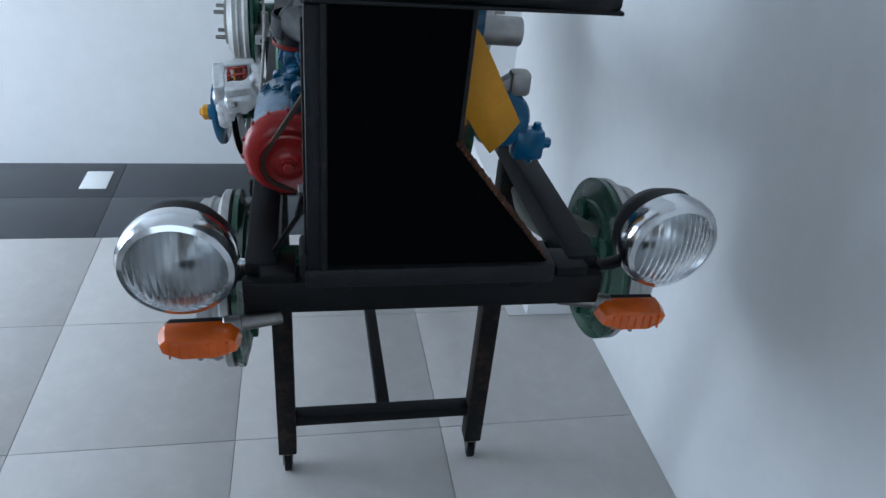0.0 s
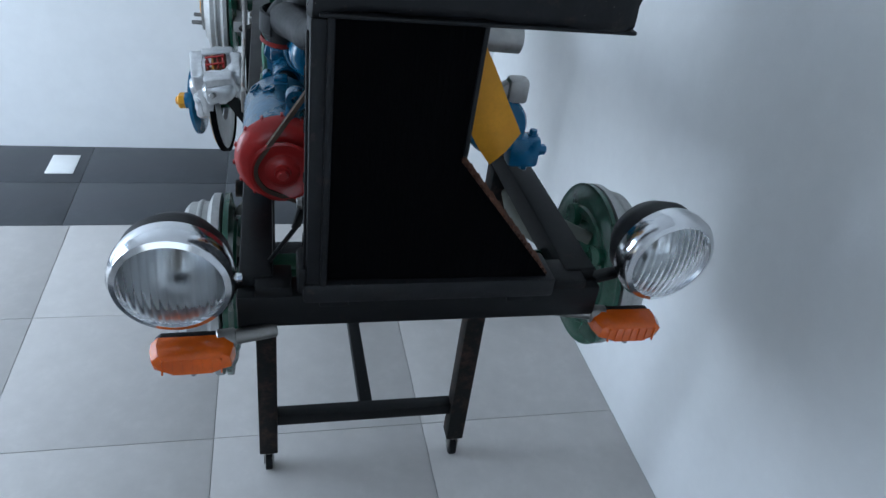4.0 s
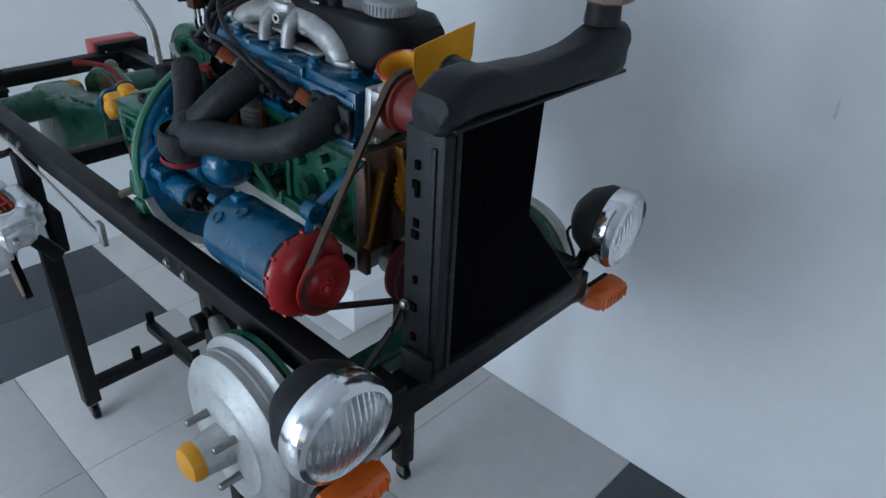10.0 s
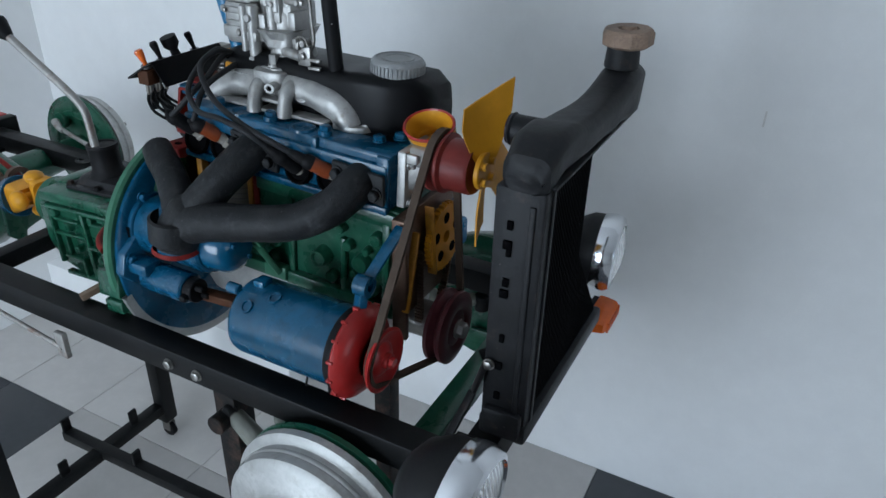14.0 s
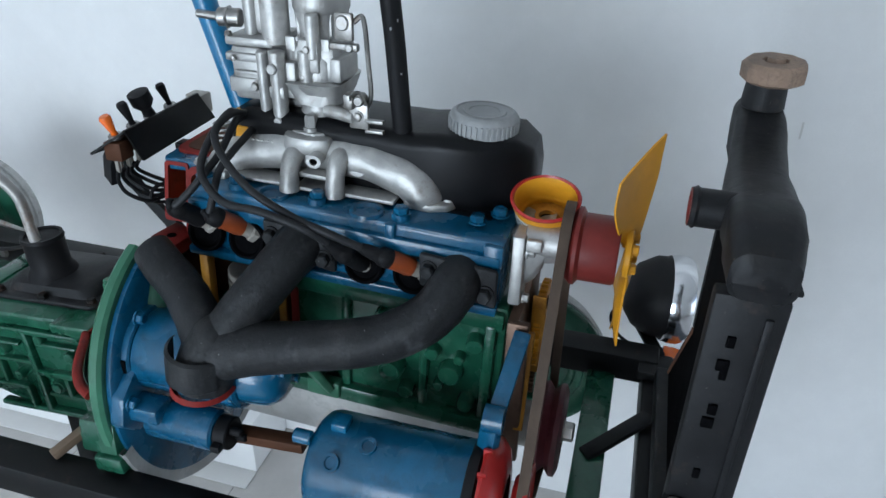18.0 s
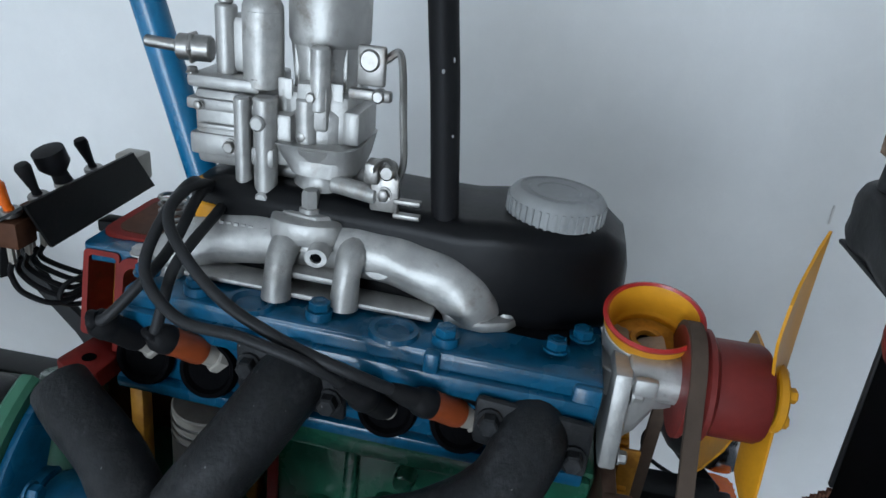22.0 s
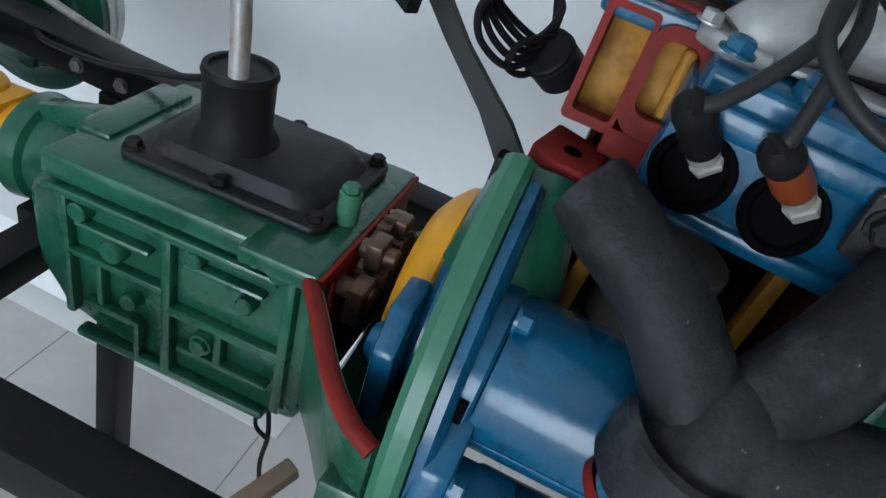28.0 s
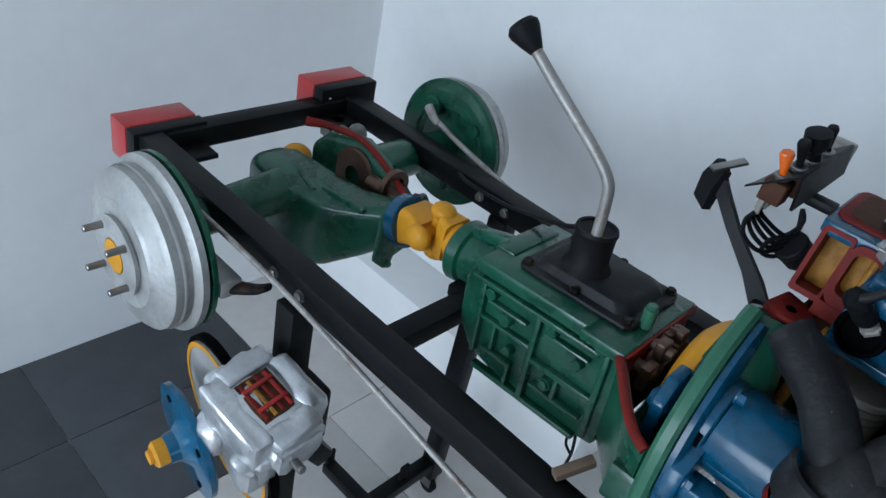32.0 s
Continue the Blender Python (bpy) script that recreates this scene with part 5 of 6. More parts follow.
part("rim", lathe([(0.012, 0.0), (0.030, 0.004), (0.036, 0.0), (0.050, 0.0), (0.060, 0.004), (0.060, 0.010), (0.050, 0.018), (0.060, 0.026), (0.060, 0.032), (0.0, 0.032)], (CX, 0.140, CZ), (0, 1, 0), 52), M_MAROON, cr)
part("bolt", merge(hexbolt((CX, 0.142, CZ), (0, -1, 0), 0.013, 0.014), cyl((CX, 0.17, CZ), (CX, 0.22, CZ), 0.03)), M_STEEL, cr)
tg = thing("timing_gear", (0.062, 0.19, 0.97), "yellow timing gear with lightening holes and dark chain", "gear")
tgb = [lathe([(0.010, 0), (0.052, 0.0), (0.052, 0.010), (0.010, 0.010), (0.010, 0)], (0.060, 0.182, 1.030), (0, 1, 0), 60)]
tgb += [box((-0.002, 0.051, 0.001), (0.002, 0.056, 0.009), 0.0004, Matrix.Translation((0.060, 0.192, 1.030)) @ pose(0, 0, 0, 90) @ pose(0, 0, 0, 0, 0, k * 10)) for k in range(36)]
part("gear_wheel", merge(*tgb), M_YELLOW, tg)
for k in range(5):
    t = radians(20 + 72 * k)
    # black disc on the uncut gear, painted as the shade of a hole
    part("hole", cyl((0.060 + 0.032 * math.cos(t), 0.1815, 1.030 + 0.032 * math.sin(t)), (0.060 + 0.032 * math.cos(t), 0.1830, 1.030 + 0.032 * math.sin(t)), 0.009), M_CORE_SHADE, tg, "black disc for the shade in a lightening hole")
ch = []
for k in range(46):
    t = k / 46 * 2
    if t < 1:
        p = (0.003 + 0.0 * t, 0.197, 0.90 + 0.13 * t)
    else:
        p = (0.114 - 0.04 * (t - 1), 0.197, 1.03 - 0.13 * (t - 1))
    ch.append(box((p[0] - 0.003, p[1] - 0.007, p[2] - 0.0022), (p[0] + 0.003, p[1] + 0.007, p[2] + 0.0022), 0.0006))
parts("chain", [merge(*ch[:23]), merge(*ch[23:])], M_GEAR, tg, "dark roller chain")
part("timing_case", merge(prism([(-0.05, 0.93), (0.115, 0.93), (0.115, 1.10), (-0.05, 1.10)], 0.200, 0.212, "y", 0.002), box((-0.054, 0.188, 0.90), (-0.044, 0.212, 1.10), 0.002)), M_GEAR, tg, "dark greasy timing case")
part("case_edge", merge(beam((-0.052, 0.19, 0.95), (-0.02, 0.19, 1.07), 0.012, 0.006), beam((0.024, 0.186, 0.98), (0.010, 0.186, 1.10), 0.016, 0.004)), M_OCHRE, tg)
# drive belt round three pulleys


def belt_loop(circles, y, w, t):
    """The outer band round circles, given in order (x, z, r)."""
    pts = []
    for c in circles:
        for k in range(72):
            a = math.tau * k / 72
            pts.append((c[0] + c[2] * math.cos(a), c[1] + c[2] * math.sin(a)))
    pts.sort()
    def half(ps):
        h = []
        for p in ps:
            while len(h) > 1 and (h[-1][0] - h[-2][0]) * (p[1] - h[-2][1]) - (h[-1][1] - h[-2][1]) * (p[0] - h[-2][0]) <= 0:
                h.pop()
            h.append(p)
        return h
    hull = half(pts)[:-1] + half(pts[::-1])[:-1]
    bm = bmesh.new()
    cx, cz = sum(p[0] for p in hull) / len(hull), sum(p[1] for p in hull) / len(hull)
    rings = []
    n = len(hull)
    for i, (x, z) in enumerate(hull):
        a, b = hull[i - 1], hull[(i + 1) % n]
        d = Vector((b[0] - a[0], b[1] - a[1])).normalized()
        nx, nz = d.y, -d.x
        rings.append([bm.verts.new((x, y - w / 2, z)), bm.verts.new((x + nx * t, y - w / 2, z + nz * t)), bm.verts.new((x + nx * t, y + w / 2, z + nz * t)), bm.verts.new((x, y + w / 2, z))])
    for i in range(n):
        A, B = rings[i], rings[(i + 1) % n]
        for k in range(4):
            bm.faces.new((A[k], A[(k + 1) % 4], B[(k + 1) % 4], B[k]))
    bmesh.ops.recalc_face_normals(bm, faces=bm.faces)
    return bm


solid("drive_belt", belt_loop(((GA - 0.008, GZ - 0.008, 0.034), (FX - 0.023, FZ, 0.041), (CX, CZ, 0.052)), 0.163, 0.011, 0.006), M_BELT, "worn brown drive belt round three pulleys", "belt")

# starter and its solenoid
sm = thing("starter_motor", (-0.115, 0.56, 0.93), "glossy blue starter motor with a solenoid", "starter motor")
part("motor_body", lathe([(0, 0), (0.046, 0.0), (0.0495, 0.003), (0.0500, 0.010), (0.0500, 0.130), (0.0490, 0.133), (0, 0.133)], (-0.091, 0.504, 1.006), (0, 1, 0), 60), M_BLUE, sm, "smooth blue body")
part("body_seam", box((-0.1403, 0.508, 0.990), (-0.1385, 0.634, 0.993), 0.0006), M_BLUE, sm)
part("end_cap", merge(lathe([(0, 0), (0.022, 0.0), (0.033, 0.006), (0.040, 0.016), (0.043, 0.046), (0, 0.046)], (-0.091, 0.458, 1.006), (0, 1, 0), 44), hexbolt((-0.108, 0.461, 1.020), (0, -1, 0), 0.005), hexbolt((-0.078, 0.461, 0.99), (0, -1, 0), 0.005)), M_DBLUE, sm, "dark blue glossy end cap")
part("cap_band", lathe([(0.0500, 0.0), (0.0512, 0.002), (0.0512, 0.016), (0.0500, 0.018)], (-0.091, 0.510, 1.006), (0, 1, 0), 60), M_BLUE, sm)
nz = part("nose_casting", merge(lathe([(0, 0), (0.050, 0.0), (0.0525, 0.002), (0.0525, 0.018), (0, 0.018)], (-0.091, 0.638, 1.006), (0, 1, 0), 48), prism([(-0.178, 0.950), (-0.168, 0.985), (-0.135, 1.010), (-0.10, 1.0), (-0.04, 0.95), (-0.10, 0.92), (-0.155, 0.925)], 0.632, 0.652, "y", 0.004), box((-0.165, 0.595, 0.950), (-0.132, 0.640, 0.972), 0.005)), M_BLUE, sm)
# black block on the casting, painted as the shade of a recess
part("nose_slot_shade", box((-0.1445, 0.641, 1.000), (-0.1405, 0.652, 1.020), 0.001), M_CORE_SHADE, nz, "black block for the shade in a recess")
parts("nose_bolt", [hexbolt((-0.158, 0.632, 0.972), (0, -1, 0), 0.008, 0.008), hexbolt((-0.112, 0.638, 1.062), (0, -1, 0), 0.007, 0.009)], M_BLUE, sm)
sl = part("solenoid", lathe([(0, 0), (0.022, 0.0), (0.025, 0.003), (0.025, 0.086), (0.022, 0.090), (0.012, 0.094), (0.010, 0.118), (0, 0.118)], (-0.136, 0.532, 0.938), (0, 1, 0), 40), M_BLUE, sm, "blue solenoid")
part("solenoid_terminal", merge(cyl((-0.136, 0.533, 0.938), (-0.136, 0.515, 0.938), 0.020), cyl((-0.140, 0.516, 0.946), (-0.140, 0.500, 0.946), 0.005), cyl((-0.130, 0.516, 0.928), (-0.130, 0.502, 0.928), 0.005), box((-0.165, 0.518, 0.93), (-0.15, 0.53, 0.94), 0.002)), M_RUBBER, sl, "black terminal end")
part("support_bar", beam((-0.12, 0.43, 0.93), (-0.12, 0.53, 0.922), 0.02, 0.014), M_BROWN, sm)

# blue steering bar
bar = thing("blue_bar", (0.100, 0.572, 1.16), "slanting glossy blue steel bar behind the carburettor", "bar")
part("tube", cyl((0.100, 0.572, 1.16), (0.100, 0.752, 1.80), 0.0145, seg=28), M_BAR, bar)
part("collar", cyl((0.100, 0.571, 1.155), (0.100, 0.574, 1.172), 0.02), M_BAR, bar)

# pump and fittings on the far side of the engine
fp = thing("fuel_pump", (0.2, 0.26, 0.92), "teal-blue painted pump bolted to the far side of the engine", "pump")
part("body", lathe([(0, 0), (0.046, 0), (0.050, 0.006), (0.050, 0.030), (0.040, 0.036), (0.0, 0.036)], (0.178, 0.240, 0.985), (0, 1, 0), 36), M_BAR, fp)
part("flange", box((0.112, 0.245, 0.96), (0.165, 0.275, 1.03), 0.004), M_BAR, fp)
part("chamber", box((0.205, 0.236, 0.915), (0.258, 0.272, 0.968), 0.008), M_BAR, fp)
parts("cap_screw", [hexbolt((0.258, 0.254, 0.942), (1, 0, 0), 0.009, 0.012), hexbolt((0.245, 0.254, 0.968), (0, 0, 1), 0.007, 0.008), hexbolt((0.238, 0.254, 0.915), (0, 0, -1), 0.007, 0.008)], M_BAR, fp)
part("outlet_elbow", cyl((0.114, 0.25, 1.128), (0.192, 0.25, 1.126), 0.022), M_SILVER, fp, "bare aluminium pipe stub")
part("union", box((0.186, 0.238, 1.025), (0.220, 0.27, 1.065), 0.008), M_SILVER, fp, "bare aluminium union")
part("union_arm", beam((0.150, 0.255, 1.02), (0.200, 0.255, 1.055), 0.02, 0.02), M_SILVER, fp)


# bell housing, clutch and gearbox
BX, BZ, BR = 0.005, 0.930, 0.188
gb = thing("gearbox", (XC, 0.88, 0.8), "green painted gearbox sectioned to show its clutch", "gearbox")
part("bell_flange", lathe([(BR - 0.036, 0.0), (BR, 0.0), (BR + 0.004, 0.004), (BR + 0.004, 0.013), (BR, 0.018), (BR - 0.036, 0.018), (BR - 0.036, 0.0)], (BX, 0.652, BZ), (0, 1, 0), 88, -205, 70), M_LGREEN, gb, "pale green bell housing flange")
part("adapter_plate", lathe([(0.07, 0.0), (BR - 0.012, 0.0), (BR - 0.006, 0.004), (BR - 0.006, 0.010), (0.07, 0.010), (0.07, 0.0)], (BX, 0.641, BZ), (0, 1, 0), 72, -205, 68), M_BLUE, gb, "blue adapter plate")
parts("bell_lug", [rough_up(merge(cyl((-0.052, 0.650, 1.020), (-0.026, 0.648, 1.092), 0.040, 0.0255, 28), beam((-0.085, 0.661, 1.080), (-0.026, 0.656, 1.086), 0.020, 0.020, 0.004)), 0.001, 50), box((-0.19, 0.645, 0.862), (-0.12, 0.685, 0.885), 0.004), beam((-0.165, 0.675, 0.93), (-0.172, 0.675, 0.886), 0.05, 0.03, 0.004)], M_GREEN, gb)
for t in (112, 138, 165, 192, 215):
    a = radians(t)
    part("flange_bolt", hexbolt((BX + 0.168 * math.cos(a), 0.652, BZ + 0.168 * math.sin(a)), (0, -1, 0), 0.008, 0.009), M_BLUE, gb)
part("cover_ring", lathe([(0.170, 0.0), (0.192, 0.0), (0.194, 0.003), (0.192, 0.008), (0.170, 0.008), (0.170, 0.0)], (BX, 0.642, BZ), (0, 1, 0), 48, -145, -12), M_DRUM, gb, "pale unpainted lower cover ring")
part("flywheel", lathe([(0.0, 0), (0.116, 0), (0.120, 0.003), (0.120, 0.008), (0.114, 0.013), (0.0, 0.013)], (BX + 0.012, 0.675, BZ), (0, 1, 0), 64), M_BLUE, gb, "blue flywheel edge")
part("clutch_cover", lathe([(0.0, 0.0), (0.097, 0.0), (0.100, 0.004), (0.097, 0.013), (0.088, 0.022), (0.076, 0.030), (0.05, 0.034), (0.0, 0.034)], (BX + 0.010, 0.689, BZ - 0.004), (0, 1, 0), 56, 12, 163), M_YELLOW, gb, "yellow clutch cover")
part("cover_ear", rough_up(merge(prism([(-0.125, 0.930), (-0.122, 0.985), (-0.100, 1.008), (-0.070, 1.012), (-0.066, 0.975), (-0.085, 0.930)], 0.687, 0.703, "y", 0.004), cyl((-0.098, 0.700, 0.972), (-0.098, 0.712, 0.972), 0.018, 0.012)), 0.001, 40), M_BLUE, gb, "blue pressed ear of the clutch cover")
# bell wall: a cone from the flange to the gear case, cut open at its top
FL = [(BX + 0.183 * math.cos(radians(a)), 0.674, BZ + 0.183 * math.sin(radians(a))) for a in range(168, 361, 12)]
CS = [(-0.064, 0.964), (-0.060, 0.940), (-0.058, 0.915), (-0.056, 0.885), (-0.056, 0.855), (-0.052, 0.830), (-0.044, 0.812), (-0.030, 0.802), (-0.010, 0.797), (0.012, 0.795), (0.034, 0.795), (0.056, 0.797), (0.078, 0.802), (0.096, 0.812), (0.108, 0.830), (0.113, 0.855), (0.115, 0.90)]
bw = bmesh.new()
rows = []
for f, c in zip(FL, CS):
    f, c = Vector(f), Vector((c[0], 0.772, c[1]))
    row = []
    for k in range(7):
        t = k / 6
        q = f.lerp(c, t)
        q += Vector((BX + 0.02 - q.x, 0, BZ - 0.03 - q.z)) * (-0.14 * math.sin(math.pi * t) * (1 - 0.5 * t))
        row.append(bw.verts.new(q))
    rows.append(row)
for A, B in zip(rows, rows[1:]):
    for k in range(6):
        bw.faces.new((A[k], A[k + 1], B[k + 1], B[k]))
EDGE = [v.co.copy() for v in rows[0]]
bmesh.ops.recalc_face_normals(bw, faces=bw.faces)
bmesh.ops.solidify(bw, geom=bw.faces[:], thickness=0.007)
part("bell_wall", bw, M_GREEN, gb, "green cut bell wall")
part("bell_cut_edge", sweep(EDGE, 0.0062, 10, 4), M_CUT, gb, "red painted cut edge")
# gear case: left wall with ribs, open at the front top
case = merge(prism([(0.768, 0.964), (0.768, 0.87), (0.775, 0.80), (0.87, 0.788), (0.93, 0.795), (1.005, 0.815), (1.03, 0.86), (1.03, 0.93), (1.0, 0.968)], -0.048, 0.112, "x", 0.007),
             box((-0.066, 0.766, 0.956), (0.118, 0.83, 0.972), 0.003), box((-0.055, 0.82, 0.950), (0.118, 1.010, 0.972), 0.004))
ribs = [box((-0.058, y0, z0), (-0.044, y1, z1), 0.003) for y0, y1, z0, z1 in
        ((0.80, 1.01, 0.938, 0.947), (0.785, 0.795, 0.81, 0.955), (0.890, 0.900, 0.797, 0.945), (0.985, 0.994, 0.82, 0.945), (0.79, 0.895, 0.866, 0.876), (0.80, 0.985, 0.795, 0.804), (0.895, 0.99, 0.884, 0.891), (0.80, 0.885, 0.830, 0.837), (0.842, 0.850, 0.832, 0.87), (0.92, 0.975, 0.835, 0.842), (0.92, 0.927, 0.80, 0.84), (0.955, 0.962, 0.843, 0.886), (0.81, 0.88, 0.921, 0.927), (0.91, 0.98, 0.915, 0.921))]
bosses = [cyl((-0.044, y, z), (-0.060, y, z), r, r * 0.85) for y, z, r in ((0.86, 0.852, 0.011), (0.945, 0.905, 0.012), (0.825, 0.910, 0.009), (0.80, 0.955, 0.012), (0.93, 0.86, 0.009), (0.87, 0.932, 0.008), (0.975, 0.93, 0.010))]
bmesh.ops.subdivide_edges(case, edges=case.edges[:], cuts=2, use_grid_fill=True)
gc = part("gear_case", rough_up(case, 0.002, 34), M_GREEN, gb, "green ribbed gear case")
parts("rib", ribs, M_GREEN, gc)
parts("boss", bosses, M_GREEN, gc)
part("case_boss", merge(pipe((-0.022, 1.022, 0.912), (-0.052, 1.022, 0.912), 0.020, 0.011), pipe((-0.022, 1.024, 0.882), (-0.048, 1.024, 0.882), 0.014, 0.007)), M_GREEN, gc)
part("drain_plug", hexbolt((-0.058, 0.86, 0.852), (-1, 0, 0), 0.008, 0.006), M_GREEN, gc)
part("section_edge", merge(prism([(-0.062, 0.958), (0.116, 0.958), (0.116, 0.9705), (-0.066, 0.9705)], 0.7625, 0.7665, "y", 0.001), prism([(-0.040, 0.83), (0.10, 0.83), (0.10, 0.959), (-0.040, 0.959)], 0.7635, 0.7675, "y", 0.001)), M_CUT, gb, "red painted section edge")
gears = []
for y, r, z, x in ((0.750, 0.048, 0.925, 0.03), (0.738, 0.036, 0.925, 0.03), (0.7605, 0.03, 0.925, 0.03)):
    gears.append(lathe([(0, 0), (r, 0), (r, 0.010), (0, 0.010)], (x, y, z), (0, 1, 0), 36))
    gears += [box((-0.0016, r - 0.001, 0.0005), (0.0016, r + 0.004, 0.0095), 0, Matrix.Translation((x, y + 0.010, z)) @ pose(0, 0, 0, 90) @ pose(0, 0, 0, 0, 0, k * 15)) for k in range(24)]
gears += [cyl((-0.03, 0.735, 0.945), (-0.03, 0.765, 0.945), 0.008), cyl((0.0, 0.732, 0.962), (0.0, 0.765, 0.962), 0.008), box((-0.048, 0.738, 0.925), (-0.022, 0.752, 0.958), 0.003), box((-0.012, 0.742, 0.95), (0.012, 0.756, 0.975), 0.003), box((0.03, 0.74, 0.945), (0.05, 0.758, 0.975), 0.003)]
part("input_gear", merge(*gears), M_GEAR, gb, "dark steel gears and selector forks")
part("selector_bolt", merge(cyl((-0.034, 0.782, 0.972), (-0.034, 0.782, 1.000), 0.009, seg=10), cyl((-0.034, 0.782, 1.0), (-0.034, 0.782, 1.006), 0.0075, seg=6)), M_LGREEN, gb)
lid = part("top_lid", merge(prism([(-0.040, 0.802), (-0.030, 0.794), (0.085, 0.794), (0.095, 0.802), (0.095, 0.966), (0.085, 0.974), (-0.030, 0.974), (-0.040, 0.966)], 0.972, 0.980, "z", 0.003),
                            loft([[(u, v, 0.979) for u, v in rounded(0.027, 0.884, 0.054, 0.078, 0.02)], [(u, v, 0.992) for u, v in rounded(0.027, 0.884, 0.049, 0.071, 0.022)], [(u, v, 0.9965) for u, v in rounded(0.027, 0.884, 0.040, 0.062, 0.022)]])), M_TANK, gb, "black pressed top lid")
for x, y in ((-0.029, 0.805), (0.084, 0.805), (-0.029, 0.963), (0.084, 0.963), (-0.033, 0.884), (0.088, 0.884)):
    part("lid_bolt", hexbolt((x, y, 0.980), (0, 0, 1), 0.0065, 0.006), M_LEG, lid)
gl = part("gear_lever", sweep([(0.020, 0.902, 1.04), (0.020, 0.903, 1.085), (0.019, 0.908, 1.112), (0.016, 0.935, 1.142), (0.010, 1.000, 1.195), (0.004, 1.060, 1.246)], 0.0075, 14, 12), M_ROD, gb, "bent plated gear lever")
part("lever_knob", lathe([(0.0, -0.002), (0.0085, 0.0), (0.013, 0.010), (0.020, 0.028), (0.0205, 0.034), (0.016, 0.040), (0, 0.042)], (0.006, 1.042, 1.230), (-0.07, 0.72, 0.62), 28), M_RUBBER, gl, "black tapered knob")
part("lever_boot", lathe([(0.0, 0.0), (0.036, 0.0), (0.032, 0.008), (0.0275, 0.016), (0.0278, 0.054), (0.0295, 0.058), (0.028, 0.063), (0.024, 0.0625), (0.023, 0.0600), (0.010, 0.0600), (0, 0.062)], (0.020, 0.900, 0.993), (0, 0, 1), 36), M_RUBBER, gb, "black rubber lever boot")
part("tail_housing", merge(lathe([(0.0, -0.015), (0.062, -0.015), (0.056, 0.01), (0.044, 0.030), (0.044, 0.07), (0.050, 0.074), (0.052, 0.092), (0.046, 0.098), (0.0, 0.098)], (XC, 1.035, 0.892), (0, 1, -0.02), 40), beam((0.03, 1.03, 0.955), (0.03, 1.11, 0.935), 0.02, 0.02, 0.004), box((-0.02, 1.0, 0.93), (0.09, 1.035, 0.972), 0.005)), M_GREEN, gb, "green tail housing")
part("gearbox_mount", merge(box((XC - 0.05, 1.045, 0.845), (XC + 0.05, 1.085, 0.866), 0.003), box((XC - 0.02, 1.05, 0.82), (XC + 0.02, 1.08, 0.855), 0.003)), M_FRAME, gb)
part("hanging_wire", merge(sweep([(-0.045, 0.80, 0.80), (-0.05, 0.795, 0.77), (-0.048, 0.80, 0.72), (-0.045, 0.79, 0.64)], 0.0022, 8), sweep([(-0.045, 0.81, 0.80), (-0.055, 0.805, 0.785), (-0.05, 0.797, 0.768)], 0.002, 8)), M_RUBBER, gb, "thin black wire")
part("breather_pipe", sweep([(0.046, 0.918, 1.042), (0.056, 0.96, 1.010), (0.075, 1.02, 0.986), (0.115, 1.12, 0.950), (0.190, 1.26, 0.905), (0.250, 1.34, 0.880)], 0.0035, 8), M_RUBBER, gb, "thin black pipe from the lever boot")
MOVE = {"top_lid": (0.012, -0.008, 0.0), "gear_lever": (0.018, -0.008, 0.0), "lever_boot": (0.016, -0.008, 0.0), "tail_housing": (0.008, -0.018, 0.004), "breather_pipe": (0.012, -0.008, 0.002), "selector_bolt": (0.010, 0.0, 0.0)}
for ob in gb.children:
    ob.location = ob.location + Vector(MOVE.get(ob.name.split(".")[0], (0.0, 0.0, 0.0)))
for ob in gc.children:
    if ob.name.startswith("case_boss"):
        ob.location = ob.location + Vector((0.004, -0.014, 0.004))
solid("wooden_prop", beam((-0.190, 0.746, 0.8740), (-0.146, 0.724, 0.8890), 0.013, 0.012), M_WOOD, "short brown bar resting on the rail under the gearbox", "bar")

# pedal
pe = thing("clutch_pedal", (0.07, 0.68, 1.06), "black steel pedal arm with a worn rubber pad", "pedal")
part("arm", loft([[(0.026 + dx, 0.630 + dy, 1.055) for dx, dy in ((0, 0), (0.008, 0), (0.008, 0.030), (0, 0.030))], [(0.034 + dx, 0.672 + dy, 1.100) for dx, dy in ((0, 0), (0.008, 0), (0.008, 0.026), (0, 0.026))], [(0.040 + dx, 0.722 + dy, 1.140) for dx, dy in ((0, 0), (0.008, 0), (0.008, 0.020), (0, 0.020))], [(0.052 + dx, 0.758 + dy, 1.172) for dx, dy in ((0, 0), (0.010, 0), (0.010, 0.020), (0, 0.020))], [(0.058 + dx, 0.772 + dy, 1.186) for dx, dy in ((0, 0), (0.010, 0), (0.010, 0.018), (0, 0.018))]]), M_FRAME, pe)
part("pad", loft([[(0.036, 0.774, 1.146), (0.046, 0.768, 1.146), (0.060, 0.790, 1.152), (0.050, 0.796, 1.152)], [(0.044, 0.776, 1.172), (0.056, 0.768, 1.172), (0.072, 0.792, 1.178), (0.060, 0.800, 1.178)], [(0.054, 0.774, 1.192), (0.064, 0.768, 1.192), (0.082, 0.788, 1.198), (0.072, 0.794, 1.198)]]), M_RUBBER, pe, "black rubber pad")
part("pad_plate", beam((0.054, 0.790, 1.190), (0.084, 0.764, 1.206), 0.014, 0.004, 0.0012), M_STEEL, pe)
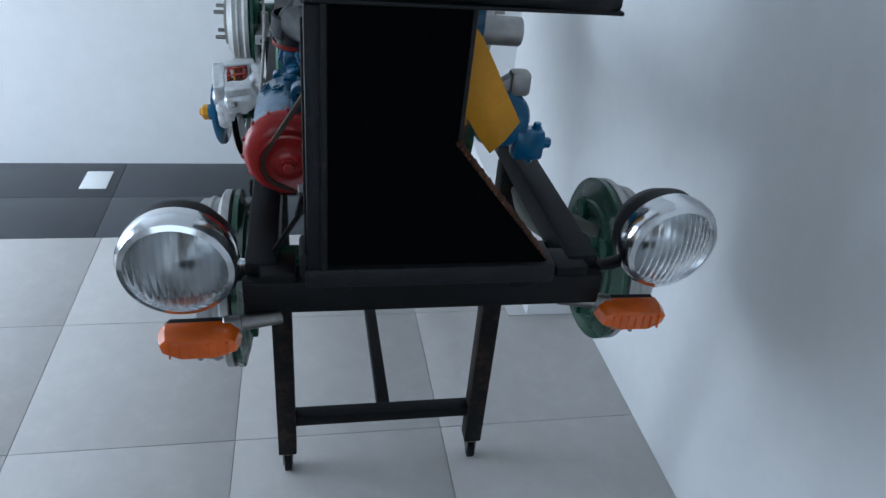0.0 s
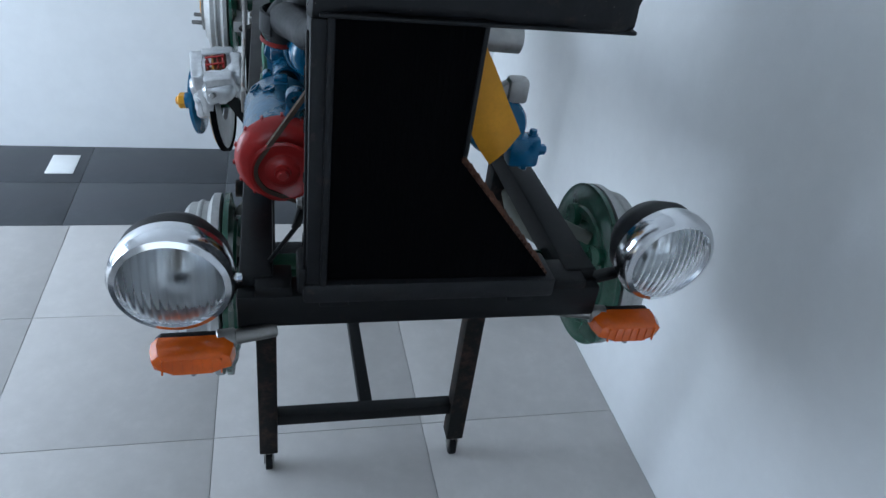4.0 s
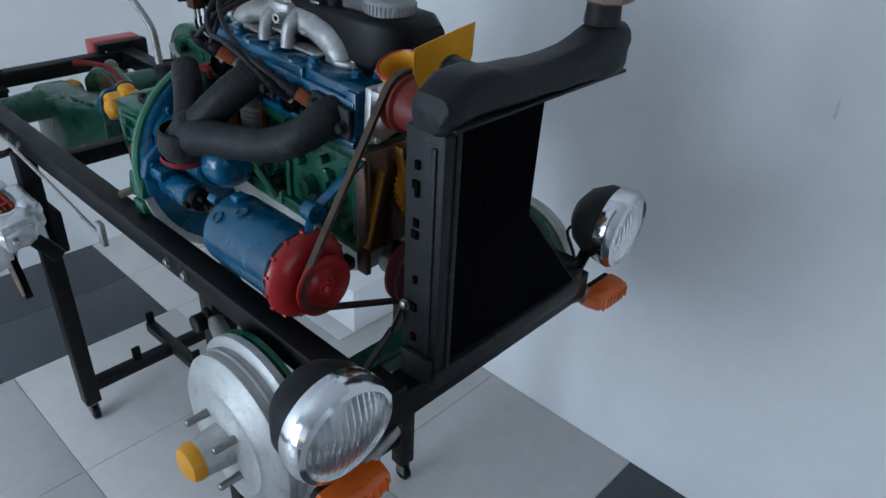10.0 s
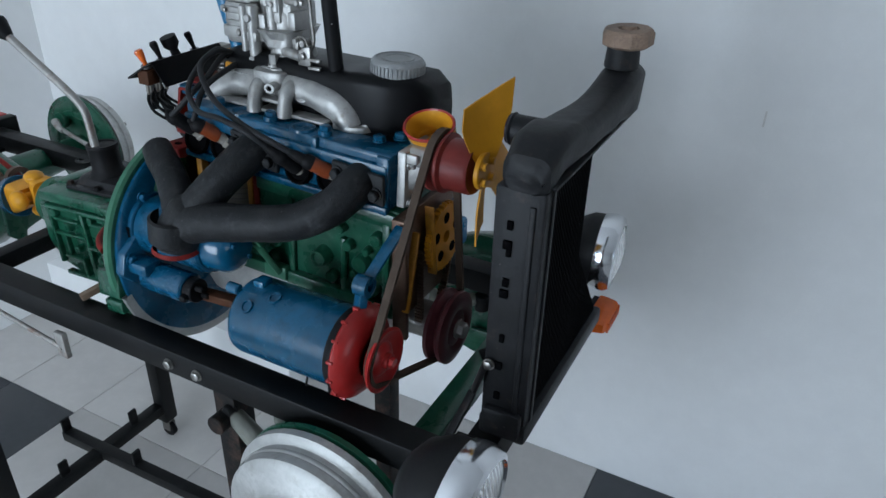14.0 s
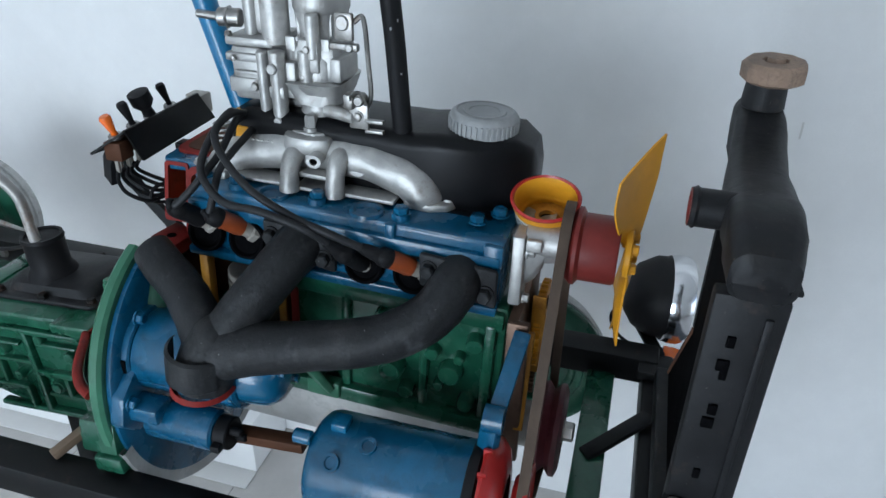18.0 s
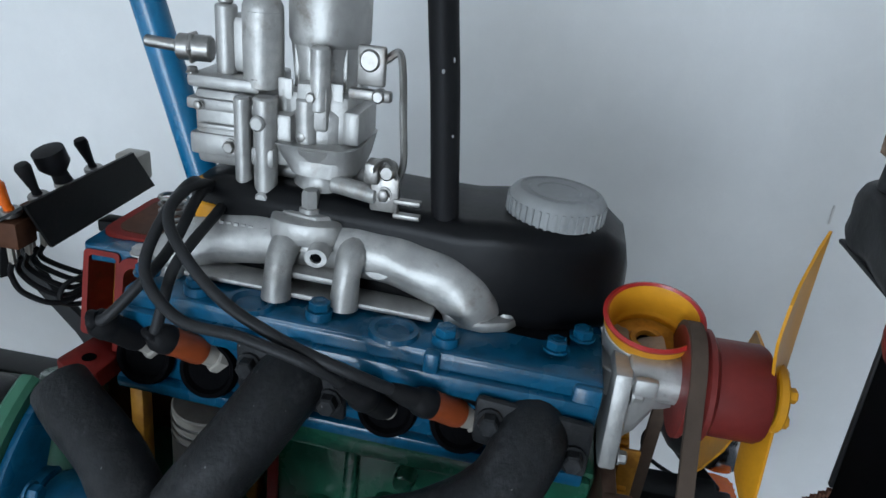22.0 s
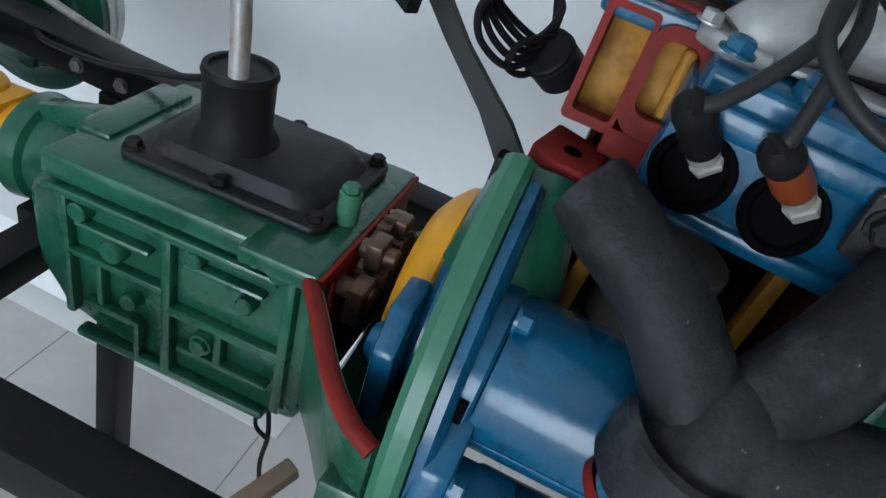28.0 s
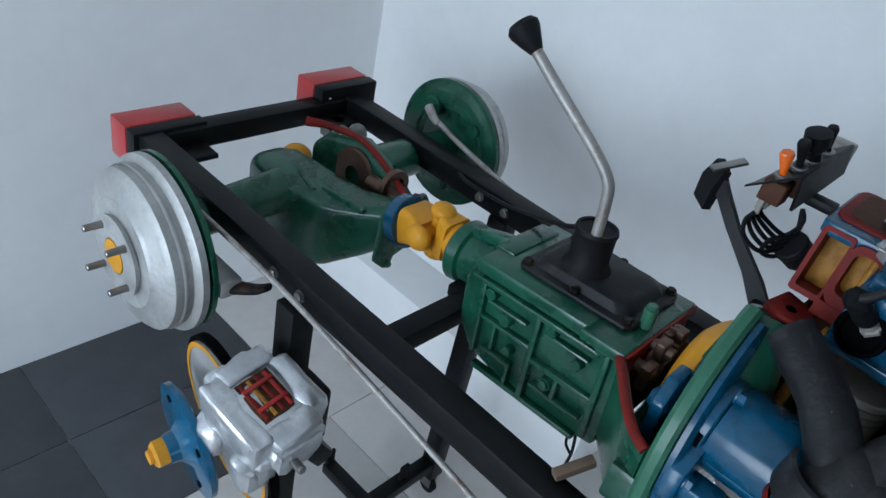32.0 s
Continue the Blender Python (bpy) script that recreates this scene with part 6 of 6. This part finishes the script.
part("pivot", merge(cyl((0.015, 0.645, 1.070), (0.060, 0.645, 1.070), 0.008), box((0.015, 0.630, 1.03), (0.036, 0.672, 1.082), 0.003)), M_FRAME, pe)

# switch panel
sw = thing("switch_panel", (0.05, 0.70, 1.16), "black sheet-metal panel with toggle switches and wires", "switch panel")
top = [(-0.030, 0.690, 1.250), (0.126, 0.690, 1.252), (0.126, 0.730, 1.217), (0.000, 0.730, 1.218), (-0.044, 0.732, 1.222)]
part("panel", merge(loft([[(x, y, z) for x, y, z in top], [(x, y, z - 0.003) for x, y, z in top]]), loft([[(-0.030, 0.687, 1.250), (0.126, 0.687, 1.252), (0.160, 0.687, 1.206), (-0.006, 0.687, 1.203)], [(-0.030, 0.690, 1.250), (0.126, 0.690, 1.252), (0.160, 0.690, 1.206), (-0.006, 0.690, 1.203)]]), loft([[(0.03, 0.690, 1.204), (0.158, 0.690, 1.206), (0.158, 0.725, 1.206), (0.03, 0.725, 1.204)], [(0.03, 0.690, 1.238), (0.128, 0.690, 1.242), (0.128, 0.725, 1.216), (0.03, 0.725, 1.214)]])), M_FRAME, sw, "folded black panel")
for x, y, zb, mt, r, h, nm in ((-0.022, 0.708, 1.238, M_ORANGE, 0.0075, 0.030, "orange toggle"), (0.008, 0.704, 1.242, M_RUBBER, 0.007, 0.034, "black toggle"), (0.040, 0.702, 1.244, M_RUBBER, 0.014, 0.036, "large black knob"), (0.082, 0.701, 1.245, M_RUBBER, 0.0065, 0.034, "black toggle")):
    prof = [(0, 0), (r * 0.6, 0), (r * 0.5, h * 0.35), (r, h * 0.6), (r, h), (0, h * 1.05)] if r > 0.01 else [(0, 0), (r * 0.7, 0), (r * 0.5, h * 0.25), (r, h * 0.9), (r * 0.8, h), (0, h * 1.03)]
    tk = part("switch", lathe(prof, (x, y, zb), (-0.30, 0.16, 1), 20), mt, sw, nm)
    part("switch_collar", cyl((x, y, zb - 0.002), (x - 0.001, y, zb + 0.004), 0.009, seg=16), M_STEEL, tk)
    if x < 0.01:
        part("switch_body", box((x - 0.012, y - 0.012, zb - 0.028), (x + 0.012, y + 0.012, zb - 0.004), 0.002), M_BROWN, tk, "brown switch body")
for k in range(5):
    x = -0.022 + k * 0.010
    part("terminal", box((x - 0.002, 0.712 + 0.004 * (k % 2), 1.190), (x + 0.002, 0.717 + 0.004 * (k % 2), 1.216), 0.0006), M_CREAM, sw)
    part("wire", sweep([(x, 0.715, 1.192), (x + 0.004, 0.722, 1.175), (x + 0.010 + k * 0.003, 0.716 - k * 0.005, 1.155), (x + 0.030, 0.696 - k * 0.002, 1.140 + k * 0.004), (0.052, 0.682, 1.150 + k * 0.006), (0.058, 0.690, 1.185)], 0.0026, 8), M_RUBBER, sw)
part("wire", sweep([(0.040, 0.68, 1.160), (0.014, 0.695, 1.156), (0.008, 0.698, 1.140), (0.026, 0.688, 1.132), (0.046, 0.675, 1.142)], 0.0026, 8), M_RUBBER, sw)
part("buzzer", merge(cyl((0.038, 0.681, 1.150), (0.056, 0.666, 1.134), 0.019), lathe([(0.0191, 0.004), (0.0200, 0.006), (0.0191, 0.008)], (0.038, 0.681, 1.150), (0.6, -0.5, -0.53), 28)), M_RUBBER, sw, "round dark buzzer")
part("plug_block", box((0.135, 0.688, 1.215), (0.160, 0.715, 1.245), 0.003), M_CREAM, sw, "clear plastic block")
part("support_arm", beam((0.085, 0.664, 1.19), (0.085, 0.700, 1.19), 0.02, 0.012), M_FRAME, sw)

# universal joint
uj = thing("universal_joint", (XC, 1.18, 0.83), "yellow painted universal joint between gearbox and axle", "universal joint")
part("yoke", merge(cyl((XC, 1.128, 0.890), (XC, 1.146, 0.889), 0.030), loft([[(XC + u, 1.142, 0.889 + v) for u, v in rounded(0, 0, 0.030, 0.034, 0.012)], [(XC + u, 1.168, 0.886 + v) for u, v in rounded(0, 0, 0.020, 0.042, 0.012)]]), ball((XC, 1.176, 0.924), (0.020, 0.022, 0.014), 18), ball((XC, 1.176, 0.848), (0.020, 0.022, 0.014), 18)), M_YELLOW, uj)
part("yoke", merge(loft([[(XC + u, 1.190, 0.880 + v) for u, v in rounded(0, 0, 0.044, 0.020, 0.010)], [(XC + u, 1.222, 0.872 + v) for u, v in rounded(0, 0, 0.034, 0.032, 0.012)], [(XC + u, 1.240, 0.866 + v) for u, v in rounded(0, 0, 0.034, 0.036, 0.012)]]), ball((XC - 0.040, 1.184, 0.882), (0.016, 0.024, 0.022), 18), ball((XC + 0.040, 1.184, 0.882), (0.016, 0.024, 0.022), 18)), M_YELLOW, uj)
part("spider", merge(cyl((XC - 0.045, 1.182, 0.883), (XC + 0.045, 1.182, 0.883), 0.011), cyl((XC, 1.182, 0.838), (XC, 1.182, 0.930), 0.011)), M_YELLOW, uj)
part("companion_flange", cyl((XC, 1.238, 0.866), (XC, 1.262, 0.860), 0.046, 0.044), M_BLUE, uj, "dark blue companion flange")

for ob in uj.children:
    ob.location = ob.location + Vector((0.010, -0.020, 0.002))

# rear axle
AY, AZ = 1.452, 0.815
ax = thing("rear_axle", (XC, AY, 0.7), "green painted rear axle with a sectioned differential housing", "axle")
def pear(rows, r):
    return loft([[(u, y, v) for u, v in rounded((x0 + x1) / 2, (z0 + z1) / 2, (x1 - x0) / 2, (z1 - z0) / 2, min(r, (x1 - x0) / 2 - 0.002), 6)] for y, x0, x1, z0, z1 in rows])


DIFF = [(1.262, -0.012, 0.080, 0.815, 0.905), (1.275, -0.014, 0.080, 0.812, 0.904), (1.31, -0.036, 0.060, 0.785, 0.892), (1.36, -0.070, 0.040, 0.745, 0.884), (1.42, -0.092, 0.024, 0.716, 0.885), (1.47, -0.098, 0.018, 0.710, 0.889), (1.530, -0.094, 0.010, 0.722, 0.890), (1.565, -0.080, 0.002, 0.745, 0.878)]
dh = part("differential_housing", rough_up(pear(DIFF, 0.024), 0.0028, 26), M_GREEN, ax, "green pear-shaped housing")
part("housing_rib", merge(beam((-0.030, 1.300, 0.888), (-0.040, 1.40, 0.884), 0.012, 0.012, 0.004), beam((-0.060, 1.40, 0.884), (-0.030, 1.53, 0.886), 0.012, 0.010, 0.004)), M_GREEN, dh)
parts("filler_boss", [cyl((-0.066, 1.425, 0.866), (-0.100, 1.418, 0.878), 0.018, 0.010)], M_GREEN, dh)
part("nose_flange", merge(prism([(-0.022, 0.80), (0.0, 0.780), (0.016, 0.775), (0.022, 0.80), (0.090, 0.82), (0.094, 0.890), (0.08, 0.912), (0.0, 0.912), (-0.018, 0.890)], 1.262, 1.274, "y", 0.003), hexbolt((0.008, 1.262, 0.789), (0, -1, 0), 0.006, 0.006)), M_GREEN, dh)
part("far_shell", rough_up(pear([(1.27, 0.060, 0.088, 0.812, 0.872), (1.32, 0.074, 0.108, 0.785, 0.880), (1.40, 0.088, 0.128, 0.745, 0.900), (1.47, 0.092, 0.136, 0.725, 0.915), (1.54, 0.070, 0.120, 0.740, 0.905), (1.56, 0.060, 0.10, 0.760, 0.88)], 0.02), 0.001, 24), M_GREEN, dh)
# solid dish whose dark brown is painted as the shade in the hollow
part("sump_dish", pear([(1.30, 0.0, 0.09, 0.79, 0.82), (1.38, 0.0, 0.11, 0.745, 0.79), (1.47, -0.02, 0.12, 0.722, 0.775), (1.545, -0.01, 0.10, 0.742, 0.79)], 0.016), M_BROWN, dh, "dark brown dish for the shade inside the housing")
part("axle_tube", cyl((-0.060, AY, AZ + 0.012), (-0.300, AY, AZ), 0.040, 0.031, 32), M_GREEN, ax)
part("axle_tube", cyl((XC + 0.09, AY, AZ), (0.372, AY, AZ + 0.01), 0.046, 0.033, 32), M_GREEN, ax)
part("window_edge", merge(sweep([(0.050, 1.575, 0.915), (0.076, 1.535, 0.918), (0.094, 1.46, 0.920), (0.090, 1.38, 0.902), (0.076, 1.31, 0.886), (0.066, 1.275, 0.888)], [0.010, 0.007, 0.006, 0.006, 0.007, 0.010], 10), sweep([(0.066, 1.275, 0.888), (0.058, 1.268, 0.902), (0.062, 1.270, 0.915)], 0.006, 8)), M_CUT, ax, "red painted section edge")
part("crown_wheel", merge(lathe([(0.02, 0), (0.054, 0), (0.057, 0.006), (0.045, 0.018), (0.02, 0.018)], (0.080, 1.46, 0.846), (1, 0, 0), 44), cyl((0.072, 1.29, 0.872), (0.072, 1.40, 0.868), 0.015), lathe([(0.02, 0), (0.032, 0.0), (0.032, 0.012), (0.02, 0.012)], (0.08, 1.34, 0.885), (0, 1, 0), 28)), M_GEAR, ax, "dark steel differential gears")
part("side_gear", ball((0.030, 1.545, 0.876), (0.032, 0.03, 0.028), 20), M_YELLOW, ax, "yellow painted gear")
part("spring_perch", merge(box((-0.272, 1.30, 0.770), (-0.235, 1.42, 0.800), 0.004), box((-0.262, 1.405, 0.775), (-0.236, 1.445, 0.835), 0.004)), M_DRUM, ax)
part("trailing_arm", sweep([(-0.262, 1.40, 0.780), (-0.255, 1.34, 0.772), (-0.232, 1.28, 0.790), (-0.220, 1.255, 0.806)], [0.018, 0.020, 0.014, 0.010], 12, flat=0.6), M_LEG, ax)
part("damper", merge(cyl((0.165, 1.51, 0.835), (0.205, 1.63, 0.812), 0.015), cyl((0.205, 1.63, 0.806), (0.205, 1.63, 0.832), 0.016), box((0.18, 1.60, 0.79), (0.235, 1.655, 0.822), 0.004)), M_ARM, ax, "grey damper link")
part("link_joint", ball((0.145, 1.50, 0.872), 0.02, 16), M_ARM, ax)
for y in (1.43, 1.47):
    part("support_strap", box((XL1 - 0.03, y - 0.008, AZ + 0.01), (XL1 - 0.022, y + 0.008, 0.823), 0.001), M_FRAME, ax)
part("axle_stand", merge(box((XL0 + 0.002, AY - 0.02, AZ + 0.028), (XL1 - 0.002, AY + 0.02, 0.8215), 0.001), box((XR0 + 0.002, AY - 0.02, AZ + 0.028), (XR1 - 0.002, AY + 0.02, 0.8215), 0.001)), M_FRAME, ax)
drum_brake((-0.353, AY - 0.004, AZ - 0.021), -1, 0.146, "silver rear brake drum with a yellow hub centre", False)
drum_brake((0.447, AY + 0.002, AZ + 0.010), 1, 0.138, "rear brake drum with a green backing plate towards the stand", False)
solid("handbrake_rod", merge(sweep([(-0.258, 1.468, 0.872), (-0.250, 1.40, 0.868), (-0.238, 1.16, 0.846), (-0.234, 0.80, 0.797), (-0.233, 0.765, 0.790)], 0.0044, 10), sweep([(-0.262, 1.482, 0.880), (-0.258, 1.465, 0.872), (-0.254, 1.44, 0.868)], [0.010, 0.009, 0.006], 10), box((-0.2365, 0.752, 0.772), (-0.226, 0.775, 0.822), 0.002)), M_ROD, "thin dull steel handbrake rod beside the rail", "rod")
solid("handbrake_rod", merge(sweep([(0.318, 1.462, 0.892), (0.305, 1.36, 0.876), (0.298, 1.20, 0.85)], 0.0055, 10), sweep([(0.330, 1.49, 0.90), (0.318, 1.462, 0.892), (0.312, 1.44, 0.888)], [0.011, 0.009, 0.006], 10)), M_ROD, "thin dull steel handbrake rod beside the rail", "rod")

for ob in ax.children:
    if ob.name.split(".")[0] in ("differential_housing", "window_edge", "crown_wheel"):
        ob.location = ob.location + Vector((0.006, -0.016, 0.0))
    elif ob.name.startswith("side_gear"):
        ob.location = ob.location + Vector((0.0, 0.004, -0.030))


# tail lamps
def tail_lamp(x0, x1):
    tl = thing("tail_lamp", ((x0 + x1) / 2, 1.72, 0.84), "red tail lamp in a black box on the stand's rear end", "tail lamp", "tail lamps")
    part("housing", merge(box((x0, 1.672, 0.824), (x1, 1.702, 0.902), 0.003), cyl((x0 + 0.02, 1.671, 0.883), (x0 + 0.02, 1.6735, 0.883), 0.003)), M_FRAME, tl, "black box")
    part("lens", box((x0 - 0.001, 1.7025, 0.826), (x1 - 0.006, 1.760, 0.904), 0.004), M_TAIL, tl, "red lens")
    # white disc on the box, painted as light coming through a hole
    part("hole", cyl((x0 + 0.022, 1.6705, 0.881), (x0 + 0.022, 1.6725, 0.881), 0.0025), M_WHITE, tl, "white disc for the light through a small hole")
    return tl


settle(tail_lamp(-0.268, -0.125), (0.040, -0.014, -0.033))
settle(tail_lamp(0.128, 0.280), (0.054, -0.012, -0.015))

# disc brake on its spindle
dk = thing("disc_brake", (-0.30, 1.16, 0.5), "disc brake with silver caliper and blue wheel hub", "brake")
DC, DD = Vector((-0.305, 1.205, 0.625)), Vector((-1, 0.12, -0.10)).normalized()
part("disc", lathe([(0.05, 0.0), (0.122, 0.0), (0.122, 0.012), (0.05, 0.012), (0.05, 0.0)], DC, DD, 72), M_DRUM, dk, "pale grey brake disc")
part("disc_edge", lathe([(0.1225, -0.004), (0.130, -0.004), (0.130, 0.009), (0.1225, 0.009), (0.1225, -0.004)], DC, DD, 72), M_CORE_SHADE, dk, "black painted disc edge")
part("disc_band", lathe([(0.1145, 0.0125), (0.1222, 0.0125), (0.1222, 0.0132), (0.1145, 0.0132)], DC, DD, 72), M_YELLOW, dk, "yellow painted band")
part("spindle", merge(cyl(DC - DD * 0.05, DC + DD * 0.07, 0.020), cyl(DC + DD * 0.01, DC + DD * 0.034, 0.040, 0.034)), M_GREEN, dk, "green spindle boss")
part("wheel_hub", lathe([(0.0, 0.030), (0.022, 0.030), (0.030, 0.050), (0.078, 0.056), (0.084, 0.060), (0.084, 0.068), (0.036, 0.070), (0.022, 0.080), (0.020, 0.094), (0.0, 0.094)], DC, DD, 56), M_DBLUE, dk, "glossy blue wheel hub")
part("hub_nut", merge(lathe([(0, 0.092), (0.020, 0.092), (0.020, 0.108), (0.016, 0.112), (0.0, 0.110)], DC, DD, 6), cyl(DC + DD * 0.09, DC + DD * 0.118, 0.010)), M_YELLOW, dk, "yellow hub nut")
for k in range(4):
    a = axis_frame(DC, DD) @ Vector((0.064 * math.cos(k * 1.57 + 0.6), 0.064 * math.sin(k * 1.57 + 0.6), 0.068))
    # black disc on the hub, painted as the shade of a stud hole
    part("stud_hole_shade", cyl(a, a + DD * 0.0025, 0.006), M_CORE_SHADE, dk)
CC = Vector((-0.306, 1.135, 0.708))
CM = Matrix.Translation(CC) @ pose(0, 0, 0, 12, -8, 4)


def cast(bm, cuts=2):
    bmesh.ops.subdivide_edges(bm, edges=bm.edges[:], cuts=cuts, use_grid_fill=True)
    return rough_up(rough_up(bm, 0.008, 30), 0.004, 66)


cal = part("caliper", cast(box((-0.046, -0.052, -0.040), (0.034, 0.054, 0.046), 0.014, CM)), M_ALU, dk, "bright silver caliper casting")
parts("caliper_half", [cast(box((-0.058, -0.066, -0.062), (-0.014, 0.064, 0.020), 0.016, CM)), cast(box((0.016, -0.062, -0.058), (0.050, 0.064, 0.018), 0.014, CM))], M_ALU, cal)
parts("caliper_ear", [cast(box((-0.040, -0.080, -0.016), (0.030, -0.044, 0.034), 0.012, CM)), cast(box((-0.040, 0.038, -0.024), (0.032, 0.074, 0.032), 0.012, CM))], M_ALU, cal)
parts("cylinder_bulge", [cast(box((-0.074, 0.002, -0.060), (-0.036, 0.058, -0.004), 0.016, CM)), cast(box((-0.070, -0.062, -0.064), (-0.034, -0.012, -0.014), 0.016, CM))], M_ALU, cal)
parts("casting_lump", [cast(box(a, b, 0.006, CM), 3) for a, b in (((-0.060, -0.056, -0.010), (-0.032, 0.056, 0.052)), ((-0.034, 0.034, -0.010), (0.040, 0.066, 0.051)), ((0.026, -0.052, -0.010), (0.054, 0.036, 0.050)), ((-0.034, -0.074, -0.010), (0.034, -0.040, 0.049)))], M_ALU, cal)
part("bleed_nipple", cyl(CC + Vector((-0.01, -0.07, -0.01)), CC + Vector((-0.015, -0.103, 0.0)), 0.006), M_STEEL, cal)
PW = CM @ pose(-0.002, 0.0, -0.003) @ Matrix.Diagonal((0.84, 0.84, 1, 1))
part("pad_window", box((-0.030, -0.040, 0.044), (0.028, 0.036, 0.0525), 0.001, PW), M_BROWN, dk, "red window with brake pads")
for k in range(4):
    part("pad_pin", box((-0.026 + k * 0.014, -0.036, 0.051), (-0.020 + k * 0.014, 0.032, 0.0555), 0.001, PW), M_CUT if k % 2 == 0 else M_OCHRE if k == 1 else M_RED, dk)
part("pad_clip", merge(box((-0.028, -0.022, 0.0555), (0.024, -0.015, 0.058), 0.001, PW), box((-0.028, 0.014, 0.0555), (0.024, 0.021, 0.058), 0.001, PW)), M_RED, dk)
part("bracket", rough_up(merge(beam((-0.222, 1.165, 0.66), DC - DD * 0.03, 0.045, 0.035, 0.006), beam((-0.240, 1.10, 0.62), (-0.295, 1.10, 0.70), 0.05, 0.03, 0.006), box((-0.232, 1.12, 0.60), (-0.205, 1.20, 0.70), 0.006)), 0.003, 30), M_FRAME, dk, "black spindle bracket on the leg")

# how the units sit on the stand
settle(ra, (-0.005, -0.017, 0.0), (0.95, 0.92, 0.955), (0.075, 0.0, 0.862))
settle(fa, (-0.023, -0.004, 0.001), (1, 0.95, 0.92), (FX, 0.11, FZ))
settle(th, (0.020, -0.009, 0.001), (0.92, 1.05, 0.85), (0.0, 0.205, 1.17))
settle(en, (0.016, 0.003, -0.007))
TAB, WELL = (0.024, 0.005, -0.029), (0.050, -0.003, -0.019)
nudge(en, {"red_tab": TAB, "tab_hole": TAB, "rocker_well_rim": WELL, "rocker_well": WELL, "valve_spring": WELL, "rocker_cover": (-0.027, -0.013, 0.010)})
nudge(cb, {"base_flange": (0.014, 0.006, -0.004)})
nudge(rcv, {"breather_tube": (-0.007, -0.007, 0), "paint_speck": (-0.007, -0.007, 0)})
nudge(ra, {"radiator_cap": (0.020, 0, 0.008), "filler_neck": (0.018, 0, 0.006)})
settle(im, (0.028, 0.007, -0.008), (1, 0.95, 0.85), (0.0, 0.46, 1.21))
settle(cb, (0.036, 0.002, -0.006), (1, 0.97, 1.05), (0.0, 0.47, 1.34))
settle(ex, (0.009, 0.010, -0.014), (1.1, 0.99, 1.08), (-0.10, 0.45, 1.11))
settle(ge, (-0.008, -0.019, -0.008), (1, 0.93, 1), (GA, 0.30, GZ))
settle(sm, (-0.008, -0.003, -0.002))
settle(gb, (-0.003, -0.002, 0.012), (1, 1, 1), (0.0, 0.66, 0.93), (-3.5, 0, 0))
nudge(gb, {"gear_lever": (-0.038, -0.015, 0.020), "lever_boot": (-0.012, 0, 0), "selector_bolt": (0.032, 0, 0)})
settle(uj, (-0.012, 0.001, -0.003))
settle(pe, (0.032, 0.026, -0.023))
settle(sw, (0.028, 0.013, -0.011))
nudge(ax, {n: (0.020, 0.012, -0.036) for n in ("differential_housing", "window_edge", "crown_wheel", "side_gear")})
settle(dk, (0.004, -0.002, -0.008), (1.12, 1.12, 1.10), (-0.306, 1.135, 0.74))
